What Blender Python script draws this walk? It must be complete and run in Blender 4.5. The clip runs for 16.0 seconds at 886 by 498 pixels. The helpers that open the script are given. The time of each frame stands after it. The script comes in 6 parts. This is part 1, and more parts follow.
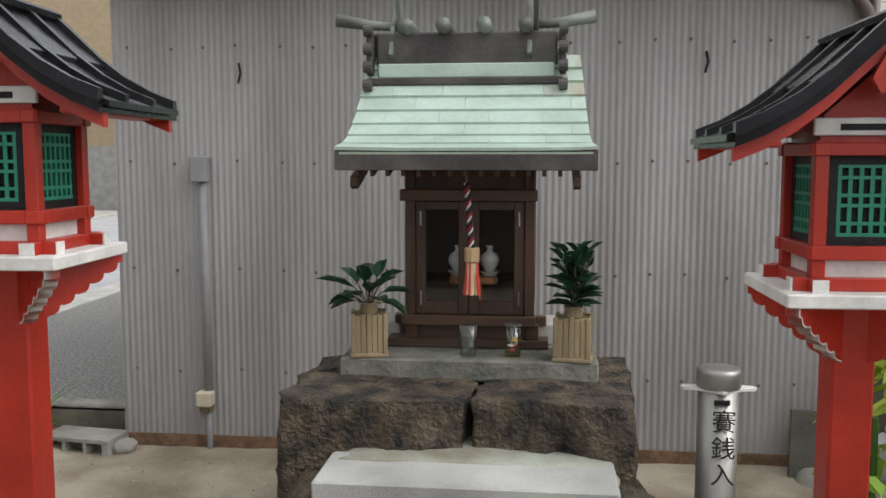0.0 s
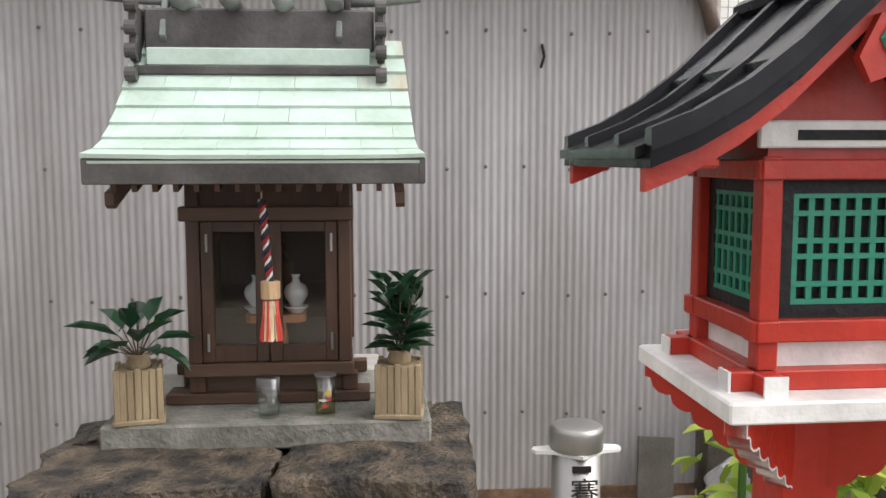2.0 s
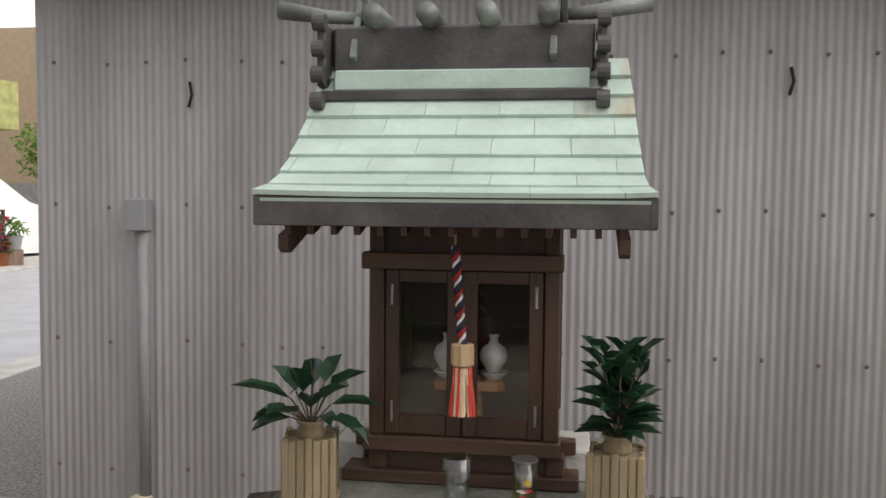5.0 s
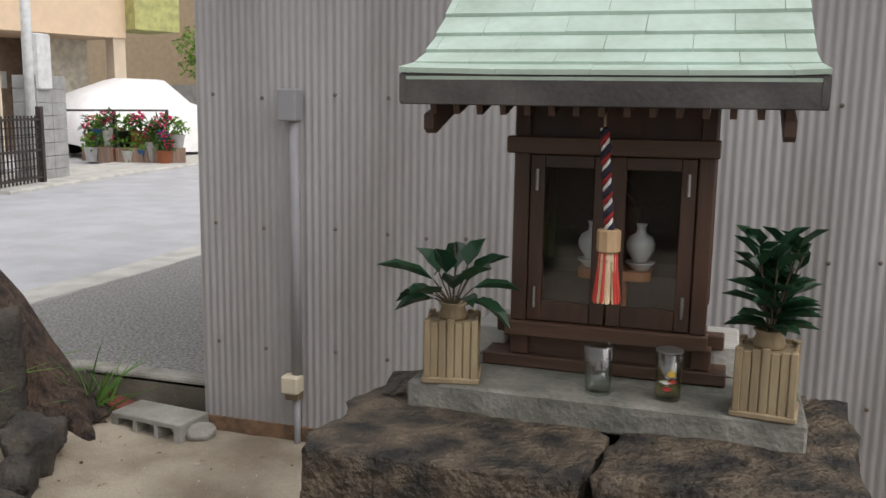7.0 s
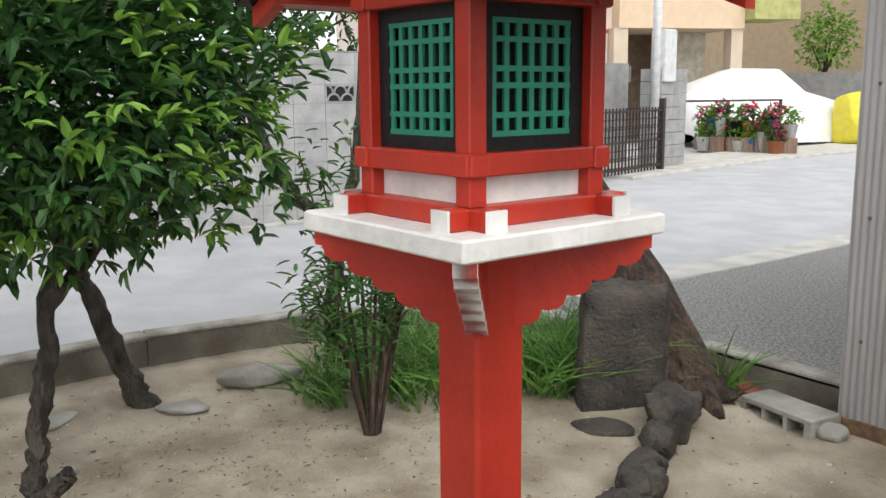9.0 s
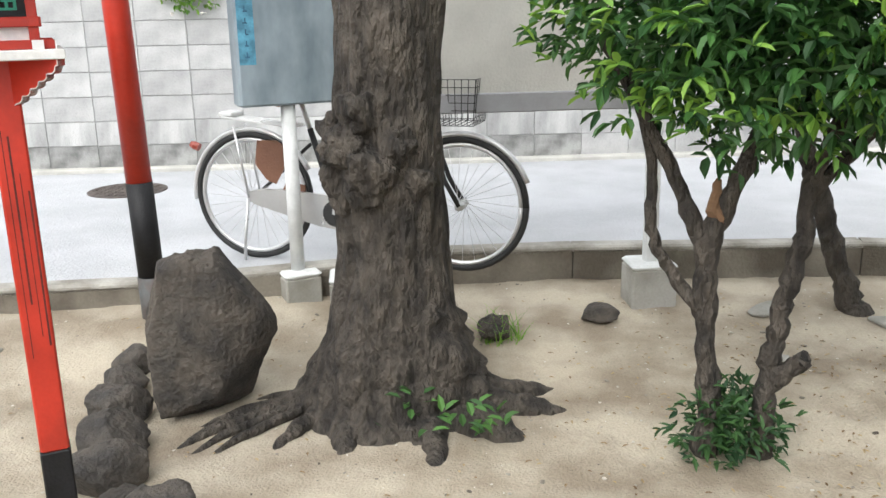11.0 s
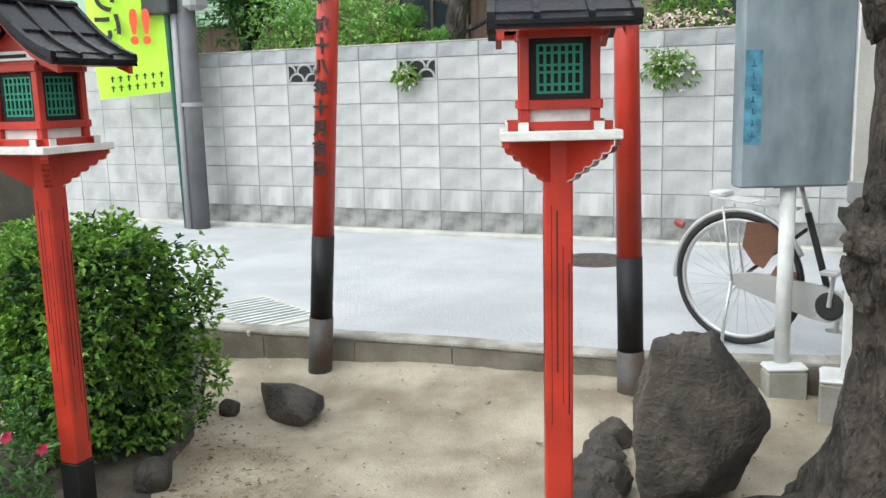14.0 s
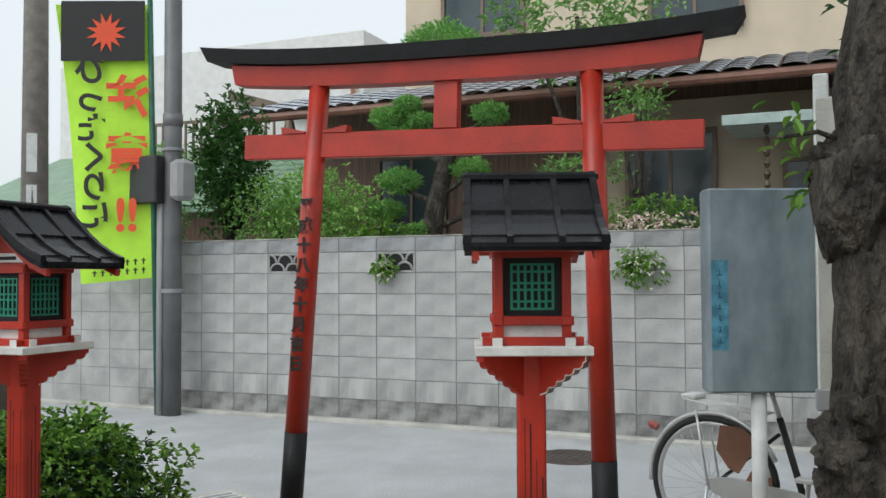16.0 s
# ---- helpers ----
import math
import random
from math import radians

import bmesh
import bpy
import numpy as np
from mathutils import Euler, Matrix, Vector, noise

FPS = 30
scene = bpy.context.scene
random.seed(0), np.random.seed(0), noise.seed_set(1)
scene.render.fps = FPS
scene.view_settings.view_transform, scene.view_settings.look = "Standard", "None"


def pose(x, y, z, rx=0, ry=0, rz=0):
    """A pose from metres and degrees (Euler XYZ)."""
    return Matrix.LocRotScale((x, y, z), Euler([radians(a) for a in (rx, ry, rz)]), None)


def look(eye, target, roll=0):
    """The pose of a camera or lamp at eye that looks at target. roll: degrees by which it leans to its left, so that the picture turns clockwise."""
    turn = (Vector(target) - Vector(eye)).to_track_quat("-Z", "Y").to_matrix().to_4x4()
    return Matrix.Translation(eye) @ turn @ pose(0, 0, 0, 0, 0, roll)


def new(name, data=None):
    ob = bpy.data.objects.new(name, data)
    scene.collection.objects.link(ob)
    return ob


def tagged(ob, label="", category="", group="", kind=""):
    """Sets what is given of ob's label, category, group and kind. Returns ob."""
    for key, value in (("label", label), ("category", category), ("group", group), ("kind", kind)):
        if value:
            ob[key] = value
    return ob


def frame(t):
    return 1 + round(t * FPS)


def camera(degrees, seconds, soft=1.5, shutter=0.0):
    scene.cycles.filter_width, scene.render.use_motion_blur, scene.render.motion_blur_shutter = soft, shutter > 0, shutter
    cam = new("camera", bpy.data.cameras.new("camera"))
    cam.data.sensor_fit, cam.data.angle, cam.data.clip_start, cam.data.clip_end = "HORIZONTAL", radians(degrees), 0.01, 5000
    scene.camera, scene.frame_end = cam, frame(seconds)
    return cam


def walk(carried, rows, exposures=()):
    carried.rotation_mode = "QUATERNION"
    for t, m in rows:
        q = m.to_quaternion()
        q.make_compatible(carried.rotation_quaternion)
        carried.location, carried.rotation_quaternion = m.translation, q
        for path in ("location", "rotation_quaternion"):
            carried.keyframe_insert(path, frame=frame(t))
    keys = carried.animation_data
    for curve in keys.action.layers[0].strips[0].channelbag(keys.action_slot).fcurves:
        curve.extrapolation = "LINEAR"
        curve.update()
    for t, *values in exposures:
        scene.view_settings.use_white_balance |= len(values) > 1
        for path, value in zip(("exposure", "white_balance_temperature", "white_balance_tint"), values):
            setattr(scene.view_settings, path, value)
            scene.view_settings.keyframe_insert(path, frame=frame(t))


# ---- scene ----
cam = camera(52.7, 16.0)
PATH = [
    (0, (0.284, 0.544, 1.543), (0.066, 2.522, 1.344), -0.0),
    (0.5, (0.217, 0.672, 1.561), (0.223, 2.664, 1.378), -0.1),
    (1, (0.223, 0.812, 1.549), (0.318, 2.798, 1.333), 0.6),
    (1.5, (0.301, 0.998, 1.567), (0.389, 2.989, 1.398), 0.9),
    (2, (0.32, 1.129, 1.57), (0.48, 3.113, 1.369), -0.1),
    (2.5, (0.305, 1.281, 1.572), (0.639, 3.25, 1.464), 0.1),
    (3, (0.31, 1.411, 1.566), (0.584, 3.389, 1.458), -0.3),
    (3.5, (0.337, 1.52, 1.552), (0.38, 3.515, 1.42), -0.7),
    (4, (0.334, 1.544, 1.564), (0.206, 3.536, 1.452), -0.8),
    (4.2, (0.324, 1.544, 1.567), (0.139, 3.533, 1.465), -0.5),
    (6.3, (0.285, 1.563, 1.536), (-0.101, 3.514, 1.326), 1.0),
    (6.5, (0.283, 1.563, 1.524), (-0.146, 3.5, 1.271), 0.9),
    (7, (0.288, 1.575, 1.512), (-0.308, 3.457, 1.19), 0.9),
    (7.5, (0.266, 1.57, 1.508), (-0.58, 3.345, 1.144), 0.2),
    (8, (0.204, 1.515, 1.515), (-0.898, 3.145, 1.159), -0.2),
    (8.5, (0.165, 1.448, 1.524), (-1.194, 2.877, 1.195), -0.2),
    (9, (0.142, 1.388, 1.52), (-1.462, 2.53, 1.171), -0.5),
    (9.5, (0.13, 1.317, 1.51), (-1.676, 2.102, 1.122), -0.5),
    (10, (0.105, 1.265, 1.492), (-1.812, 1.69, 1.055), -0.5),
    (10.2, (0.1, 1.24, 1.484), (-1.838, 1.523, 1.026), -0.7),
    (12.3, (0.056, 0.877, 1.412), (-1.692, 0.097, 0.834), -0.9),
    (12.5, (0.064, 0.857, 1.41), (-1.648, 0.003, 0.829), -0.9),
    (13, (0.081, 0.823, 1.416), (-1.564, -0.169, 0.859), -1.1),
    (13.5, (0.087, 0.816, 1.434), (-1.54, -0.248, 0.964), -1.4),
    (14, (0.084, 0.819, 1.471), (-1.564, -0.262, 1.129), -1.5),
    (14.5, (0.085, 0.82, 1.497), (-1.583, -0.259, 1.267), -1.3),
    (15, (0.1, 0.825, 1.521), (-1.58, -0.253, 1.392), -1.1),
    (15.5, (0.119, 0.839, 1.542), (-1.572, -0.228, 1.525), -0.8),
    (16, (0.128, 0.848, 1.55), (-1.576, -0.198, 1.613), -0.3),
]
EXPOSURES = [
    (0.0, -0.82, 6450, 10), (0.5, -0.82, 6450, 11), (1.0, -0.44, 6450, 12), (1.5, -0.36, 6450, 12), (2.0, -0.18, 6500, 13), (2.5, -0.34, 6500, 13), (3.0, -0.55, 6700, 14), (3.5, -0.27, 6750, 13), (4.0, -0.46, 6700, 13),
    (6.5, -0.87, 6550, 13), (7.5, -0.76, 6500, 12), (8.5, -0.62, 6450, 10), (9.0, -0.52, 6450, 9), (9.5, -0.24, 6450, 9), (10.0, 0.14, 6450, 9),
    (12.5, -0.15, 6150, 5), (13.0, -0.17, 6150, 4), (13.5, -0.2, 6150, 4), (14.0, -0.21, 6150, 4), (15.0, -0.62, 6200, 4), (15.5, -0.86, 6200, 4), (16.0, -1.09, 6200, 4)]
walk(cam, [(t, look(eye, aim, roll)) for t, eye, aim, roll in PATH], EXPOSURES)

# ---- world, sun and exposure ----
world = bpy.data.worlds.new("world")
scene.world = world
world.use_nodes = True
wn = world.node_tree
sky = wn.nodes.new("ShaderNodeTexSky")
sky.sky_type, sky.sun_disc = "NISHITA", False
sky.sun_elevation, sky.sun_rotation = radians(46), radians(110)
sky.air_density, sky.dust_density, sky.ozone_density = 1.0, 6.0, 1.0
haze = wn.nodes.new("ShaderNodeHueSaturation")
haze.inputs["Saturation"].default_value, haze.inputs["Value"].default_value = 0.3, 2.0
wn.links.new(sky.outputs[0], haze.inputs["Color"])
cloud = wn.nodes.new("ShaderNodeMixRGB")
cloud.inputs[0].default_value, cloud.inputs[2].default_value = 0.6, (17.0, 17.2, 17.6, 1)
wn.links.new(haze.outputs[0], cloud.inputs[1])
wn.links.new(cloud.outputs[0], wn.nodes["Background"].inputs[0])
wn.nodes["Background"].inputs[1].default_value = 0.15
sun = new("sun", bpy.data.lights.new("sun", "SUN"))
sun.data.energy, sun.data.angle, sun.data.color = 1.1, radians(35), (1.0, 0.975, 0.94)
sun.matrix_world = look((9, -3.2, 10), (0, 0, 0))

# ---- materials ----
def mat(name, base, rough=0.65, metal=0.0, var=0.25, scale=6.0, fine=90.0, bump=0.25, tint=None, rand=0.0, stretch=(1, 1, 1), spec=0.5, trans=0.0, depth=0.01):
    """A surface whose colour varies at two scales, with fine relief. tint: a second colour in patches. rand: how far each object differs."""
    m = bpy.data.materials.new(name)
    m.use_nodes = True
    n, l = m.node_tree.nodes, m.node_tree.links
    b = n["Principled BSDF"]
    tc, mp = n.new("ShaderNodeTexCoord"), n.new("ShaderNodeMapping")
    mp.inputs["Scale"].default_value = stretch
    l.new(tc.outputs["Object"], mp.inputs[0])
    big, small = n.new("ShaderNodeTexNoise"), n.new("ShaderNodeTexNoise")
    for tex, s, d in ((big, scale, 5.0), (small, fine, 3.0)):
        tex.inputs["Scale"].default_value, tex.inputs["Detail"].default_value = s, d
        l.new(mp.outputs[0], tex.inputs["Vector"])
    ramp = n.new("ShaderNodeValToRGB")
    lo = tint if tint else [c * (1 - var) for c in base]
    ramp.color_ramp.elements[0].color, ramp.color_ramp.elements[0].position = (*lo, 1), 0.36
    ramp.color_ramp.elements[1].color, ramp.color_ramp.elements[1].position = (*[min(1, c * (1 + var * 0.35)) for c in base], 1), 0.64
    l.new(big.outputs[0], ramp.inputs[0])
    mul = n.new("ShaderNodeMath")
    mul.operation = "MULTIPLY_ADD"
    mul.inputs[1].default_value, mul.inputs[2].default_value = var * 1.2, 1 - var * 0.6
    l.new(small.outputs[0], mul.inputs[0])
    val = mul.outputs[0]
    if rand:
        oi, r = n.new("ShaderNodeObjectInfo"), n.new("ShaderNodeMath")
        r.operation = "MULTIPLY_ADD"
        r.inputs[1].default_value, r.inputs[2].default_value = 2 * rand, 1 - rand
        l.new(oi.outputs["Random"], r.inputs[0])
        p = n.new("ShaderNodeMath")
        p.operation = "MULTIPLY"
        l.new(r.outputs[0], p.inputs[0]), l.new(val, p.inputs[1])
        val = p.outputs[0]
    hsv = n.new("ShaderNodeHueSaturation")
    l.new(ramp.outputs[0], hsv.inputs["Color"]), l.new(val, hsv.inputs["Value"])
    l.new(hsv.outputs[0], b.inputs["Base Color"])
    rr = n.new("ShaderNodeMapRange")
    rr.inputs[3].default_value, rr.inputs[4].default_value = max(0.02, rough - 0.12), min(1, rough + 0.12)
    l.new(big.outputs[0], rr.inputs[0]), l.new(rr.outputs[0], b.inputs["Roughness"])
    b.inputs["Metallic"].default_value = metal
    b.inputs["Specular IOR Level"].default_value = spec
    b.inputs["Transmission Weight"].default_value = trans
    if bump:
        bp = n.new("ShaderNodeBump")
        bp.inputs["Strength"].default_value, bp.inputs["Distance"].default_value = bump, depth
        mid = n.new("ShaderNodeTexNoise")
        mid.inputs["Scale"].default_value, mid.inputs["Detail"].default_value = fine * 0.35, 6.0
        l.new(mp.outputs[0], mid.inputs["Vector"])
        both = n.new("ShaderNodeMath")
        both.operation = "ADD"
        l.new(small.outputs[0], both.inputs[0]), l.new(mid.outputs[0], both.inputs[1])
        l.new(both.outputs[0], bp.inputs["Height"]), l.new(bp.outputs[0], b.inputs["Normal"])
    return m


def leaf_mat(name, a, b2, rough=0.45):
    """Leaves that differ one from another, a little see-through."""
    m = bpy.data.materials.new(name)
    m.use_nodes = True
    n, l = m.node_tree.nodes, m.node_tree.links
    p = n["Principled BSDF"]
    g, ramp = n.new("ShaderNodeNewGeometry"), n.new("ShaderNodeValToRGB")
    ramp.color_ramp.elements[0].color, ramp.color_ramp.elements[1].color = (*a, 1), (*b2, 1)
    l.new(g.outputs["Random Per Island"], ramp.inputs[0])
    l.new(ramp.outputs[0], p.inputs["Base Color"])
    p.inputs["Roughness"].default_value = rough
    tr, mix = n.new("ShaderNodeBsdfTranslucent"), n.new("ShaderNodeMixShader")
    mix.inputs[0].default_value = 0.25
    l.new(ramp.outputs[0], tr.inputs[0])
    l.new(p.outputs[0], mix.inputs[1]), l.new(tr.outputs[0], mix.inputs[2])
    l.new(mix.outputs[0], n["Material Output"].inputs[0])
    return m


# ---- building helpers ----
class B:
    """A growing mesh."""

    def __init__(self):
        self.v, self.f = [], []

    def add(self, vs, fs, m=None):
        k = len(self.v)
        self.v += [tuple(m @ Vector(p)) if m else tuple(p) for p in vs]
        self.f += [tuple(i + k for i in q) for q in fs]
        return self

    def box(self, x0, x1, y0, y1, z0, z1, m=None, c=0.0):
        """A box with edges cut back by c."""
        if c <= 0:
            vs = [(x, y, z) for z in (z0, z1) for y in (y0, y1) for x in (x0, x1)]
            return self.add(vs, [(0, 2, 3, 1), (4, 5, 7, 6), (0, 1, 5, 4), (2, 6, 7, 3), (0, 4, 6, 2), (1, 3, 7, 5)], m)
        def ring(z, i):
            return [(x0 + i + c, y0 + i, z), (x1 - i - c, y0 + i, z), (x1 - i, y0 + i + c, z), (x1 - i, y1 - i - c, z),
                    (x1 - i - c, y1 - i, z), (x0 + i + c, y1 - i, z), (x0 + i, y1 - i - c, z), (x0 + i, y0 + i + c, z)]
        vs = ring(z0, c) + ring(z0 + c, 0) + ring(z1 - c, 0) + ring(z1, c)
        fs = [tuple(range(7, -1, -1)), tuple(range(24, 32))]
        for r in range(3):
            fs += [(r * 8 + i, r * 8 + (i + 1) % 8, r * 8 + 8 + (i + 1) % 8, r * 8 + 8 + i) for i in range(8)]
        return self.add(vs, fs, m)

    def tube(self, path, radii, n=10, caps=True, wob=0.0, seed=0):
        """A round limb along a path."""
        rnd = random.Random(seed)
        pts = [Vector(p) for p in path]
        if not hasattr(radii, "__len__"):
            radii = [radii] * len(pts)
        rings, side = [], None
        for i, p in enumerate(pts):
            d = (pts[min(i + 1, len(pts) - 1)] - pts[max(i - 1, 0)]).normalized()
            if side is None:
                side = d.orthogonal().normalized()
            side = (side - d * side.dot(d)).normalized()
            up = d.cross(side)
            rings.append([p + (side * math.cos(2 * math.pi * k / n) + up * math.sin(2 * math.pi * k / n)) * radii[i] * (1 + rnd.uniform(-wob, wob)) for k in range(n)])
        fs = [(r * n + k, r * n + (k + 1) % n, r * n + n + (k + 1) % n, r * n + n + k) for r in range(len(pts) - 1) for k in range(n)]
        if caps:
            fs += [tuple(range(n - 1, -1, -1)), tuple(range((len(pts) - 1) * n, len(pts) * n))]
        return self.add([q for r in rings for q in r], fs)

    def lathe(self, prof, n=20, m=None, caps=True):
        """Turns (radius, z) pairs about z."""
        vs = [(r * math.cos(2 * math.pi * k / n), r * math.sin(2 * math.pi * k / n), z) for r, z in prof for k in range(n)]
        fs = [(r * n + k, r * n + (k + 1) % n, r * n + n + (k + 1) % n, r * n + n + k) for r in range(len(prof) - 1) for k in range(n)]
        if caps:
            fs += [tuple(range(n - 1, -1, -1)), tuple(range((len(prof) - 1) * n, len(prof) * n))]
        return self.add(vs, fs, m)

    def prism(self, poly, lo, hi, axis="y", m=None):
        """A flat outline, given as pairs, drawn out from lo to hi along an axis."""
        def place(a, b, c):
            return {"x": (c, a, b), "y": (a, c, b), "z": (a, b, c)}[axis]
        n = len(poly)
        vs = [place(a, b, lo) for a, b in poly] + [place(a, b, hi) for a, b in poly]
        fs = [tuple(range(n)), tuple(range(2 * n - 1, n - 1, -1))] + [(i, n + i, n + (i + 1) % n, (i + 1) % n) for i in range(n)]
        return self.add(vs, fs, m)

    def leaf(self, p, d, up, length, width, fold=0.25):
        """One pointed leaf, folded along its rib."""
        d = Vector(d).normalized()
        s = d.cross(Vector(up))
        s = s.normalized() if s.length > 1e-4 else d.orthogonal().normalized()
        u = s.cross(d)
        p = Vector(p)
        a, t = p + d * length * 0.5 - u * length * 0.04, p + d * length - u * length * 0.16
        w = s * width * 0.5
        q = p + d * length * 0.3
        r = p + d * length * 0.72 - u * length * 0.06
        lift = u * width * fold
        return self.add([p, q + w + lift, r + w * 0.75 + lift, t, r - w * 0.75 + lift, q - w + lift, a], [(0, 1, 6), (1, 2, 6), (2, 3, 6), (3, 4, 6), (4, 5, 6), (5, 0, 6)])

    def mesh(self, name, smooth=False, normals=True):
        me = bpy.data.meshes.new(name)
        me.from_pydata(self.v, [], self.f)
        if normals:
            bm = bmesh.new()
            bm.from_mesh(me)
            bmesh.ops.recalc_face_normals(bm, faces=bm.faces)
            bm.to_mesh(me)
            bm.free()
        if smooth:
            me.polygons.foreach_set("use_smooth", [True] * len(me.polygons))
        me.update()
        return me


def part(name, b, material, parent=None, label="", smooth=False, m=None, normals=True):
    """Links a mesh as one object under its thing."""
    me = b if isinstance(b, bpy.types.Mesh) else b.mesh(name, smooth, normals)
    if not me.materials:
        me.materials.append(material)
    ob = new(name, me)
    if parent:
        ob.parent = parent
    if m:
        ob.matrix_basis = m
    if label:
        ob["label"] = label
    return ob


def thing(name, at=(0, 0, 0), rz=0.0, label="", category="", group="", kind=""):
    ob = new(name)
    ob.empty_display_size = 0.1
    ob.matrix_basis = pose(*at, 0, 0, rz)
    return tagged(ob, label, category, group, kind)


def solid(name, b, material, label="", category="", group="", kind="", smooth=False, m=None, normals=True):
    return tagged(part(name, b, material, None, "", smooth, m, normals), label, category, group, kind)


def rock_mesh(name, sx, sy, sz, seed, rough=0.18, sub=3, flat=0.0):
    """A weathered boulder; z from 0 to sz. flat: how square it is."""
    bm = bmesh.new()
    bmesh.ops.create_icosphere(bm, subdivisions=sub, radius=1.0)
    pr = random.Random(seed * 13 + 1)
    planes = [(Vector((pr.gauss(0, 1), pr.gauss(0, 1), pr.gauss(0, 0.8))).normalized(), pr.uniform(0.66, 0.92)) for _ in range(0 if flat >= 0.7 else 11)]
    off = Vector((seed * 7.3, seed * 3.1, seed * 1.7))
    for v in bm.verts:
        p = v.co.copy()
        if flat:
            k = 1.0 / max(abs(p.x), abs(p.y), abs(p.z))
            p = p.lerp(p * k, flat)
        d = 1 + rough * noise.noise(p * 1.3 + off) + rough * 0.5 * noise.noise(p * 3.1 + off) + rough * 0.25 * noise.noise(p * 8 + off)
        p *= d
        for n, k in planes:
            over = p.dot(n) - k
            if over > 0:
                p -= n * over * 0.85
        p *= 1 + rough * 0.16 * noise.noise(p * 14 + off)
        v.co = Vector((p.x * sx / 2, p.y * sy / 2, (p.z * 0.5 + 0.5) * sz))
    me = bpy.data.meshes.new(name)
    bm.to_mesh(me)
    bm.free()
    me.polygons.foreach_set("use_smooth", [True] * len(me.polygons))
    return me


def twisty(path, radii, seg=6, jit=0.25, seed=0):
    """A denser, crooked and knotty line through a limb's points."""
    rr = random.Random(seed)
    pts = [Vector(p) for p in path]
    P, R = [], []
    for i in range(len(pts) - 1):
        p0, p1, p2, p3 = pts[max(i - 1, 0)], pts[i], pts[i + 1], pts[min(i + 2, len(pts) - 1)]
        for k in range(seg):
            f = k / seg
            q = 0.5 * (2 * p1 + (p2 - p0) * f + (2 * p0 - 5 * p1 + 4 * p2 - p3) * f * f + (3 * p1 - p0 - 3 * p2 + p3) * f ** 3)
            r = radii[i] * (1 - f) + radii[i + 1] * f
            P.append(q + Vector((rr.gauss(0, 1), rr.gauss(0, 1), 0)) * r * jit * (0 if i == k == 0 else 1))
            R.append(r * rr.uniform(0.88, 1.16))
    P.append(pts[-1]), R.append(radii[-1])
    return P, R


def foliage(centre, size, count, length, width, seed, hollow=0.6, droop=0.0, spread=0.7, square=0.0):
    """Leaves in an uneven crown about a centre."""
    rnd = random.Random(seed)
    b = B()
    c = Vector(centre)
    n = 0
    while n < count:
        p = Vector((rnd.gauss(0, 1), rnd.gauss(0, 1), rnd.gauss(0, 1))).normalized()
        r = (hollow + (1 - hollow) * rnd.random()) * (1 + 0.28 * noise.noise(p * 2.3 + Vector((seed, 0, 0))) + 0.18 * noise.noise(p * 5.1 + Vector((0, seed, 0))))
        r *= (1 / max(abs(p.x), abs(p.y), abs(p.z))) ** square
        q = c + Vector((p.x * size[0], p.y * size[1], p.z * size[2])) * r
        for k in range(3):
            d = p * 0.6 + Vector((rnd.gauss(0, spread), rnd.gauss(0, spread), rnd.gauss(0.15 - droop, spread * 0.7)))
            b.leaf(q, d, (rnd.gauss(0, 0.3), rnd.gauss(0, 0.3), 1), length * rnd.uniform(0.7, 1.2), width * rnd.uniform(0.8, 1.1))
        n += 3
    return b

RED = mat("vermilion paint", (0.42, 0.028, 0.013), 0.4, var=0.22, scale=5, fine=60, bump=0.12, rand=0.05)
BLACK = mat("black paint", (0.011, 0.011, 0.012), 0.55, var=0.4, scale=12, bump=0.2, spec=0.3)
ROOFBLACK = mat("glossy black roof paint", (0.012, 0.012, 0.014), 0.26, var=0.5, scale=9, fine=40, bump=0.1, spec=0.16, depth=0.004)
WHITE = mat("white paint", (0.72, 0.71, 0.68), 0.55, var=0.18, scale=9, fine=70, bump=0.15, rand=0.04)
GREEN = mat("green lattice paint", (0.02, 0.24, 0.15), 0.5, var=0.2, bump=0.1)
TIN = mat("grey galvanised tin", (0.37, 0.358, 0.353), 0.5, 0.0, var=0.16, scale=2.2, fine=40, bump=0.06, tint=(0.295, 0.28, 0.27), stretch=(1.5, 1.5, 0.35))
RUST = mat("rusty tin", (0.2, 0.12, 0.07), 0.8, var=0.4, scale=20, bump=0.3)
SAND = mat("trodden sand", (0.385, 0.338, 0.262), 0.95, var=0.36, scale=3.0, fine=110, bump=1.0, tint=(0.235, 0.192, 0.138), depth=0.007)
ASPHALT = mat("worn pale asphalt", (0.43, 0.436, 0.45), 0.9, var=0.3, scale=2.2, fine=85, bump=0.9, tint=(0.4, 0.406, 0.418))
APRON = mat("coarse dark asphalt", (0.29, 0.284, 0.272), 0.95, var=0.5, scale=60, fine=120, bump=0.9)
CONC = mat("old concrete", (0.36, 0.35, 0.32), 0.9, var=0.25, scale=4, fine=80, bump=0.45, tint=(0.22, 0.21, 0.18))
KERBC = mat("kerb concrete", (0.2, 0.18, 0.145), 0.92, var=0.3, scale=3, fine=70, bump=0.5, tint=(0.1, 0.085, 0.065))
# paler than the kerb sides: the highlight along the top edge, as colour
KERBTOP = mat("kerb top with painted highlight", (0.36, 0.345, 0.31), 0.92, var=0.3, scale=5, fine=70, bump=0.5, tint=(0.2, 0.185, 0.155))
PALE = mat("pale concrete strip", (0.5, 0.49, 0.45), 0.9, var=0.2, scale=4, fine=70, bump=0.4)
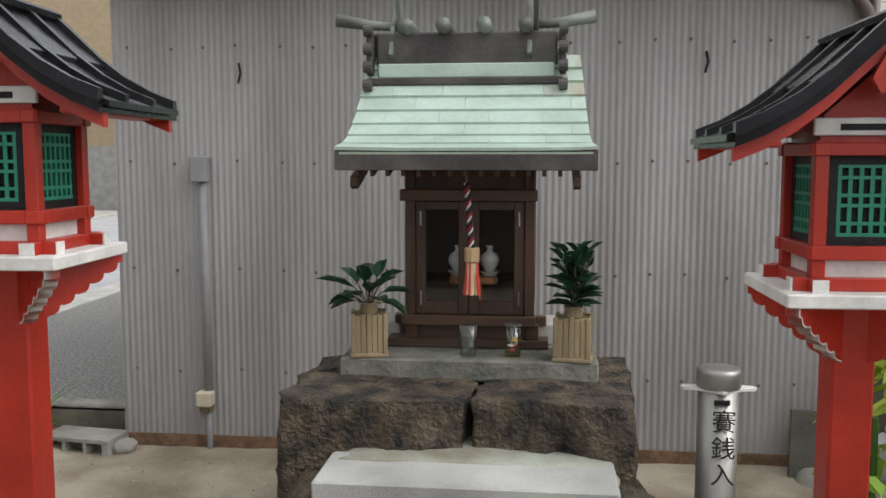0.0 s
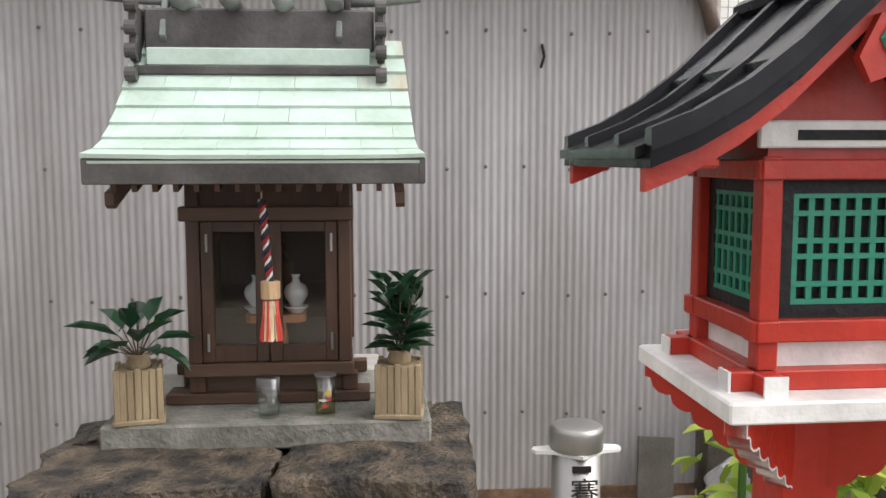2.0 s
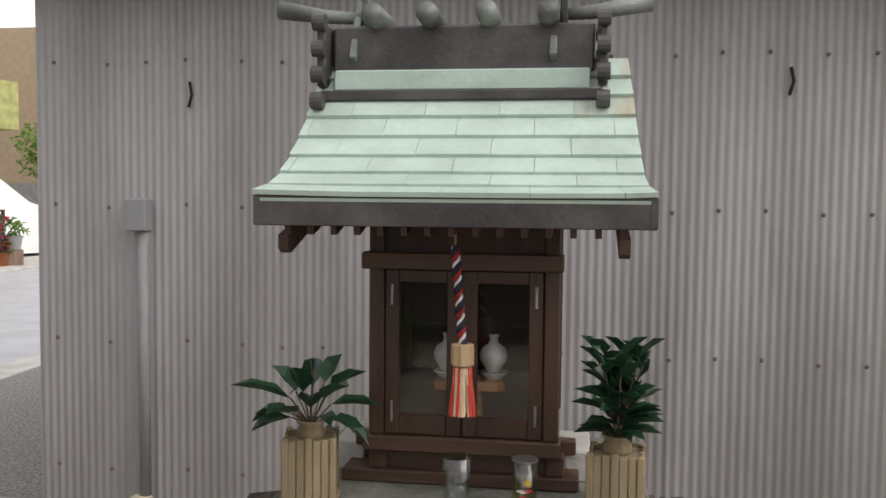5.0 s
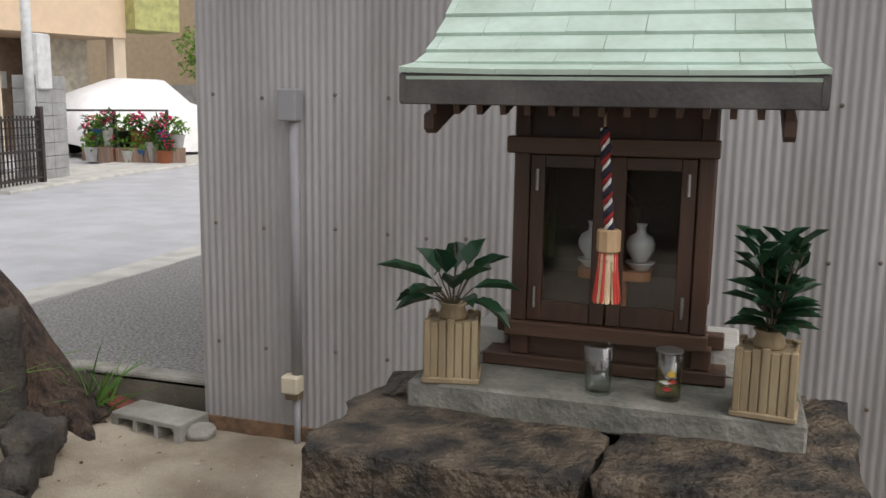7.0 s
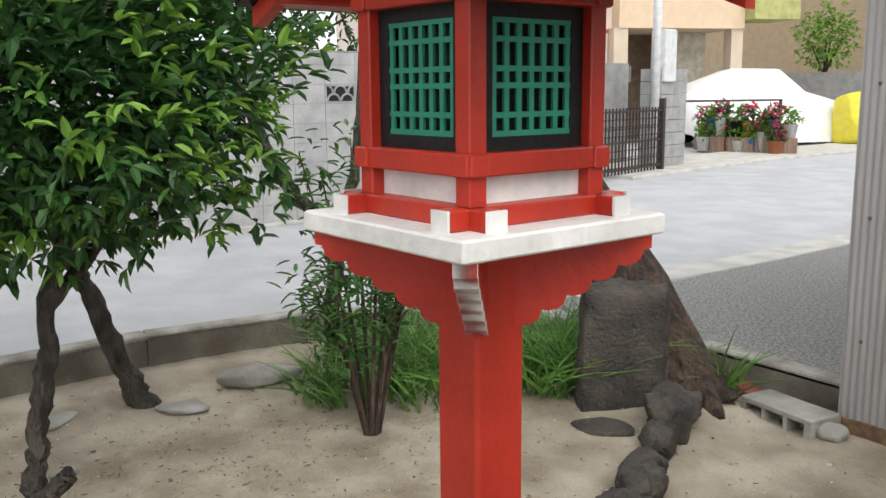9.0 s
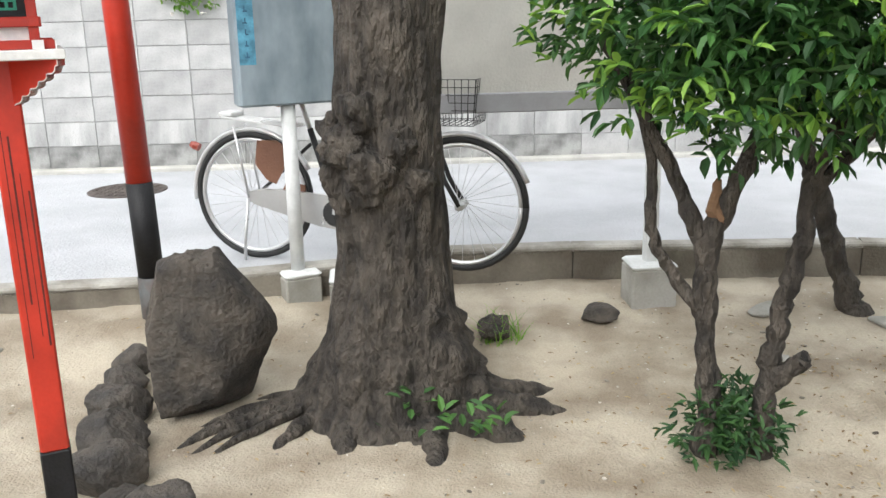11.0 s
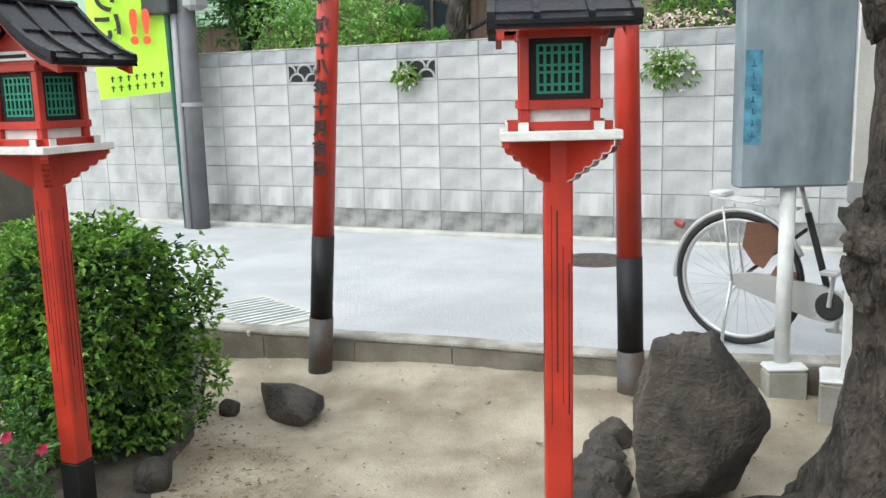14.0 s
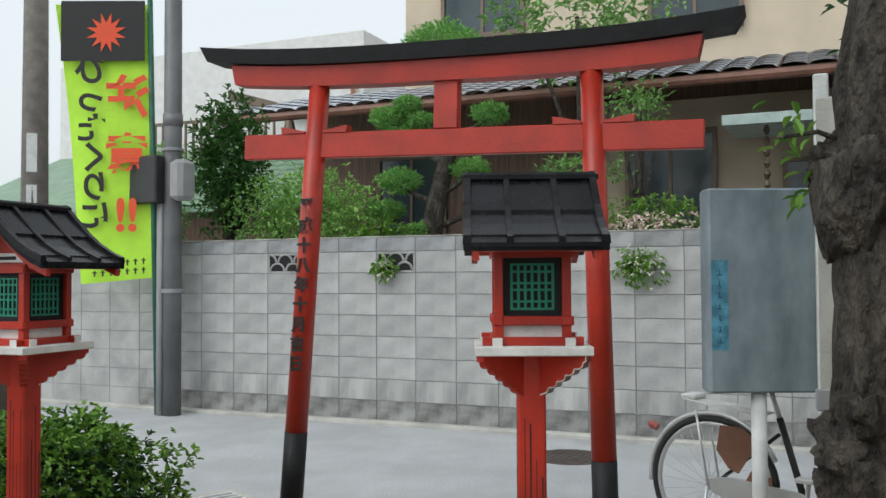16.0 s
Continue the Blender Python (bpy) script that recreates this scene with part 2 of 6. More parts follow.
DARKC = mat("damp dark concrete", (0.13, 0.115, 0.09), 0.92, var=0.35, scale=3, fine=50, bump=0.4, tint=(0.06, 0.055, 0.045))
BLOCK = mat("concrete block", (0.43, 0.428, 0.42), 0.9, var=0.22, scale=4, fine=60, bump=0.4, tint=(0.33, 0.33, 0.325), rand=0.09)
GRIME = mat("grimy concrete block", (0.3, 0.3, 0.29), 0.92, var=0.35, scale=6, fine=80, bump=0.4, tint=(0.13, 0.13, 0.125), rand=0.12)
MORTAR = mat("mortar", (0.33, 0.33, 0.32), 0.95, var=0.2, bump=0.3)
STONE = mat("dark weathered stone", (0.08, 0.068, 0.055), 0.85, var=0.45, scale=7, fine=55, bump=1.0, tint=(0.03, 0.027, 0.024), depth=0.016)
BOULDER = mat("brown boulder", (0.115, 0.087, 0.058), 0.72, var=0.5, scale=11, fine=60, bump=1.0, tint=(0.013, 0.012, 0.01), depth=0.03)
GRANITE = mat("pale granite", (0.48, 0.48, 0.46), 0.75, var=0.28, scale=3, fine=170, bump=0.3)
SLABC = mat("mossy concrete slab", (0.21, 0.2, 0.175), 0.9, var=0.35, scale=9, fine=60, bump=0.7, tint=(0.1, 0.105, 0.085))
BARK = mat("grey bark", (0.075, 0.063, 0.05), 0.95, var=0.45, scale=14, fine=40, bump=1.0, tint=(0.024, 0.02, 0.016), stretch=(1, 1, 0.45), depth=0.06)
BARK2 = mat("furrowed brown bark", (0.1, 0.066, 0.047), 0.92, var=0.45, scale=11, fine=30, bump=1.0, tint=(0.03, 0.021, 0.017), stretch=(1.6, 1.6, 0.16), depth=0.06)

# ---- ground, kerb, road ----
KERB = [(-3.0, -3.8), (-3.32, -2.6), (-3.6, -1.56), (-3.78, -0.7), (-4.12, 0.15), (-4.39, 0.66), (-4.5, 1.3), (-4.55, 2.0), (-4.62, 2.8), (-4.52, 3.72), (-4.1, 4.45), (-3.4, 4.88), (-2.6, 5.02), (-1.88, 5.02)]
ROAD_Z = 0.21


def yard_height(x, y):
    bank = 0.05 * max(0.0, min(1.0, (y - 3.9) / 0.8)) + 0.05 * max(0.0, min(1.0, (-x - 3.6) / 0.8))
    mound = 0.1 * math.exp(-((x + 2.75) ** 2 + (y - 4.45) ** 2) / 0.25) + 0.08 * math.exp(-((x + 1.9) ** 2 + (y + 2.3) ** 2) / 0.6)
    bank += 0.11 * max(0.0, min(1.0, (-x - 2.95) / 0.6)) * max(0.0, min(1.0, (0.4 - y) / 0.8))
    return bank + mound + 0.018 * noise.noise((x * 1.7, y * 1.7, 0)) + 0.009 * noise.noise((x * 7, y * 7, 3)) + 0.004 * noise.noise((x * 19, y * 19, 5))


b = B()
nx, ny = 230, 270
for j in range(ny + 1):
    for i in range(nx + 1):
        x, y = -4.95 + 7.6 * i / nx, -3.9 + 9.0 * j / ny
        b.v.append((x, y, yard_height(x, y)))
b.f = [(j * (nx + 1) + i, j * (nx + 1) + i + 1, (j + 1) * (nx + 1) + i + 1, (j + 1) * (nx + 1) + i) for j in range(ny) for i in range(nx)]
solid("ground", b, SAND, "pale trodden sandy soil of the shrine yard", "ground", kind="structure", smooth=True, normals=False)

loop = [(x - 0.05, y) for x, y in KERB[:-3]] + [(-3.4, 4.95), (-2.6, 5.08), (-1.88, 5.08), (-1.5, 5.2), (0.3, 5.2), (2.62, 5.2), (2.62, 2), (2.62, -1), (2.62, -3.8), (0, -3.8)]
b = B()
n = len(loop)
for x, y in loop:
    b.v.append((x, y, ROAD_Z))
for rad in (14, 60, 900):
    for x, y in loop:
        d = Vector((x + 1.2, y - 0.8)).normalized()
        b.v.append((-1.2 + d.x * rad, 0.8 + d.y * rad, ROAD_Z))
for r in range(3):
    b.f += [(r * n + k, r * n + (k + 1) % n, (r + 1) * n + (k + 1) % n, (r + 1) * n + k) for k in range(n)]
solid("road", b, ASPHALT, "pale worn grey asphalt street round the yard", "road", kind="structure")

kerb = thing("kerb", label="low weathered concrete kerb edging the sandy yard", category="kerb", kind="structure")


def ribbon(line, width, z0, z1, cut=0.012):
    """A low wall along a line; width to its right-hand side."""
    bb = B()
    for i, p in enumerate(line):
        a, c = Vector(line[max(0, i - 1)]), Vector(line[min(len(line) - 1, i + 1)])
        d = (c - a).normalized()
        nrm = Vector((-d.y, d.x))
        p = Vector(p)
        q = p + nrm * width
        bb.v += [(p.x, p.y, z0), (p.x, p.y, z1 - cut), (*(p + nrm * cut), z1), (*(q - nrm * cut), z1), (q.x, q.y, z1 - cut), (q.x, q.y, z0)]
    bb.f = [(i * 6 + k, i * 6 + k + 1, i * 6 + k + 7, i * 6 + k + 6) for i in range(len(line) - 1) for k in range(5)] + [(0, 1, 2, 3, 4, 5), tuple(len(line) * 6 - 1 - k for k in range(6))]
    return bb


for i in range(len(KERB) - 1):
    a, c = Vector(KERB[i]), Vector(KERB[i + 1])
    m = max(1, round((c - a).length / 0.62))
    for k in range(m):
        p, q = a.lerp(c, k / m), a.lerp(c, (k + 1) / m)
        g = (q - p).normalized() * 0.003
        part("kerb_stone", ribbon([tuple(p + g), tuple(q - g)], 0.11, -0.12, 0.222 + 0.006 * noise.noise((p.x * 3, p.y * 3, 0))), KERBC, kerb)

# thin strips that lay the painted highlight over the kerb stones
for i in range(len(KERB) - 1):
    part("kerb_top", ribbon([KERB[i], KERB[i + 1]], 0.11, 0.2, 0.233, 0.01), KERBTOP, kerb, "paler top face, highlight put into its colour")
b = ribbon([(-3.86, 5.3), (-3.87, 6.2), (-3.86, 7.3), (-3.92, 8.3), (-3.98, 10.5), (-4.1, 14)], 0.3, 0.2, 0.222, 0.006)
solid("pavement_strip", b, PALE, "pale broken concrete gutter strip beside the asphalt", "gutter", kind="structure")
b = B().add([(-3.95, 5.0, 0.2145), (-1.8, 5.06, 0.2145), (2.5, 9, 0.2145), (2.5, 14, 0.2145), (-4.2, 14, 0.2145), (-3.9, 8.3, 0.2145), (-3.84, 6.2, 0.2145)], [tuple(range(7))])
solid("pavement_apron", b, APRON, "coarse dark grey asphalt apron beside the shed", "pavement", kind="structure")

# ---- corrugated tin shed ----
shed = thing("wall_shed", label="grey corrugated tin wall of a shed behind the shrine", category="wall", kind="structure")
WALL_Y, PITCH = 4.93, 0.033


def corrugated(x0, x1, z0, z1, dy):
    bb = B()
    m = int((x1 - x0) / PITCH * 8)
    rows = [z0, z0 + 0.25 * (z1 - z0), z0 + 0.5 * (z1 - z0), z0 + 0.75 * (z1 - z0), z1]
    for z in rows:
        for i in range(m + 1):
            x = x0 + (x1 - x0) * i / m
            bb.v.append((x, WALL_Y + dy + 0.0028 * math.cos(2 * math.pi * x / PITCH) + 0.004 * noise.noise((x * 1.5, z * 1.5, 1)), z))
    bb.f = [(r * (m + 1) + i, r * (m + 1) + i + 1, (r + 1) * (m + 1) + i + 1, (r + 1) * (m + 1) + i) for r in range(4) for i in range(m)]
    return bb


edges = [-1.865, -1.24, -0.61, 0.03, 0.66, 1.29, 1.76]
for i in range(6):
    part("tin_sheet", corrugated(edges[i] - 0.02, edges[i + 1], 0.1 + 0.012 * (i % 2), 2.52, 0.002 * (i % 2)), TIN, shed, smooth=True, normals=False)
part("wall_core", B().box(-1.85, 1.75, WALL_Y + 0.02, WALL_Y + 0.14, 0.02, 2.52), MORTAR, shed)
part("side_sheet", B().box(-1.868, -1.856, WALL_Y + 0.004, WALL_Y + 3.0, 0.1, 2.52), TIN, shed)
part("footing", B().box(-1.86, 1.76, WALL_Y - 0.012, WALL_Y + 0.1, -0.1, 0.115), RUST, shed, "rust-stained lower edge")
GUTTERM = mat("brown gutter", (0.14, 0.1, 0.08), 0.5, var=0.3)
part("corner_post", B().tube([(1.785, 4.9, -0.05), (1.785, 4.9, 2.5)], 0.022, 12), mat("grey steel pipe", (0.2, 0.17, 0.15), 0.5, 0.3, var=0.3), shed, smooth=True)
part("gutter", B().tube([(1.5, 4.86, 2.32), (1.68, 4.87, 2.3), (1.74, 4.88, 2.22), (1.785, 4.9, 2.1)], 0.032, 12), GUTTERM, shed, smooth=True)
part("shed_roof", B().box(-1.95, 1.85, WALL_Y - 0.32, WALL_Y + 3.0, 2.52, 2.56), TIN, shed)
part("eaves_board", B().box(-1.95, 1.85, WALL_Y - 0.34, WALL_Y - 0.32, 2.46, 2.57, c=0.003), GUTTERM, shed, "brown eaves board")
NAIL = mat("rusty nail head", (0.2, 0.16, 0.13), 0.6, 0.4, var=0.3)
nail = B().lathe([(0.0085, 0), (0.0085, 0.003), (0.004, 0.007)], 8).mesh("nail")
for z in (0.46, 0.985, 1.53, 2.1):
    k = 0
    x = -1.8
    while x < 1.72:
        part("nail", nail, NAIL, shed, m=pose(round(x / PITCH) * PITCH + PITCH / 2, WALL_Y - 0.008, z + 0.008 * math.sin(x * 9), 90, 0, 0))
        x += 0.165 if k % 3 else 0.22
        k += 1
for x, z in ((-1.22, 1.97), (1.045, 2.0)):
    part("wire_hook", B().tube([(x, WALL_Y - 0.012, z + 0.05), (x + 0.01, WALL_Y - 0.014, z), (x - 0.004, WALL_Y - 0.014, z - 0.05)], 0.006, 6), BLACK, shed)

# ---- retaining wall, fence and what lies beyond, to the side of the shed ----
solid("wall_retaining", B().box(1.8, 4.4, 5.0, 5.2, -0.1, 1.2).box(2.55, 2.7, -3.9, 5.0, -0.1, 1.2), DARKC, "damp dark concrete retaining wall beside the shed", "wall", kind="structure")
solid("wall_back", B().box(-3.0, 2.7, -4.05, -3.9, -0.1, 1.5), DARKC, "plain dark concrete wall closing the yard", "wall", kind="structure")
FENCEM = mat("teal painted fence steel", (0.12, 0.3, 0.28), 0.5, var=0.2)
WIREM = mat("fence wire", (0.28, 0.26, 0.2), 0.5, 0.4, var=0.2)
fence = thing("mesh_fence", (0, 5.1, 1.2), label="wire mesh fence with a teal rail on the concrete wall", category="fence")
part("rail", B().box(1.82, 4.35, -0.02, 0.02, 0.0, 0.05, c=0.006), FENCEM, fence, "teal bottom rail")
part("rail", B().box(1.82, 4.35, -0.015, 0.015, 1.3, 1.34, c=0.006), FENCEM, fence)
bb = B()
for k in range(56):
    bb.box(1.83 + k * 0.045, 1.833 + k * 0.045, -0.0015, 0.0015, 0.05, 1.3)
for k in range(26):
    bb.box(1.83, 4.35, -0.0035, -0.001, 0.08 + k * 0.048, 0.083 + k * 0.048)
tagged(part("wire_mesh", bb, WIREM, fence), kind="stuff")
solid("backdrop_house", B().box(1.2, 9.0, 8.2, 8.6, 0, 6.5), mat("white plaster", (0.75, 0.74, 0.7), 0.9, var=0.12, scale=2), "pale plastered wall of the house beyond the fence", "wall", kind="structure")
solid("ground_upper", B().box(1.8, 9, 5.2, 8.2, 0.9, 1.17), mat("leaf-strewn soil", (0.22, 0.17, 0.12), 0.95, var=0.4), "raised leaf-strewn soil behind the retaining wall", "ground", kind="structure")
tr = thing("tree", (2.1, 5.75, 1.15), label="bare-trunked tree behind the wire fence", category="tree")
part("trunk", B().tube([(0, 0, 0), (0.01, 0, 0.3), (-0.05, 0.02, 0.7), (-0.04, 0, 1.1), (-0.13, 0, 1.5), (-0.1, 0, 2.2)], [0.075, 0.06, 0.055, 0.06, 0.05, 0.04], 12, wob=0.12), BARK2, tr, smooth=True)
part("limb", B().tube([(-0.05, 0.01, 0.9), (-0.2, 0, 1.2), (-0.28, 0, 1.6)], [0.03, 0.025, 0.015], 8, wob=0.1), BARK2, tr, smooth=True)

# ---- street wall of concrete blocks ----
street_wall = thing("wall_street", label="grey concrete block garden wall across the street", category="wall", kind="structure")
WALL_AT = pose(-6.98, -1.47, ROAD_Z, 0, 0, 98.65)
street_wall.matrix_basis = WALL_AT
part("wall_core", B().box(-7.5, 12.1, 0.007, 0.13, -0.05, 1.705), MORTAR, street_wall)
part("coping", B().box(-7.5, 12.1, -0.002, 0.13, 1.705, 1.722, c=0.006), CONC, street_wall)
part("footing", B().box(-7.5, 12.1, -0.1, 0.1, -0.05, 0.035, c=0.01), PALE, street_wall)
BW, BH = 0.396, 0.1955
X_OFF, Z_OFF = -0.185, 0.015
TOPBLOCK = mat("damp-stained top block", (0.33, 0.335, 0.34), 0.92, var=0.25, scale=5, fine=80, bump=0.4, tint=(0.21, 0.215, 0.22), rand=0.12)
FOOTBLOCK = mat("streaked block", (0.43, 0.43, 0.42), 0.92, var=0.3, scale=3.2, fine=80, bump=0.4, tint=(0.27, 0.27, 0.265), rand=0.12, stretch=(2.2, 1, 0.6))
blk = B().box(0.003, BW - 0.003, 0.0, 0.06, 0.003, BH - 0.003, c=0.003).mesh("block")
blk_foot, blk_low = blk.copy(), blk.copy()
blk_top = B().box(0.003, BW - 0.003, 0.0, 0.06, 0.003, 0.125, c=0.003).mesh("block")
VENTS = {(-9, 7), (-6, 7), (19, 6), (22, 6), (27, 6)}
VENTC = mat("pierced vent block", (0.36, 0.36, 0.35), 0.9, var=0.25)
far_blocks = B()
for r in range(9):
    for c in range(-19, 31):
        if (c, r) in VENTS:
            continue
        if -13 <= c < 8:
            me, m = (blk_foot, GRIME) if r == 0 else (blk_low, FOOTBLOCK) if r == 1 else (blk_top, TOPBLOCK) if r == 8 else (blk, BLOCK)
            part("block", me, m, street_wall, m=pose(c * BW + X_OFF, -0.001 * (c % 3), r * BH + Z_OFF))
        else:
            far_blocks.box(c * BW + X_OFF + 0.003, c * BW + BW + X_OFF - 0.003, 0.0, 0.06, r * BH + Z_OFF + 0.003, min(1.704, r * BH + Z_OFF + BH - 0.003))
tagged(part("block_rest", far_blocks, BLOCK, street_wall), kind="stuff")
for c, r in sorted(VENTS):
    v = B().box(c * BW + X_OFF + 0.02, c * BW + BW + X_OFF - 0.02, 0.0035, 0.0065, r * BH + Z_OFF + 0.02, r * BH + Z_OFF + BH - 0.02)
    part("vent_back", v, BLACK, street_wall)
    v = B()
    for cx, cz, a0, a1 in ((0.11, 0.0, 0, 10), (0.286, 0.0, 0, 10), (0.198, 0.085, 0, 10), (0.02, 0.085, 0, 5), (0.376, 0.085, 5, 10)):
        arc = [(c * BW + X_OFF + cx + 0.078 * math.cos(a * math.pi / 10), 0.002, r * BH + Z_OFF + 0.025 + cz + 0.072 * math.sin(a * math.pi / 10)) for a in range(a0, a1 + 1)]
        v.tube(arc, 0.011, 6)
    v.box(c * BW + X_OFF + 0.003, c * BW + BW + X_OFF - 0.003, -0.001, 0.05, r * BH + Z_OFF + 0.003, r * BH + Z_OFF + 0.022)
    v.box(c * BW + X_OFF + 0.003, c * BW + BW + X_OFF - 0.003, -0.001, 0.05, r * BH + Z_OFF + BH - 0.022, r * BH + Z_OFF + BH - 0.003)
    v.box(c * BW + X_OFF + 0.003, c * BW + X_OFF + 0.022, -0.001, 0.05, r * BH + Z_OFF + 0.022, r * BH + Z_OFF + BH - 0.022)
    v.box(c * BW + BW + X_OFF - 0.022, c * BW + BW + X_OFF - 0.003, -0.001, 0.05, r * BH + Z_OFF + 0.022, r * BH + Z_OFF + BH - 0.022)
    part("vent_arch", v, VENTC, street_wall)

# ---- the small shrine ----
PATINA = mat("green copper patina", (0.45, 0.56, 0.49), 0.5, 0.1, var=0.2, scale=7, fine=50, bump=0.12, tint=(0.4, 0.5, 0.42), rand=0.04)
PATINA_RUST = mat("rust-streaked copper patina", (0.44, 0.54, 0.47), 0.55, 0.1, var=0.22, scale=9, fine=40, bump=0.15, tint=(0.38, 0.33, 0.23), rand=0.03, stretch=(1.6, 0.4, 0.3))
DARKCOPPER = mat("dark aged copper", (0.09, 0.085, 0.08), 0.5, 0.35, var=0.35, scale=8, bump=0.15, tint=(0.05, 0.045, 0.043))
GREYCOPPER = mat("grey-green aged copper", (0.2, 0.22, 0.2), 0.5, 0.3, var=0.35, scale=8, bump=0.15, tint=(0.1, 0.1, 0.095))
WOOD = mat("dark shrine wood", (0.075, 0.036, 0.02), 0.5, var=0.35, scale=6, fine=45, bump=0.25, tint=(0.035, 0.018, 0.011), stretch=(1, 1, 0.15))
WOODX = mat("dark shrine wood, level grain", (0.1, 0.055, 0.032), 0.5, var=0.35, scale=6, fine=45, bump=0.25, tint=(0.05, 0.027, 0.017), stretch=(0.15, 1, 1))
# the dimness inside the shrine is put into this wood's near-black colour
INNER = mat("shade-darkened inner wood", (0.03, 0.017, 0.011), 0.6, var=0.4, scale=6, bump=0.2)
PANE = bpy.data.materials.new("door glass")
PANE.use_nodes = True
pn = PANE.node_tree
pg, pt, pm = pn.nodes.new("ShaderNodeBsdfGlossy"), pn.nodes.new("ShaderNodeBsdfTransparent"), pn.nodes.new("ShaderNodeMixShader")
pg.inputs["Roughness"].default_value, pm.inputs[0].default_value = 0.03, 0.05
pn.links.new(pt.outputs[0], pm.inputs[1]), pn.links.new(pg.outputs[0], pm.inputs[2]), pn.links.new(pm.outputs[0], pn.nodes["Material Output"].inputs[0])

SX = 0.043
shrine = thing("small_shrine", (SX, 3.63, 0.884), label="small dark wooden shrine with a green copper shingle roof", category="shrine")


def sh(name, b, m, label="", smooth=False, parent=None):
    return part(name, b, m, parent or shrine, label, smooth)


# heights from the slab, y from the door front
sh("base_beam", B().box(-0.3, 0.27, 0.0, 0.42, 0.0, 0.03, c=0.003), WOODX)
sh("base_panel", B().box(-0.225, 0.215, 0.03, 0.36, 0.03, 0.08), WOODX)
for x in (-0.235, 0.19):
    sh("base_post", B().box(x, x + 0.045, 0.012, 0.06, 0.03, 0.08, c=0.003), WOOD)
sh("sill_beam", B().box(-0.245, 0.225, -0.012, 0.05, 0.08, 0.116, c=0.003), WOODX)
sh("side_sill", B().box(0.19, 0.262, 0.06, 0.1, 0.07, 0.105, c=0.003), WOODX)
sh("side_sill", B().box(-0.28, -0.2, 0.06, 0.1, 0.07, 0.105, c=0.003), WOODX)
sh("top_beam", B().box(-0.25, 0.228, -0.012, 0.05, 0.516, 0.556, c=0.003), WOODX)
sh("lintel_panel", B().box(-0.225, 0.21, 0.015, 0.05, 0.556, 0.66), WOOD)
for x in (-0.233, 0.184):
    for y in (0.0, 0.34):
        sh("post", B().box(x, x + 0.036, y, y + 0.036, 0.116, 0.66, c=0.003), WOOD)
sh("side_wall", B().box(-0.228, -0.214, 0.036, 0.34, 0.08, 0.66), WOOD)
sh("side_wall", B().box(0.2, 0.213, 0.036, 0.34, 0.08, 0.66), WOOD)
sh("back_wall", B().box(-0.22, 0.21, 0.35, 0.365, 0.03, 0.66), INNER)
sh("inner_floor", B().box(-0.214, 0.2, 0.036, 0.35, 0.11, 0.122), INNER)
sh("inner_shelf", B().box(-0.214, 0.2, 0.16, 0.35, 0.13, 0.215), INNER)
CHROME = mat("dull steel", (0.45, 0.44, 0.42), 0.35, 0.9, var=0.15)
for x0, x1, hx, hinge in ((-0.195, -0.012, -0.03, -0.178), (-0.008, 0.182, 0.0, 0.165)):
    d = sh("door", B().box(x0, x0 + 0.034, 0.006, 0.028, 0.118, 0.514, c=0.002).box(x1 - 0.034, x1, 0.006, 0.028, 0.118, 0.514, c=0.002)
           .box(x0 + 0.034, x1 - 0.034, 0.008, 0.026, 0.118, 0.165, c=0.002).box(x0 + 0.034, x1 - 0.034, 0.008, 0.026, 0.484, 0.514, c=0.002), WOOD)
    pane = part("glass_pane", B().box(x0 + 0.03, x1 - 0.03, 0.015, 0.018, 0.16, 0.49), PANE, d)
    pane.visible_shadow = False
    for z in (0.15, 0.43):
        part("hinge", B().tube([(hinge, 0.003, z), (hinge, 0.003, z + 0.05)], 0.004, 8), CHROME, d)

# roof: profile in (y, z), front eave to ridge
PROF = [(-0.294, 0.69), (-0.235, 0.708), (-0.175, 0.737), (-0.115, 0.777), (-0.06, 0.824), (-0.01, 0.874), (0.03, 0.924), (0.07, 0.972), (0.105, 1.02)]
XL, XR = -0.413, 0.412
FLARE = [1.0, 0.966, 0.953, 0.946, 0.937, 0.929, 0.92, 0.908, 0.897]  # the roof narrows towards the ridge
b = B()
for (y, z), k in zip(PROF, FLARE):
    b.v += [((XL + 0.004) * k, y, z - 0.008), ((XR - 0.004) * k, y, z - 0.008)]
for (y, z), k in reversed(list(zip(PROF[:-1], FLARE))):
    b.v += [((XL + 0.004) * k, 0.21 - y, z - 0.008), ((XR - 0.004) * k, 0.21 - y, z - 0.008)]
b.f = [(2 * i, 2 * i + 1, 2 * i + 3, 2 * i + 2) for i in range(len(b.v) // 2 - 1)]
roof = sh("roof", b, PATINA)
soli = roof.modifiers.new("thick", "SOLIDIFY")
soli.thickness, soli.offset = 0.02, -1
rnd = random.Random(4)
for r in range(len(PROF) - 1):
    (ya, za), (yb, zb) = PROF[r], PROF[r + 1]
    cuts = [XL] + [XL + (k + (0.62 if r % 2 else 0.12)) * 0.186 + rnd.uniform(-0.006, 0.006) for k in range(6)] + [XR]
    cuts = [c for c in cuts if c <= XR]
    for i in range(len(cuts) - 1):
        x0, x1 = cuts[i], cuts[i + 1] - 0.0012
        if x1 - x0 < 0.012:
            continue
        e = 0.0055 + rnd.uniform(0, 0.0015)
        up = 0.004 if r == 0 else 0.0
        def lift(x):
            return up * max(0.0, (abs(x - (XL + XR) / 2) / 0.412) ** 6)
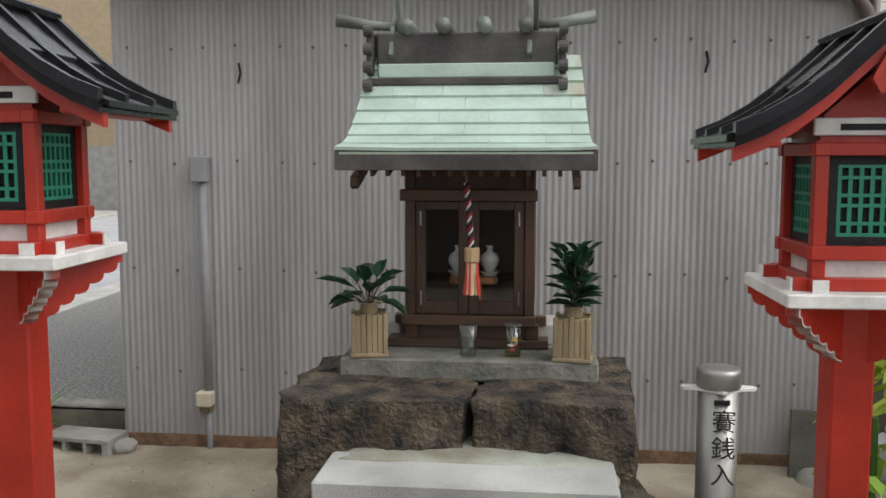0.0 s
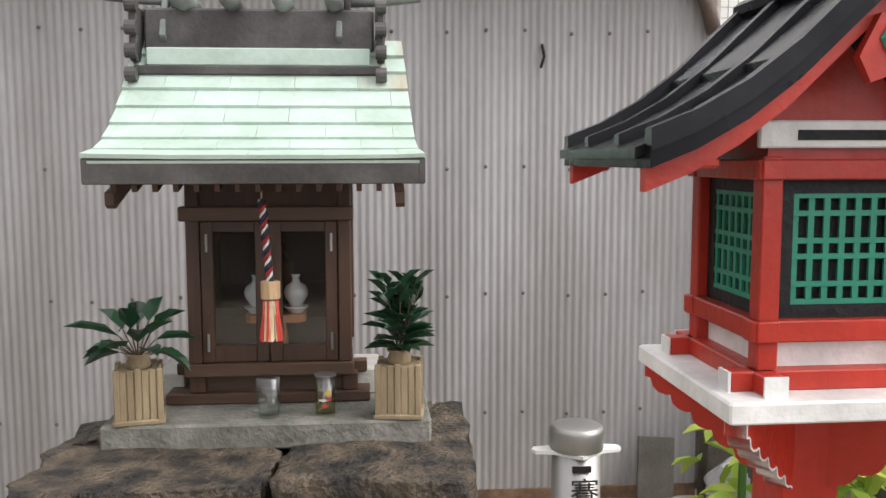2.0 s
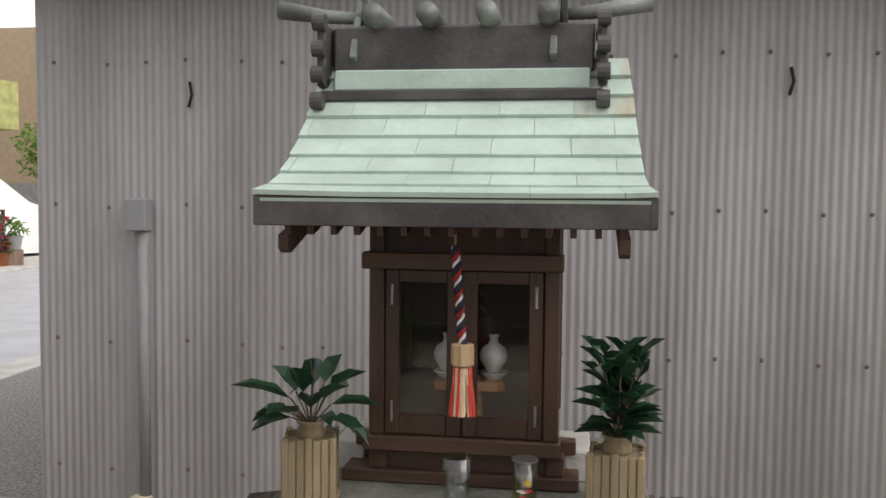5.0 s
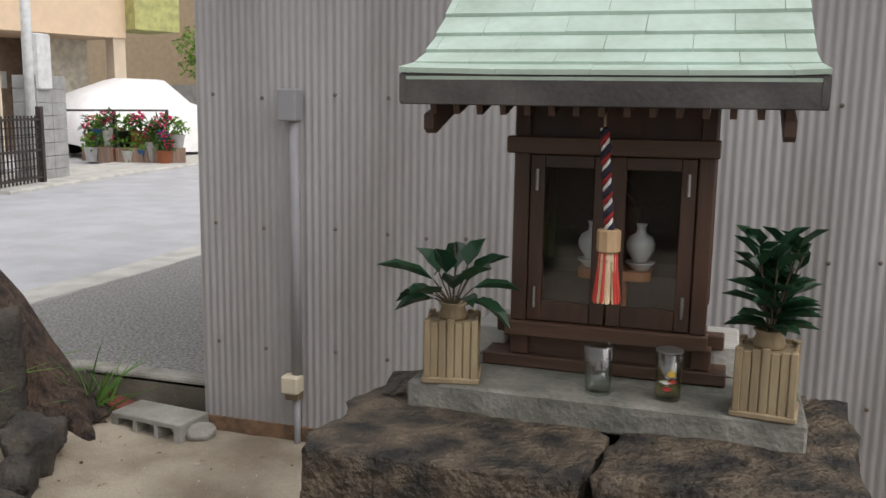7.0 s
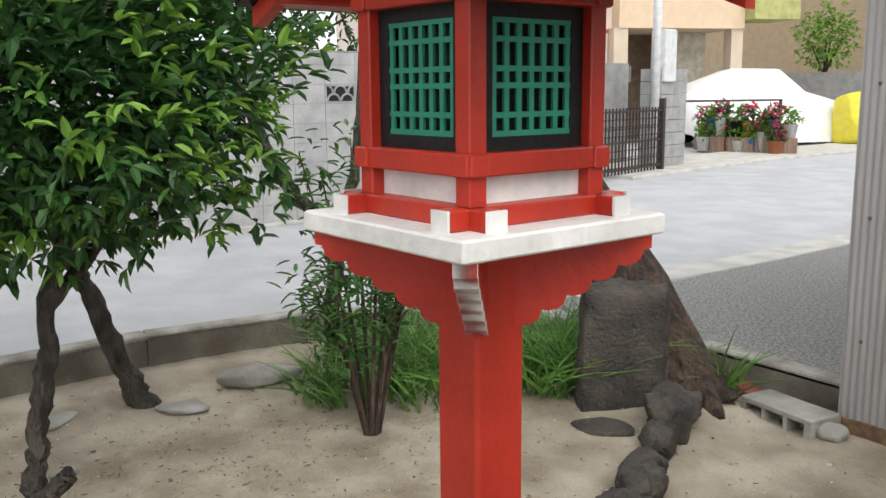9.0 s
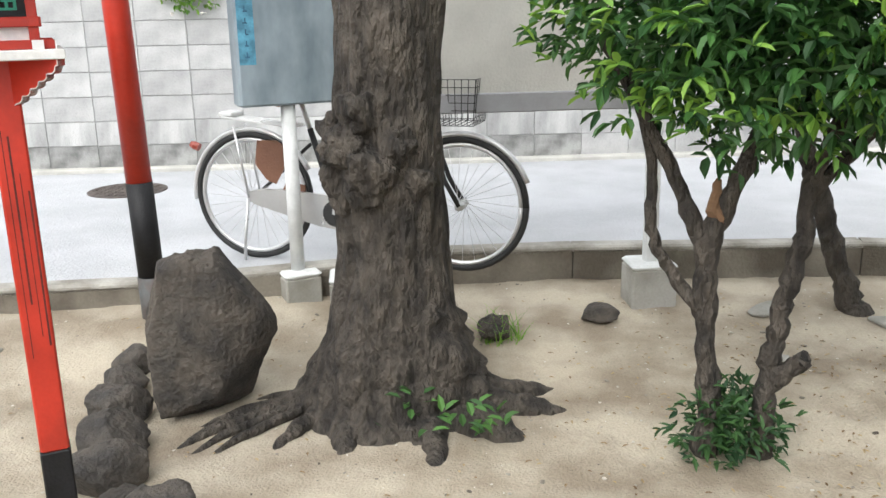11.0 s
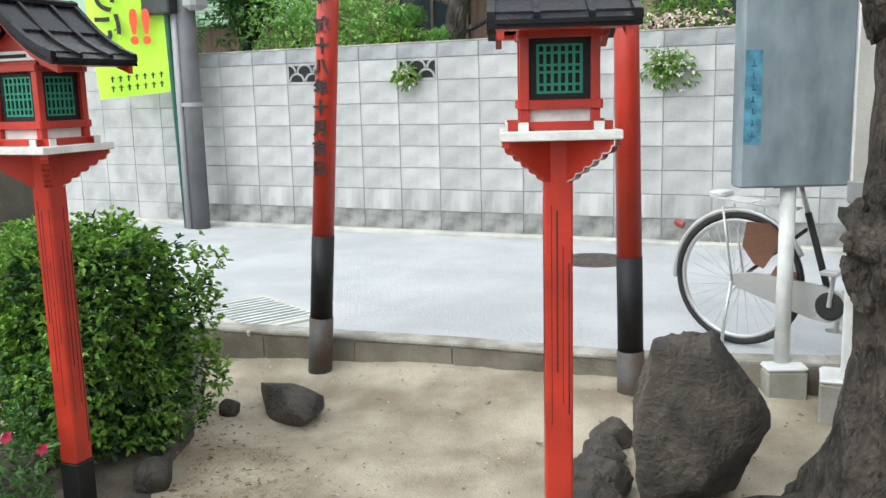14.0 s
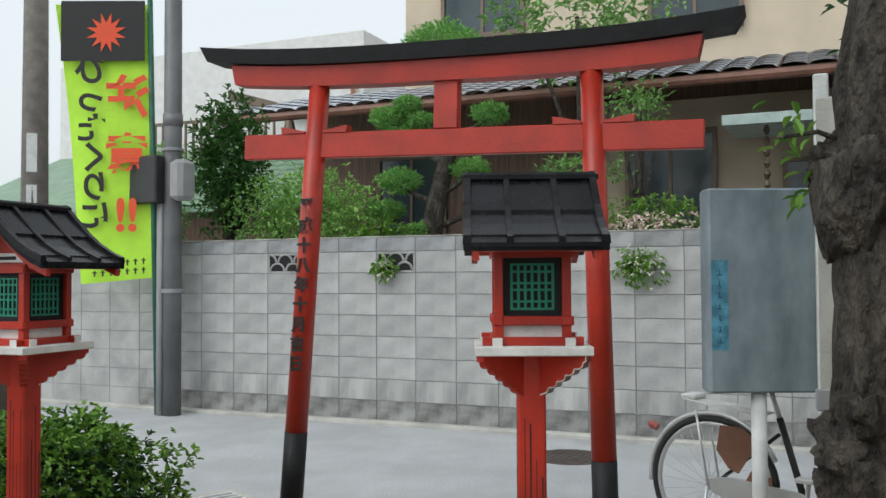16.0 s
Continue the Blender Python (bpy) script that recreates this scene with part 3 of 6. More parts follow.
        d = Vector((0, -(zb - za), yb - ya)).normalized()
        vs = []
        for x in (x0, x1):
            for (y, z), th, k in (((ya - 0.004, za), e, FLARE[r]), ((yb + 0.004, zb), 0.002, FLARE[r + 1])):
                z2 = z + lift(x)
                vs += [(x * k, y, z2 - 0.004), (x * k, y + d.y * th, z2 + d.z * th)]
        q = B().add(vs, [(0, 1, 3, 2), (4, 6, 7, 5), (0, 4, 5, 1), (2, 3, 7, 6), (1, 5, 7, 3), (0, 2, 6, 4)])
        part("shingle", q, PATINA_RUST if abs(x0) < 0.33 and rnd.random() < (0, 0, 0, 0, 0.15, 0.7, 1, 1)[r] else PATINA, roof)
sh("fascia", B().box(XL, XR, -0.292, -0.276, 0.625, 0.689, c=0.002), DARKCOPPER, "dark copper-clad eaves board")
sh("fascia", B().box(XL, XR, 0.486, 0.502, 0.625, 0.684, c=0.002), DARKCOPPER)
for x in (XL, XR - 0.014):
    bb = B()
    for (y, z), k in zip(PROF, FLARE):
        bb.v += [(x * k, y, z - 0.06), (x * k, y, z - 0.004), (x * k + 0.014, y, z - 0.004), (x * k + 0.014, y, z - 0.06)]
    for (y, z), k in reversed(list(zip(PROF[:-1], FLARE))):
        bb.v += [(x * k, 0.21 - y, z - 0.06), (x * k, 0.21 - y, z - 0.004), (x * k + 0.014, 0.21 - y, z - 0.004), (x * k + 0.014, 0.21 - y, z - 0.06)]
    m = len(bb.v) // 4
    bb.f = [(4 * i + k, 4 * i + (k + 1) % 4, 4 * i + 4 + (k + 1) % 4, 4 * i + 4 + k) for i in range(m - 1) for k in range(4)] + [(0, 1, 2, 3), (4 * m - 4, 4 * m - 3, 4 * m - 2, 4 * m - 1)]
    sh("bargeboard", bb, DARKCOPPER)
raf = B().box(0, 0.013, 0, 0.3, 0, 0.02, m=pose(0, 0, 0, 15)).mesh("rafter")
for k in range(15):
    part("rafter", raf, WOOD, shrine, m=pose(-0.352 + k * 0.0495, -0.268, 0.606))
for x in (-0.37, 0.34):
    sh("purlin_end", B().prism([(-0.26, 0.575), (-0.24, 0.565), (0.0, 0.64), (0.0, 0.665), (-0.26, 0.605)], x, x + 0.022, "x"), WOOD)
sh("ceiling_board", B().box(-0.36, 0.35, -0.2, 0.4, 0.655, 0.664), WOOD)
sh("gable", B().prism([(-0.2, 0.66), (0.41, 0.66), (0.105, 0.98)], -0.3, -0.285, "x"), WOOD)
sh("gable", B().prism([(-0.2, 0.66), (0.41, 0.66), (0.105, 0.98)], 0.285, 0.3, "x"), WOOD)
# ridge
sh("ridge_box", B().box(-0.34, 0.29, 0.06, 0.15, 0.985, 1.1, c=0.006), DARKCOPPER)
sh("ridge_skirt", B().box(-0.33, 0.28, 0.03, 0.18, 0.94, 0.99, c=0.004), PATINA)
sh("ridge_rail", B().box(-0.36, 0.31, 0.012, 0.2, 0.915, 0.94, c=0.004), DARKCOPPER)
for x in (-0.23, -0.1, 0.04, 0.182):
    sh("ridge_log", B().tube([(x, 0.0, 1.117), (x, 0.21, 1.117)], 0.026, 14), GREYCOPPER, smooth=True)
for x in (-0.37, 0.298):
    bb = B().box(x, x + 0.022, 0.02, 0.19, 0.95, 1.1, c=0.004)
    for k in range(4):
        bb.tube([(x - 0.004, 0.008 - 0.006 * k, 1.1 - k * 0.062), (x + 0.026, 0.008 - 0.006 * k, 1.1 - k * 0.062)], 0.02, 12)
        bb.tube([(x - 0.004, 0.202 + 0.006 * k, 1.1 - k * 0.062), (x + 0.026, 0.202 + 0.006 * k, 1.1 - k * 0.062)], 0.02, 12)
    sh("ridge_end", bb, DARKCOPPER, smooth=False)
for s, x in ((-1, -0.275), (1, 0.205)):
    sh("ridge_pole_end", B().tube([(x, 0.105, 1.125), (x + s * 0.1, 0.105, 1.133), (x + s * 0.215, 0.105, 1.152)], [0.014, 0.018, 0.024], 10), GREYCOPPER, smooth=True)
    for sy in (-1, 1):
        a = pose(x - 0.0 + sy * 0.012, 0.105, 1.12, sy * 28)
        sh("crossed_finial", B().box(-0.009, 0.009, -0.016, 0.016, -0.12, 0.24, m=a, c=0.003), GREYCOPPER)

# bell rope
rope = thing("bell_rope", (0.06, 3.44, 1.1), label="twisted red, white and black bell rope with a tassel", category="rope")
for k, c in enumerate(((0.3, 0.02, 0.02), (0.7, 0.68, 0.66), (0.02, 0.018, 0.035))):
    hel = [(0.0062 * math.cos(t * 0.55 + k * 2.09) - 0.018 * (t / 60), 0.0062 * math.sin(t * 0.55 + k * 2.09), 0.15 + t * 0.0036) for t in range(61)]
    part("strand", B().tube(hel, (0.0048, 0.0036, 0.0066)[k], 6), mat("rope strand", c, 0.9, var=0.2, bump=0.3), rope, smooth=True)
part("cord", B().tube([(-0.018, 0, 0.365), (-0.02, 0.01, 0.43)], 0.003, 6), mat("hemp cord", (0.4, 0.3, 0.2), 0.9), rope)
part("wood_block", B().lathe([(0.022, 0.11), (0.025, 0.113), (0.025, 0.155), (0.022, 0.158)], 8), mat("pale wood block", (0.5, 0.34, 0.19), 0.6, var=0.25, stretch=(1, 1, 0.2)), rope)
rnd = random.Random(9)
for name, c, k0 in (("tassel_core", (0.72, 0.55, 0.36), 0), ("tassel_fringe", (0.55, 0.06, 0.04), 1)):
    bb = B()
    for k in range(46 if not k0 else 40):
        a = rnd.uniform(0, 6.28)
        r0, r1 = (0.016, 0.022) if not k0 else (0.017, 0.027)
        if k0 and abs(math.sin(a)) > 0.75 and rnd.random() < 0.7:
            continue
        bb.tube([(r0 * math.cos(a), r0 * math.sin(a), 0.108), (r0 * 1.1 * math.cos(a), r0 * 1.1 * math.sin(a), 0.075), (r1 * math.cos(a), r1 * math.sin(a), 0.002 + rnd.uniform(0, 0.008))], 0.0035, 5)
    part(name, bb, mat(name, c, 0.9, var=0.25), rope)
part("knot", B().lathe([(0.012, 0.085), (0.02, 0.09), (0.02, 0.1), (0.013, 0.11)], 12), mat("tan cord", (0.6, 0.48, 0.34), 0.9), rope, smooth=True)

# sake bottles and tray inside
PORC = mat("pale grey-green porcelain", (0.5, 0.53, 0.5), 0.2, var=0.06, bump=0.0)
TRAYM = mat("orange-brown tray wood", (0.3, 0.13, 0.05), 0.5, var=0.25)
tray = solid("offering_tray", B().prism([(-0.085, -0.03), (-0.07, -0.045), (0.07, -0.045), (0.085, -0.03), (0.085, 0.03), (0.07, 0.045), (-0.07, 0.045), (-0.085, 0.03)], 0, 0.022, "z"), TRAYM, "orange-brown wooden offering tray inside the shrine", "tray", m=pose(0.045, 3.72, 1.105))
solid("tray_stand", B().box(-0.03, 0.03, -0.03, 0.03, 0, 0.1, c=0.004), TRAYM, "short dark wooden stand under the offering tray", "stand", m=pose(0.045, 3.72, 1.005))
for x in (-0.012, 0.102):
    solid("saucer", B().lathe([(0.02, 0), (0.022, 0.004), (0.034, 0.016), (0.036, 0.02), (0.03, 0.018)], 20), PORC, "white porcelain saucer on the offering tray", "saucer", "saucers", smooth=True, m=pose(x, 3.72, 1.127))
    solid("sake_bottle", B().lathe([(0.015, 0), (0.018, 0.006), (0.033, 0.03), (0.035, 0.046), (0.028, 0.062), (0.012, 0.072), (0.01, 0.084), (0.014, 0.094), (0.011, 0.094)], 24), PORC, "round white porcelain sake bottle on its saucer", "bottle", "sake bottles", smooth=True, m=pose(x, 3.72, 1.144))

# ---- slab, boulders, granite step ----
solid("altar_slab", B().box(-0.385, 0.475, 3.44, 4.15, 0.81, 0.882, c=0.006), SLABC, "rough grey concrete slab under the shrine, resting on boulders", "slab")
def bedded(me, top, give=0.12):
    """Levels off a rock's crown where a slab lies on it."""
    for v in me.vertices:
        if v.co.z > top:
            v.co.z = top + (v.co.z - top) * give
    return me


solid("boulder", bedded(rock_mesh("boulder", 0.62, 0.6, 1.0, 3, 0.14, 6, 0.8), 0.936), BOULDER, "large dark rough boulder supporting the shrine slab", "boulder", "boulders under the shrine", m=pose(-0.232, 3.42, -0.12, 0, 0, 3))
solid("boulder", bedded(rock_mesh("boulder", 0.5, 0.76, 1.0, 8, 0.14, 6, 0.78), 0.938), BOULDER, "large brown rough boulder supporting the shrine slab", "boulder", "boulders under the shrine", m=pose(0.343, 3.52, -0.12, 0, 0, -5))
solid("boulder", rock_mesh("boulder", 0.66, 0.5, 0.82, 5, 0.1, 4, 0.7), BOULDER, "low dark boulder behind the shrine slab", "boulder", "boulders under the shrine", m=pose(0.04, 4.0, -0.1))
solid("ledge_stone", rock_mesh("ledge", 0.15, 0.22, 0.06, 12, 0.25, 4, 0.2), BOULDER, "flat dark stone wedged beside the slab", "stone", m=pose(-0.42, 3.58, 0.79))
solid("granite_step", B().box(-0.335, 0.5, 2.86, 3.12, 0.6, 0.668, c=0.006), GRANITE, "pale speckled granite slab before the shrine boulders", "slab", m=pose(0, 0, 0))
solid("mortar_patch", rock_mesh("patch", 0.86, 0.34, 0.12, 17, 0.06, 4, 0.8), mat("greenish worn mortar", (0.36, 0.38, 0.32), 0.85, var=0.3, scale=5, tint=(0.22, 0.2, 0.15), bump=0.4), "greenish worn mortar bed between granite slab and boulders", "mortar", m=pose(0.1, 3.2, 0.555))
for x in (-0.262, 0.3):
    solid("pale_block", B().box(-0.04, 0.04, -0.1, 0.1, 0, 0.075, c=0.004), PALE, "pale concrete block beside the shrine base", "block", "pale blocks", m=pose(x, 3.82, 0.882))
solid("step_stone", rock_mesh("step", 1.15, 0.6, 0.72, 15, 0.1, 4, 0.7), BOULDER, "dark rough stone carrying the granite slab", "stone", m=pose(0.09, 3.02, -0.1))

# ---- offering post ----
STEEL = mat("brushed stainless steel", (0.34, 0.33, 0.31), 0.42, 0.8, var=0.12, scale=4, fine=60, bump=0.05, stretch=(1, 1, 0.2))
INK = mat("black brush lettering", (0.012, 0.012, 0.012), 0.6, var=0.2, bump=0.0)
post = thing("offering_post", (0.8, 3.16, -0.02), label="stainless steel offering cylinder with black lettering and a brim", category="offering box")
part("cylinder", B().lathe([(0.058, 0), (0.058, 0.9)], 32), STEEL, post, smooth=True)
part("brim", B().prism([(-0.108, 0.0), (-0.1, -0.016), (-0.06, -0.024), (0, -0.07), (0.06, -0.024), (0.1, -0.016), (0.108, 0), (0.1, 0.016), (0.06, 0.024), (0, 0.07), (-0.06, 0.024), (-0.1, 0.016)], 0.9, 0.908, "z"), WHITE, post, "pale flat brim")
part("cap", B().lathe([(0.062, 0.908), (0.064, 0.912), (0.064, 0.952), (0.06, 0.962), (0.055, 0.965), (0.0, 0.966)], 32, caps=False), STEEL, post, smooth=True)
part("coin_slot", B().box(-0.022, 0.022, -0.061, -0.055, 0.868, 0.882), BLACK, post)


def writing(text, size, material, parent, m, name="lettering", extrude=0.0008, bold=0.0):
    """Letters of the built-in font as a mesh part."""
    cu = bpy.data.curves.new(name, "FONT")
    cu.body, cu.size, cu.align_x, cu.extrude, cu.offset = text, size, "CENTER", extrude, bold
    tmp = bpy.data.objects.new("tmp", cu)
    me = bpy.data.meshes.new_from_object(tmp.evaluated_get(bpy.context.evaluated_depsgraph_get()))
    bpy.data.objects.remove(tmp)
    bpy.data.curves.remove(cu)
    return part(name, me, material, parent, m=m)


for k, ch in enumerate("賽銭入"):
    writing(ch, 0.07, INK, post, pose(0.006, -0.062, 0.795 - 0.078 * k, 90, 0, 0))

# ---- conduit on the shed wall ----
CREAM = mat("cream plastic", (0.62, 0.56, 0.42), 0.5, var=0.12, bump=0.05)
GREYP = mat("grey painted steel", (0.3, 0.3, 0.31), 0.5, var=0.12, bump=0.05)
con = thing("wall_conduit", (-1.42, 4.9, 0), label="grey conduit with a junction box and a cream outlet box", category="conduit")
part("junction_box", B().box(-0.045, 0.04, -0.045, 0.02, 1.43, 1.56, c=0.006), GREYP, con)
part("pipe", B().tube([(0.01, 0.0, 0.36), (0.01, 0.0, 1.43)], 0.022, 14), GREYP, con, smooth=True)
part("outlet_box", B().box(-0.045, 0.035, -0.05, 0.02, 0.28, 0.36, c=0.008), CREAM, con, "cream plastic outlet box")
part("outlet_base", B().box(-0.035, 0.03, -0.03, 0.02, 0.25, 0.28, c=0.004), mat("brown tape", (0.2, 0.15, 0.09), 0.7), con)
part("pipe", B().tube([(0.01, 0.0, -0.03), (0.01, 0.0, 0.25)], 0.014, 12), GREYP, con, smooth=True)

# ---- red votive lanterns ----
PEEL = mat("dark peeled paint", (0.1, 0.012, 0.008), 0.7, var=0.5, scale=14, bump=0.4)


def lantern(at, rz, label, ground=0.0, corners=(2,), k0=1.0, peel=False):
    """A square red lantern on a post. The plate's top is 0 here; at gives its world place."""
    t = thing("votive_lantern", at, rz, label, "lantern", "red votive lanterns")
    t.scale = (k0, k0, k0)
    h = 0.178
    part("post", B().box(-0.0445, 0.0445, -0.0445, 0.0445, -1.06 / k0, -0.02, c=0.006), RED, t)
    part("post_foot", B().box(-0.0465, 0.0465, -0.0465, 0.0465, (ground - at[2]) / k0 - 0.03, -1.06 / k0, c=0.005), BLACK, t, "black-painted foot")
    if peel:
        rp0 = random.Random(int(at[0] * 100))
        for k in range(4):
            for x in (-0.024, -0.008, 0.012, 0.029):
                z1 = -0.2 - rp0.uniform(0, 0.25)
                part("paint_crack", B().box(x, x + rp0.uniform(0.002, 0.006), -0.0452, -0.044, z1 - rp0.uniform(0.4, 0.8), z1, m=pose(0, 0, 0, 0, 0, 90 * k)), PEEL, t)
    part("plate", B().box(-h, h, -h, h, -0.028, 0.0, c=0.003), WHITE, t, "white-painted plate")
    # two boards cross under the plate from corner to corner, scalloped below, their edges white at the corners in view
    prof = [(0.03, -0.028), (0.232, -0.028), (0.232, -0.046)]
    for i in range(5):
        x0, z0 = 0.222 - i * 0.034, -0.052 - i * 0.0215
        prof += [(x0, z0 + 0.004), (x0 - 0.004, z0 - 0.009), (x0 - 0.013, z0 - 0.016), (x0 - 0.026, z0 - 0.019)]
    prof += [(0.052, -0.162), (0.03, -0.162)]
    for k in range(4):
        q = pose(0, 0, 0, 0, 0, 90 * k + 45)
        br = part("bracket", B().prism(prof, -0.014, 0.014, "y", m=q), RED, t, "scalloped red bracket")
        if k in corners:
            edge = prof[1:-1]
            bb = B()
            for i in range(len(edge) - 1):
                (xa, za), (xb, zb) = edge[i], edge[i + 1]
                d = Vector((xb - xa, zb - za)).normalized()
                nx, nz = -d.y * 0.003, d.x * 0.003
                bb.prism([(xa, za), (xb, zb), (xb - nx, zb - nz), (xa - nx, za - nz)], -0.0145, 0.0145, "y", m=q)
            part("bracket_edge", bb, WHITE, br, "white-painted scalloped edge")
    for k in range(4):
        q = pose(0, 0, 0, 0, 0, 90 * k)
        # lower sills that cross at the corners, with white ends
        part("lower_sill", B().box(-0.155, 0.155, -0.125, -0.095, 0.0, 0.026, m=q, c=0.002), RED, t)
        for x in (-0.159, 0.155):
            part("sill_end", B().box(x, x + 0.004, -0.1255, -0.0945, 0.0, 0.0262, m=q), WHITE, t)
        part("white_panel", B().box(-0.09, 0.09, -0.098, -0.088, 0.026, 0.065, m=q), WHITE, t)
        part("sill_rail", B().box(-0.126, 0.126, -0.122, -0.092, 0.062, 0.09, m=q, c=0.002), RED, t)
        part("corner_post", B().box(-0.118, -0.09, -0.118, -0.09, 0.0, 0.3, m=q, c=0.002), RED, t)
        fr = part("window_frame", B().box(-0.09, 0.09, -0.102, -0.094, 0.09, 0.108, m=q).box(-0.09, 0.09, -0.102, -0.094, 0.252, 0.27, m=q)
                  .box(-0.09, -0.068, -0.102, -0.094, 0.108, 0.252, m=q).box(0.068, 0.09, -0.102, -0.094, 0.108, 0.252, m=q), BLACK, t, "black window frame")
        bb = B()
        for i in range(7):
            x = -0.064 + i * 0.0213
            bb.box(x - 0.0041, x + 0.0041, -0.1, -0.096, 0.108, 0.252, m=q)
        for z in (0.1115, 0.1345, 0.1705, 0.191, 0.2265, 0.2495):
            bb.box(-0.068, 0.068, -0.1012, -0.0972, z - 0.0035, z + 0.0035, m=q)
        part("lattice", bb, GREEN, fr, "green lattice")
        # black sheet behind the lattice, standing in for the unlit inside of the lantern
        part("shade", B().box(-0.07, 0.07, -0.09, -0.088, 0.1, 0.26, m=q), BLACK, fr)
        part("top_rail", B().box(-0.126, 0.126, -0.122, -0.092, 0.27, 0.296, m=q, c=0.002), RED, t)
    for y in (-0.11, 0.1):
        hb = part("head_board", B().box(-0.12, 0.12, y, y + 0.01, 0.31, 0.345, c=0.002), WHITE, t, "white pierced head board")
        part("head_slot", B().box(-0.07, 0.07, y - 0.002, y + 0.012, 0.32, 0.333), BLACK, hb)
    part("attic", B().prism([(-0.105, 0.296), (0.105, 0.296), (0.1, 0.35), (0.0, 0.44), (-0.1, 0.35)], -0.1, 0.1, "y"), RED, t)
    # curved gable roof: ridge runs along y, slopes fall to both x sides
    rp = [(0.0, 0.525), (0.06, 0.468), (0.12, 0.41), (0.18, 0.364), (0.24, 0.33), (0.295, 0.308)]
    for s in (-1, 1):
        bb = B()
        for x, z in rp:
            bb.v += [(s * x, -0.21, z), (s * x, 0.21, z), (s * x, 0.21, z - 0.022), (s * x, -0.21, z - 0.022)]
        bb.f = [(4 * i + k, 4 * i + (k + 1) % 4, 4 * i + 4 + (k + 1) % 4, 4 * i + 4 + k) for i in range(5) for k in range(4)] + [(0, 1, 2, 3), (20, 21, 22, 23)]
        rs = part("roof_slope", bb, ROOFBLACK, t, "glossy black-painted curved roof")
        for y in (-0.2, -0.075, 0.075, 0.2):
            bb = B()
            w, e = (0.011, 0.02) if abs(y) < 0.1 else (0.014, 0.024)
            for x, z in rp:
                bb.v += [(s * x, y - w, z - 0.002), (s * x, y + w, z - 0.002), (s * x, y + w * 0.8, z + e), (s * x, y - w * 0.8, z + e)]
            bb.f = [(4 * i + k, 4 * i + (k + 1) % 4, 4 * i + 4 + (k + 1) % 4, 4 * i + 4 + k) for i in range(5) for k in range(4)] + [(0, 1, 2, 3), (20, 21, 22, 23)]
            part("roof_batten", bb, ROOFBLACK, rs)
        for i0, i1, e in ((0, 2, 0.004), (2, 4, 0.003), (3, 5, 0.0)):
            bb = B()
            for n, i in enumerate(range(i0, i1 + 1)):
                f = n / (i1 - i0)
                x, z = rp[i]
                x = x + (0.012 if n == i1 - i0 else 0.0)
                z = z - (0.007 if n == i1 - i0 else 0.0)
                up = e + 0.009 * f
                bb.v += [(s * x, -0.19, z - 0.004), (s * x, 0.19, z - 0.004), (s * x, 0.19, z + up), (s * x, -0.19, z + up)]
            m4 = i1 - i0
            bb.f = [(4 * i + k, 4 * i + (k + 1) % 4, 4 * i + 4 + (k + 1) % 4, 4 * i + 4 + k) for i in range(m4) for k in range(4)] + [(0, 1, 2, 3), tuple(range(4 * m4, 4 * m4 + 4))]
            part("roof_board", bb, ROOFBLACK, rs)
        for y in (-0.185, 0.165):
            bb = B()
            for x, z in rp:
                bb.v += [(s * x * 0.99, y, z - 0.022), (s * x * 0.99, y + 0.02, z - 0.022), (s * x * 0.99, y + 0.02, z - 0.05), (s * x * 0.99, y, z - 0.05)]
            bb.f = [(4 * i + k, 4 * i + (k + 1) % 4, 4 * i + 4 + (k + 1) % 4, 4 * i + 4 + k) for i in range(5) for k in range(4)] + [(0, 1, 2, 3), (20, 21, 22, 23)]
            part("bargeboard", bb, RED, t)
        part("eave_soffit", B().box(0.2, 0.275, -0.18, 0.18, 0.285, 0.3, m=pose(0, 0, 0, 0, 0, 0 if s > 0 else 180), c=0.004), RED, t)
    part("ridge", B().box(-0.022, 0.022, -0.22, 0.22, 0.515, 0.545, c=0.008), ROOFBLACK, t)
    for y in (-0.2, 0.185):
        part("gable_pendant", B().prism([(-0.045, 0.415), (-0.03, 0.385), (0, 0.395), (0.03, 0.385), (0.045, 0.415), (0.02, 0.465), (-0.02, 0.465)], y, y + 0.015, "y"), RED, t, "red carved gable pendant")
        part("pendant_boss", B().lathe([(0.02, -0.008), (0.022, 0), (0.012, 0.01)], 6, m=pose(0, y + 0.0075 + math.copysign(0.01, y), 0.435, 90 if y < 0 else -90)), GREEN, t, "green hexagonal boss")
    return t


lantern((0.788, 2.062, 1.341), 1, "red wooden votive lantern with green lattice beside the offering post", 0.0, (2,), 0.77)
lantern((-0.6035, 1.968, 1.393), 2.8, "red wooden votive lantern with green lattice before the standing stone", 0.0, (3,), 0.77)
lantern((-2.02, -0.2, 1.375), -150, "red wooden votive lantern with peeling post beside the torii path", 0.0, (2,), 0.83, True)
lantern((-1.62, -1.8, 1.345), 100, "red wooden votive lantern on a tall post beside the hedge", 0.0, (0,), 0.83, True)

# ---- torii gate ----
torii = thing("torii_gate", (-3.48, -1.41, 0), 101.4, "vermilion torii gate with black feet and a black-capped top beam", "gate")
torii.matrix_basis = torii.matrix_basis @ pose(0, 0, 0, 0, 1.6, 0)
FOOTM = mat("worn grey foot sleeve", (0.075, 0.085, 0.085), 0.6, 0.2, var=0.4, scale=6, tint=(0.075, 0.045, 0.035))
for s in (-1, 1):
    base = s * 0.81
    def px(z):
        return base + (s * 0.685 - base) * z / 2.5
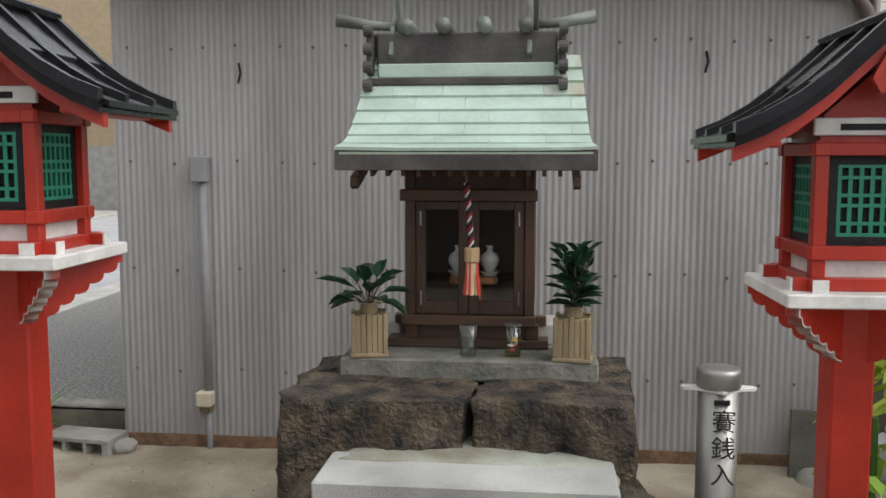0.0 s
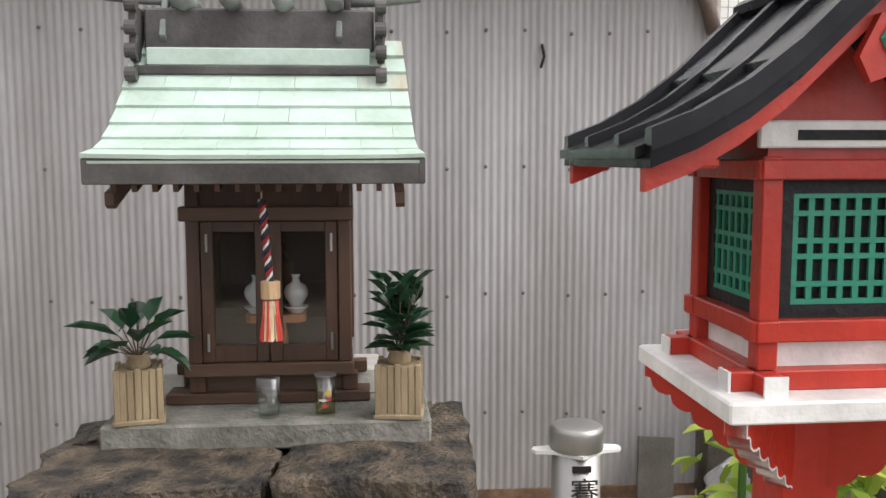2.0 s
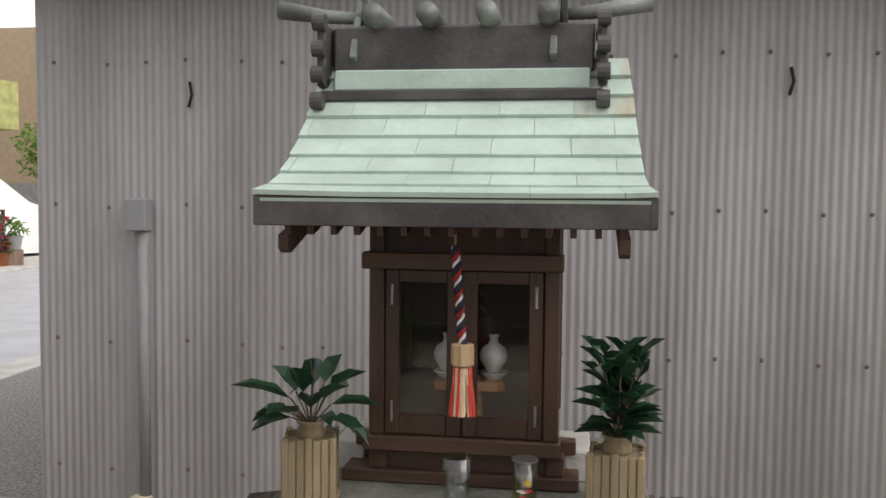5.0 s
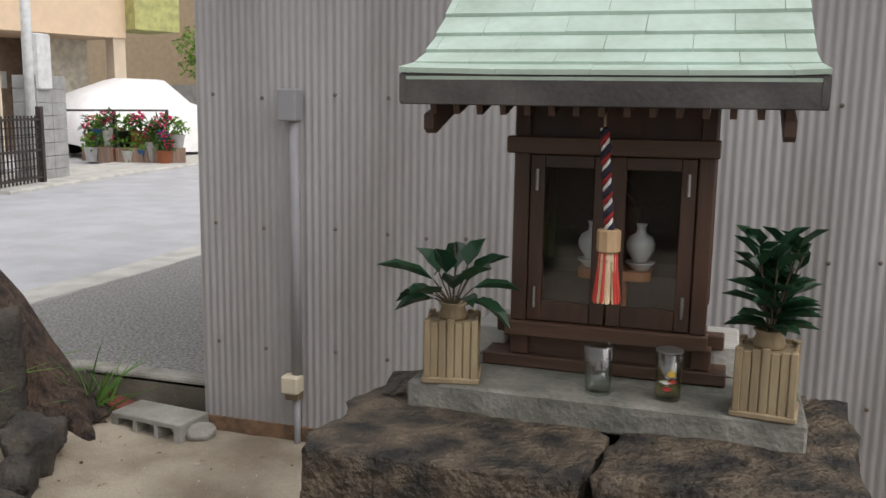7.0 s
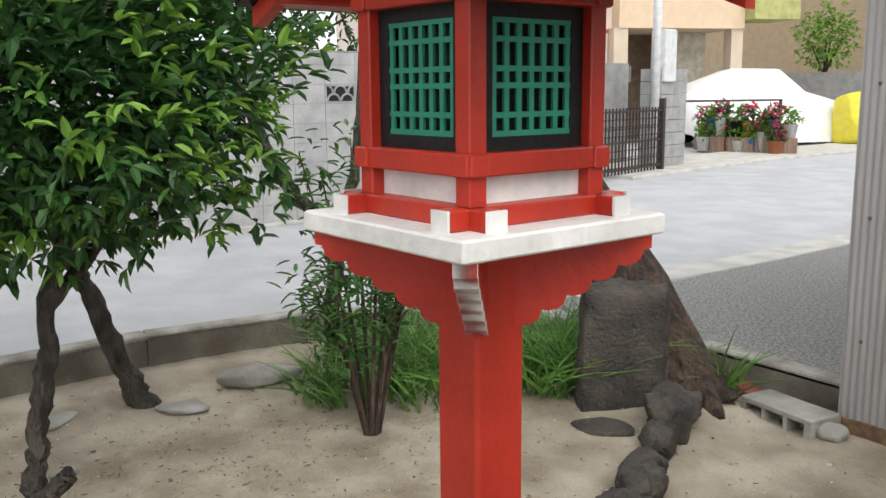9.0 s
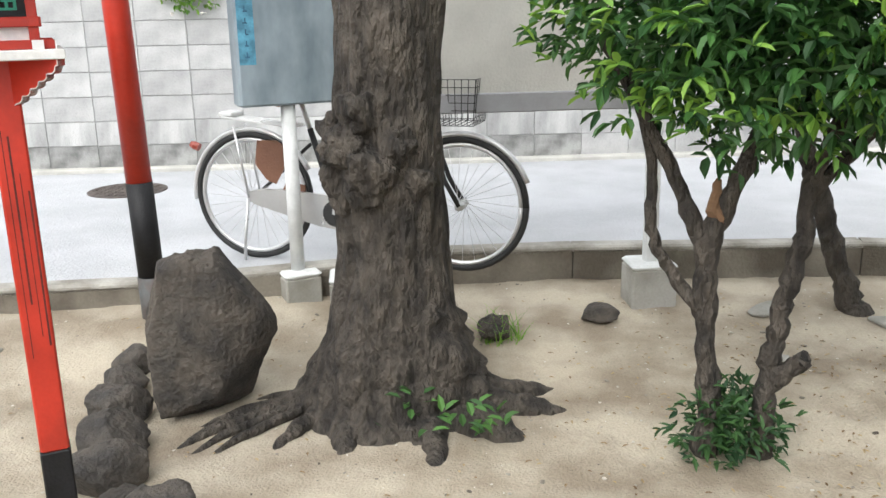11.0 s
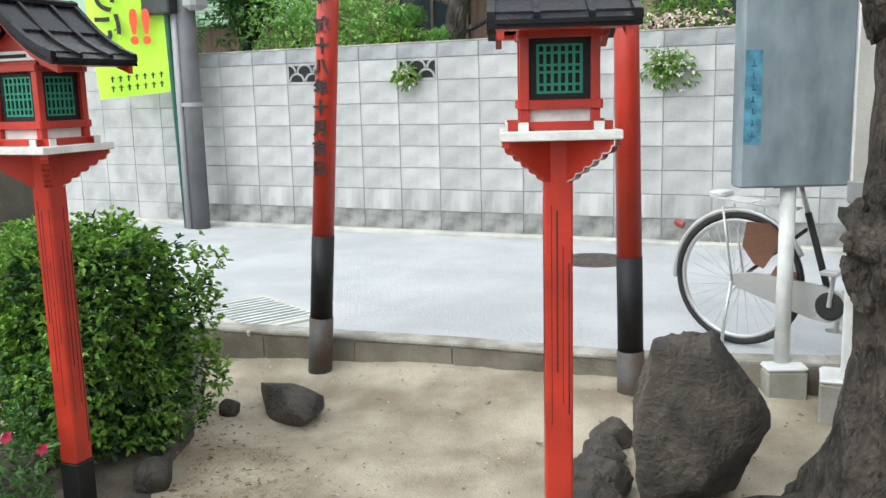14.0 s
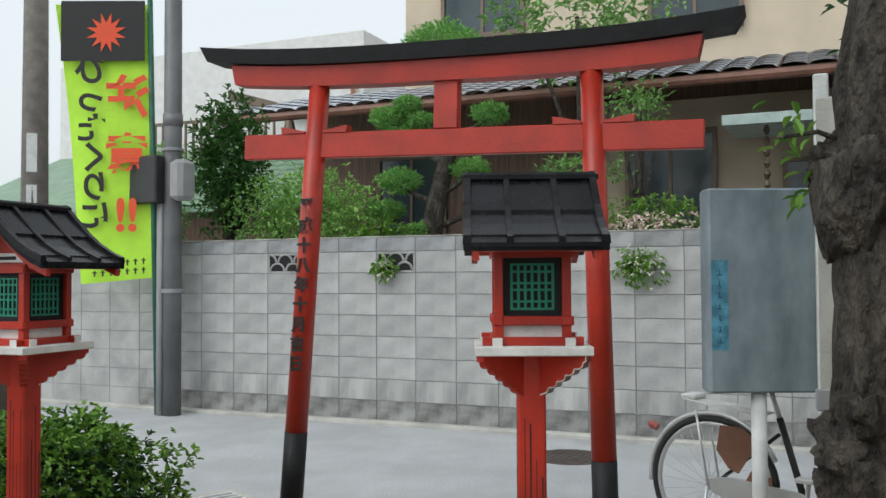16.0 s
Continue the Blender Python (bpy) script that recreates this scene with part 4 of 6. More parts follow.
    pil = part("pillar", B().tube([(px(0.76), 0, 0.76), (px(1.6), 0, 1.6), (px(2.5), 0, 2.5)], [0.056, 0.054, 0.051], 24), RED, torii, smooth=True)
    part("black_band", B().tube([(px(0.33), 0, 0.33), (px(0.76), 0, 0.76)], 0.0575, 24), BLACK, torii, smooth=True)
    part("foot_sleeve", B().tube([(px(-0.05), 0, -0.05), (px(0.33), 0, 0.33)], 0.062, 24), FOOTM, torii, "worn grey metal foot sleeve", smooth=True)
    for q in (-1, 1):
        part("wedge", B().prism([(px(2.2) + q * 0.05, 2.255), (px(2.2) + q * 0.18, 2.255), (px(2.2) + q * 0.185, 2.29), (px(2.2) + q * 0.15, 2.285), (px(2.2) + q * 0.05, 2.265)], -0.03, 0.03, "y"), RED, torii)
part("tie_beam", B().box(-1.1, 1.18, -0.025, 0.025, 2.13, 2.255, c=0.004), RED, torii)
part("strut", B().box(-0.06, 0.06, -0.03, 0.03, 2.255, 2.5, c=0.004), RED, torii)


def curved_beam(half, z, h, rise, d, over=0.0):
    bb = B()
    for k in range(25):
        x = -half + 2 * half * k / 24
        zz = z + rise * abs(x / half) ** 3
        bb.v += [(x, -d, zz), (x, d, zz), (x + over * x / half, d * 1.15, zz + h), (x + over * x / half, -d * 1.15, zz + h)]
    bb.f = [(4 * i + k, 4 * i + (k + 1) % 4, 4 * i + 4 + (k + 1) % 4, 4 * i + 4 + k) for i in range(24) for k in range(4)] + [(0, 1, 2, 3), (96, 97, 98, 99)]
    return bb


part("lintel", curved_beam(1.15, 2.48, 0.1, 0.035, 0.05, 0.02), RED, torii)
part("top_cap", curved_beam(1.3, 2.582, 0.075, 0.055, 0.085, 0.04), BLACK, torii, "black-painted cap beam")
for k, ch in enumerate("平成十八年十月吉日"):
    z = 1.86 - k * 0.098
    x = -0.81 + 0.125 * z / 2.5
    writing(ch, 0.08, INK, torii, pose(x + 0.006, -0.0585, z, 90, -2.8, 0), "lettering", 0.0015, 0.003)

# ---- vases with evergreen sprigs, glasses ----
VASEM = mat("buff stoneware slats", (0.3, 0.235, 0.14), 0.7, var=0.35, scale=11, fine=60, bump=0.35, tint=(0.17, 0.125, 0.07), stretch=(1, 1, 0.3))
SPRIG = leaf_mat("dark glossy evergreen leaf", (0.012, 0.04, 0.02), (0.03, 0.085, 0.04), 0.28)
TWIG = mat("brown twig", (0.08, 0.06, 0.035), 0.8, var=0.3)


def clear_mat(name, tint, low=0.03):
    """Thin clear stuff: most light passes straight through."""
    m = bpy.data.materials.new(name)
    m.use_nodes = True
    n, l = m.node_tree.nodes, m.node_tree.links
    g, t, x = n.new("ShaderNodeBsdfGlossy"), n.new("ShaderNodeBsdfTransparent"), n.new("ShaderNodeMixShader")
    g.inputs["Roughness"].default_value, x.inputs[0].default_value = low, 0.09
    t.inputs[0].default_value = (*tint, 1)
    l.new(t.outputs[0], x.inputs[1]), l.new(g.outputs[0], x.inputs[2])
    l.new(x.outputs[0], n["Material Output"].inputs[0])
    return m


GLASS = clear_mat("clear glass", (0.93, 0.95, 0.94))
WATER = clear_mat("water", (0.88, 0.9, 0.87))


def vase(at, rz, label, upright):
    t = thing("flower_vase", at, rz, label, "vase", "pair of flower vases")
    part("foot", B().box(-0.066, 0.066, -0.062, 0.062, 0, 0.014, c=0.003), VASEM, t)
    part("body", B().box(-0.055, 0.055, -0.052, 0.052, 0.014, 0.14, c=0.004), VASEM, t)
    for k in range(4):
        q = pose(0, 0, 0, 0, 0, 90 * k)
        for i in range(5):
            x = -0.046 + i * 0.0185
            part("slat", B().box(x, x + 0.0165, -0.0585, -0.0515, 0.012, 0.142 + 0.004 * ((i * 7 + k) % 3), m=q, c=0.0015), VASEM, t)
        part("corner_slat", B().box(-0.061, -0.046, -0.061, -0.046, 0.012, 0.148, m=q, c=0.002), VASEM, t)
    part("neck", B().lathe([(0.03, 0.138), (0.033, 0.15), (0.027, 0.168), (0.034, 0.178), (0.03, 0.18), (0.022, 0.172)], 20), VASEM, t, smooth=True)
    rnd = random.Random(int(at[0] * 100) + 3)
    tw, lf = B(), B()
    if upright:
        for k in range(8):
            a = k * 0.8
            top = Vector((0.05 * math.cos(a) + 0.005, 0.05 * math.sin(a), 0.32 + 0.035 * rnd.random()))
            tw.tube([(0, 0, 0.165), top * 0.6 + Vector((0, 0, 0.07)), top], 0.0022, 5)
            for i in range(9):
                f = i / 8
                p = Vector((0, 0, 0.18)).lerp(top, f)
                aa = rnd.uniform(0, 6.28)
                d = (math.cos(aa), math.sin(aa), 0.25 + 0.9 * f)
                lf.leaf(p, d, (-math.cos(aa), -math.sin(aa), 0.6), (0.1 if f < 0.4 else 0.07) * rnd.uniform(0.8, 1.1), 0.04)
    else:
        for a, ln, lift, base in ((3.3, 0.16, 0.45, 0.22), (2.9, 0.12, -0.15, 0.2), (0.1, 0.13, 0.1, 0.21), (-0.3, 0.13, -0.45, 0.2), (0.5, 0.12, 0.55, 0.23), (2.5, 0.11, 0.9, 0.22), (1.6, 0.12, 0.8, 0.23), (-1.5, 0.11, 0.8, 0.2), (-1.2, 0.12, 0.2, 0.19), (-2.2, 0.12, 0.3, 0.2), (-0.8, 0.11, 0.7, 0.22), (4.4, 0.1, 1.6, 0.22), (0.9, 0.1, 1.3, 0.23), (3.0, 0.1, 0.1, 0.19), (-2.8, 0.11, -0.1, 0.19), (0.2, 0.1, -0.2, 0.18)):
            q = Vector((0.045 * math.cos(a), 0.045 * math.sin(a), base + 0.02 * lift))
            tw.tube([(0, 0, 0.165), q], 0.002, 5)
            lf.leaf(q, (math.cos(a), math.sin(a), lift), (0, 0, 1) if abs(lift) < 0.7 else (-math.cos(a), -math.sin(a), 0.4), ln * 0.86, 0.056)
        tw.tube([(0, 0, 0.2), (0.005, 0, 0.26), (0.0, 0, 0.315)], 0.0018, 5)
        tw.tube([(-0.045, -0.005, 0.24), (-0.02, 0, 0.275), (0.01, 0, 0.29)], 0.0018, 5)
    part("twig", tw, TWIG, t)
    part("leaves", lf, SPRIG, t, "dark glossy evergreen leaves")
    return t


vase((-0.296, 3.505, 0.882), 12, "buff slatted square vase with sparse drooping evergreen leaves", False)
vase((0.392, 3.5, 0.882), -6, "buff slatted square vase with an upright evergreen sprig", True)
cup = thing("water_glass", (0.043, 3.5, 0.8825), label="clear tumbler half full of water on the slab", category="glass")
part("tumbler", B().lathe([(0.0, 0.0), (0.026, 0.0), (0.028, 0.002), (0.036, 0.112), (0.0335, 0.112), (0.026, 0.008), (0.0, 0.007)], 28, caps=False), GLASS, cup, smooth=True)
part("water", B().lathe([(0.0, 0.0085), (0.0256, 0.0085), (0.0285, 0.055), (0.0, 0.055)], 28, caps=False), WATER, cup, smooth=True)
cup = thing("sake_cup", (0.193, 3.512, 0.8825), label="straight sake glass with red, white and gold fish pattern", category="glass")
part("tumbler", B().lathe([(0.0, 0.0), (0.027, 0.0), (0.029, 0.003), (0.029, 0.108), (0.0265, 0.108), (0.026, 0.006), (0.0, 0.005)], 28, caps=False), GLASS, cup, smooth=True)
part("sake", B().lathe([(0.0, 0.007), (0.0255, 0.007), (0.0255, 0.085), (0.0, 0.085)], 28, caps=False), clear_mat("pale yellow sake", (0.8, 0.74, 0.42)), cup, smooth=True)
part("rim_ring", B().lathe([(0.0265, 0.108), (0.0298, 0.108), (0.0298, 0.1115), (0.0265, 0.1115)], 28), CHROME, cup)
for c, pts in (((0.6, 0.04, 0.03), [(-0.012, 0.03), (0.0, 0.036), (0.01, 0.03), (0.0, 0.025)]), ((0.8, 0.78, 0.74), [(-0.02, 0.045), (-0.004, 0.05), (0.008, 0.044), (-0.004, 0.04)]), ((0.6, 0.04, 0.03), [(0.0, 0.046), (0.012, 0.052), (0.02, 0.046), (0.01, 0.042)]), ((0.6, 0.4, 0.06), [(-0.002, 0.062), (0.006, 0.075), (0.014, 0.068), (0.018, 0.06), (0.008, 0.056)])):
    bb = B()
    vs = [((0.0294) * math.sin(a / 0.029), -0.0294 * math.cos(a / 0.029), z) for a, z in pts]
    bb.add(vs, [tuple(range(len(vs)))])
    part("fish_print", bb, mat("fish print", c, 0.4, var=0.1, bump=0.0), cup)

# ---- by the shed: block, brick, leaning tree, standing stone ----
hb = B()
for x0, x1 in ((-0.195, -0.16), (-0.07, -0.05), (0.05, 0.07), (0.16, 0.195)):
    hb.box(x0, x1, -0.095, 0.095, 0.022, 0.09)
hb.box(-0.195, 0.195, -0.095, 0.095, 0.0, 0.024, c=0.004).box(-0.195, 0.195, -0.095, 0.095, 0.088, 0.112, c=0.004).box(-0.19, 0.19, -0.01, 0.095, 0.02, 0.09)
solid("concrete_block", hb, CONC, "grey hollow concrete block lying on its side by the kerb", "block", m=pose(-2.06, 4.84, 0.02, 0, 0, -7))
solid("brick", B().box(-0.13, 0.13, -0.05, 0.05, 0, 0.06, c=0.006), mat("red brick", (0.24, 0.07, 0.05), 0.9, var=0.35, bump=0.5), "worn red brick lying against the kerb", "brick", m=pose(-2.36, 4.94, 0.06, 0, 6, -12))
for x, y, s, h, r in ((-1.84, 4.82, 0.16, 0.1, 1), (-2.2, 4.93, 0.14, 0.08, 2)):
    solid("stone", rock_mesh("stone", s, s * 0.8, h, r + 20, 0.2, 3, 0.3), CONC, "grey broken stone beside the hollow block", "stone", "stones by the kerb", m=pose(x, y, 0.02, 0, 0, 40))
lean = thing("leaning_tree", (-2.6, 4.74, 0.02), label="leaning tree with furrowed brown bark and spread roots", category="tree")


def gnarled(path, radii, n=40, seg=9, seed=1, groove=0.09, flute=9):
    """A trunk with furrows that run along it."""
    bb = B()
    pts = [Vector(p) for p in path]
    P, R = [], []
    for i in range(len(pts) - 1):
        for k in range(seg):
            f = k / seg
            P.append(pts[i].lerp(pts[i + 1], f))
            R.append(radii[i] * (1 - f) + radii[i + 1] * f)
    P.append(pts[-1]), R.append(radii[-1])
    for i, p in enumerate(P):
        d = (P[min(i + 1, len(P) - 1)] - P[max(i - 1, 0)]).normalized()
        side = (Vector((1, 0, 0)) - d * d.x).normalized()
        up = d.cross(side)
        for k in range(n):
            a = 2 * math.pi * k / n
            g = 1 + groove * noise.noise((math.cos(a) * flute * 0.35 + seed, math.sin(a) * flute * 0.35, i * 0.07)) + groove * 0.6 * noise.noise((math.cos(a) * flute + seed, math.sin(a) * flute, i * 0.2))
            bb.v.append(tuple(p + (side * math.cos(a) + up * math.sin(a)) * R[i] * g))
    m = len(P)
    bb.f = [(r * n + k, r * n + (k + 1) % n, r * n + n + (k + 1) % n, r * n + n + k) for r in range(m - 1) for k in range(n)] + [tuple(range(n - 1, -1, -1)), tuple(range((m - 1) * n, m * n))]
    return bb


part("trunk", gnarled([(0.08, 0, -0.05), (-0.04, 0, 0.15), (-0.29, 0, 0.5), (-0.74, 0.0, 0.98), (-1.18, 0.02, 1.47), (-1.6, 0.05, 2.0), (-2.0, 0.1, 2.6)], [0.26, 0.19, 0.165, 0.135, 0.125, 0.11, 0.08], seed=4, groove=0.16), BARK2, lean, smooth=True)
rnd = random.Random(31)
for a, ln in ((-0.9, 0.36), (-0.4, 0.4), (-1.5, 0.33), (0.1, 0.3), (-2.1, 0.3)):
    dx, dy = math.cos(a), math.sin(a)
    part("root", B().tube([(0.02, 0, 0.2), (0.12 * dx + 0.06, 0.12 * dy, 0.12), (ln * 0.75 * dx + 0.04, ln * 0.75 * dy, 0.045), (ln * dx + 0.04, ln * dy, -0.01)], [0.09, 0.07, 0.045, 0.02], 10, wob=0.16, seed=int(a * 10) + 40), BARK2, lean, smooth=True)
LEAFM = leaf_mat("mid green leaf", (0.03, 0.09, 0.02), (0.09, 0.22, 0.04), 0.6)
LIME = leaf_mat("lime green leaf", (0.08, 0.2, 0.025), (0.24, 0.42, 0.06), 0.6)
DEEP = leaf_mat("deep green leaf", (0.015, 0.05, 0.018), (0.05, 0.125, 0.03), 0.6)
YELLOW = leaf_mat("yellow-green variegated leaf", (0.2, 0.36, 0.03), (0.55, 0.62, 0.12))
part("crown", foliage((-2.1, 0.3, 3.6), (1.5, 1.3, 0.9), 1500, 0.1, 0.045, 5, 0.4), DEEP, lean)
st = rock_mesh("stone", 0.41, 0.22, 0.76, 33, 0.1, 5, 0.75)
solid("standing_stone", st, STONE, "upright weathered dark stone slab before the leaning tree", "stone", m=pose(-2.62, 4.36, -0.1, 0, 0, 52))
solid("flat_stone", rock_mesh("flat", 0.32, 0.16, 0.09, 34, 0.12, 3, 0.5), STONE, "low flat stone at the foot of the standing stone", "stone", m=pose(-2.5, 4.12, 0.0, 0, 0, 20))
rnd = random.Random(8)
for i in range(11):
    f = i / 10
    x, y = -2.36 + 0.62 * f, 4.42 - 1.05 * f + 0.05 * math.sin(i)
    s = rnd.uniform(0.13, 0.22)
    solid("edging_stone", rock_mesh("edging", s * 1.25, s * rnd.uniform(0.9, 1.2), s * rnd.uniform(0.85, 1.3), 50 + i, 0.3, 4, 0.35), STONE, "rounded dark edging stone in a row on the sand", "stone", "edging stones", m=pose(x, y, yard_height(x, y) - 0.03, 0, 0, i * 47))
for i, (x, y, s, h) in enumerate(((-3.2, -0.52, 0.17, 0.13), (-3.02, -0.5, 0.2, 0.15), (-2.8, -0.42, 0.23, 0.17), (-2.58, -0.35, 0.24, 0.17), (-2.36, -0.26, 0.25, 0.16), (-2.2, -0.12, 0.16, 0.1), (-2.05, 0.03, 0.27, 0.17), (-1.9, 0.18, 0.2, 0.1), (-1.78, 0.35, 0.18, 0.1))):
    solid("edging_stone", rock_mesh("edging", s * 1.15, s, h, 70 + i, 0.3, 4, 0.35), STONE, "rounded dark edging stone in a row on the sand", "stone", "edging stones", m=pose(x, y, yard_height(x, y) - 0.03, 0, 0, i * 31))


STRAP = leaf_mat("strap leaf green", (0.05, 0.14, 0.025), (0.2, 0.38, 0.08), 0.5)


def blades(name, at, n, ln, spread, material, label, seed, width=0.016):
    rr = random.Random(seed)
    bb = B()
    for _ in range(n):
        a, r = rr.uniform(0, 6.28), spread * math.sqrt(rr.random())
        p = Vector((r * math.cos(a), r * math.sin(a), 0))
        d = Vector((rr.gauss(0, 0.45), rr.gauss(0, 0.45), 1)).normalized()
        l2 = ln * rr.uniform(0.6, 1.15)
        s = d.cross(Vector((rr.random(), rr.random(), 0.1))).normalized() * width * 0.5
        pts = []
        for k in range(5):
            f = k / 4
            q = p + d * l2 * f + Vector((d.x, d.y, -0.35)) * l2 * 0.55 * f * f
            pts.append((q - s * (1 - f * 0.95), q + s * (1 - f * 0.95)))
        bb.add([v for pr in pts for v in pr], [(2 * k, 2 * k + 1, 2 * k + 3, 2 * k + 2) for k in range(4)])
    return solid(name, bb, material, label, "plant", kind="stuff", m=pose(*at), normals=False)


for i, (x, y, n, ln, sp) in enumerate(((-3.05, 4.35, 300, 0.52, 0.3), (-3.45, 3.95, 330, 0.46, 0.36), (-3.7, 3.5, 170, 0.34, 0.25), (-3.2, 4.7, 240, 0.5, 0.3), (-3.9, 4.0, 220, 0.46, 0.3), (-2.42, 4.86, 40, 0.4, 0.06))):
    blades("grass_clump", (x, y, yard_height(x, y) - 0.01), n, ln, sp, STRAP, "strap-leaved green grass clump in the sandy bed", 90 + i, 0.022)
blades("grass_tuft", (-3.72, 0.95, 0.0), 70, 0.17, 0.1, LIME, "dry grassy tuft growing from an old stump", 99, 0.008)
solid("old_stump", rock_mesh("stump", 0.2, 0.18, 0.13, 41, 0.25, 3), BARK, "small rotten stump in the sand", "stump", m=pose(-3.74, 0.92, -0.02))
for x, y, sx, sy, h, r in ((-3.92, 1.4, 0.18, 0.12, 0.09, 0), (-4.05, 3.2, 0.5, 0.2, 0.09, 18), (-3.95, 2.75, 0.26, 0.2, 0.035, 5), (-3.5, 2.1, 0.13, 0.1, 0.04, 50), (-4.1, 2.2, 0.3, 0.14, 0.03, 70)):
    solid("stone", rock_mesh("stone", sx, sy, h, int(abs(x * 17)) + r, 0.15, 3, 0.4), STONE if h > 0.05 and sx < 0.2 else CONC, "flat stone half sunk in the sand", "stone", "stones in the sand", m=pose(x, y, yard_height(x, y) - 0.01, 0, 0, r + 70))
# twigs and pebbles
rnd = random.Random(12)
bb = B()
for _ in range(3600):
    x, y = rnd.uniform(-4.4, 1.6), rnd.uniform(-3, 4.8)
    s = rnd.uniform(0.002, 0.006) if rnd.random() < 0.94 else rnd.uniform(0.006, 0.013)
    bb.box(-s, s, -s * 0.7, s * 0.7, 0, s * 0.7, m=pose(x, y, yard_height(x, y) - s * 0.15, rnd.uniform(-20, 20), rnd.uniform(-20, 20), rnd.uniform(0, 180)), c=s * 0.25)
solid("pebbles", bb, leaf_mat("mixed grit", (0.09, 0.075, 0.058), (0.62, 0.58, 0.5), 0.9), "small pebbles and grit strewn over the sandy yard", "pebbles", kind="stuff")
bb = B()
for _ in range(2600):
    x, y = rnd.choice(((rnd.gauss(-3.0, 0.7), rnd.gauss(2.6, 1.1)), (rnd.gauss(-1.9, 0.4), rnd.gauss(-1.9, 0.5)), (rnd.uniform(-4.2, 1.5), rnd.uniform(-2.5, 4.7))))
    if x < -4.5 or y > 4.8:
        continue
    a = rnd.uniform(0, 6.28)
    bb.leaf((x, y, yard_height(x, y) + 0.006), (math.cos(a), math.sin(a), 0.1), (0, 0, 1), rnd.uniform(0.01, 0.032), 0.009)
solid("fallen_leaves", bb, leaf_mat("dry fallen leaf", (0.12, 0.07, 0.03), (0.4, 0.3, 0.16), 0.8), "dry fallen leaves scattered on the sand", "leaves", kind="stuff", normals=False)

# ---- camellia ----
CAMEL = leaf_mat("glossy mid green leaf", (0.018, 0.062, 0.018), (0.07, 0.18, 0.04), 0.5)
cam_tree = thing("camellia_tree", (-2.7, 1.75, 0.0), label="small broad-leaved evergreen tree with twisted twin stems", category="tree")
for path, rad in (([(0.0, -0.09, -0.03), (-0.01, -0.08, 0.2), (-0.02, -0.1, 0.45), (-0.03, -0.1, 0.7), (-0.05, -0.02, 0.92), (-0.08, 0.1, 1.2)], [0.042, 0.036, 0.034, 0.036, 0.03, 0.02]),
                  ([(-0.02, -0.1, 0.46), (-0.05, -0.2, 0.6), (-0.07, -0.28, 0.75), (-0.1, -0.28, 0.95), (-0.1, -0.35, 1.25)], [0.022, 0.02, 0.018, 0.017, 0.012]),
                  ([(-0.03, -0.1, 0.66), (-0.06, -0.18, 0.85), (-0.1, -0.3, 1.1), (-0.12, -0.45, 1.35)], [0.028, 0.026, 0.02, 0.014]),
                  ([(0.0, 0.1, -0.03), (0.0, 0.1, 0.2), (-0.02, 0.12, 0.36), (-0.02, 0.14, 0.52), (-0.03, 0.18, 0.7), (-0.04, 0.2, 0.9), (-0.08, 0.35, 1.3)], [0.04, 0.034, 0.032, 0.03, 0.032, 0.026, 0.018]),
                  ([(0.0, 0.12, 0.26), (0.03, 0.18, 0.33), (0.04, 0.2, 0.36)], [0.03, 0.028, 0.026]),
                  ([(-0.05, 0.2, 0.88), (-0.15, 0.45, 1.1), (-0.2, 0.7, 1.35)], [0.022, 0.018, 0.01])):
    part("stem", B().tube(*twisty(path, rad, 7, 0.13, len(path) + int(rad[0] * 1000)), 10, wob=0.14, seed=int(rad[0] * 1000)), BARK, cam_tree, smooth=True)
part("crown", foliage((-0.12, 0.18, 1.6), (0.7, 0.84, 0.61), 16000, 0.068, 0.027, 21, 0.4, 0.05, 0.55, 0.15), CAMEL, cam_tree)
part("young_leaves", foliage((-0.1, 0.17, 1.68), (0.73, 0.87, 0.63), 2600, 0.064, 0.024, 22, 0.9, -0.15, 0.5, 0.15), LIME, cam_tree, "fresh bright green young leaves")
tagged(part("base_foliage", foliage((0.0, 0.0, 0.1), (0.17, 0.22, 0.17), 700, 0.05, 0.018, 23, 0.2), DEEP, cam_tree, "leafy shoots round the foot"), kind="stuff")
part("dry_stub", B().tube(*twisty([(-0.03, -0.1, 0.7), (-0.03, -0.09, 0.8), (-0.035, -0.08, 0.92)], [0.024, 0.024, 0.008], 5, 0.2), 9, wob=0.3), mat("fibrous dry stub", (0.15, 0.085, 0.045), 0.95, var=0.4), cam_tree)
t2 = thing("slanting_tree", (-4.15, 2.6, 0.03), label="slanting grey tree trunk rising beside the kerb", category="tree")
part("trunk", B().tube(*twisty([(0.03, 0.03, -0.05), (0.01, -0.04, 0.12), (-0.02, -0.11, 0.32), (-0.03, -0.18, 0.55), (0.0, -0.26, 0.76), (0.1, -0.36, 1.12)], [0.075, 0.055, 0.05, 0.046, 0.042, 0.03], 6, 0.1, 5), 12, wob=0.08), BARK, t2, smooth=True)
t3 = thing("forked_tree", (-4.1, 3.65, 0.0), label="forked bare-stemmed tree standing among the grasses", category="tree")
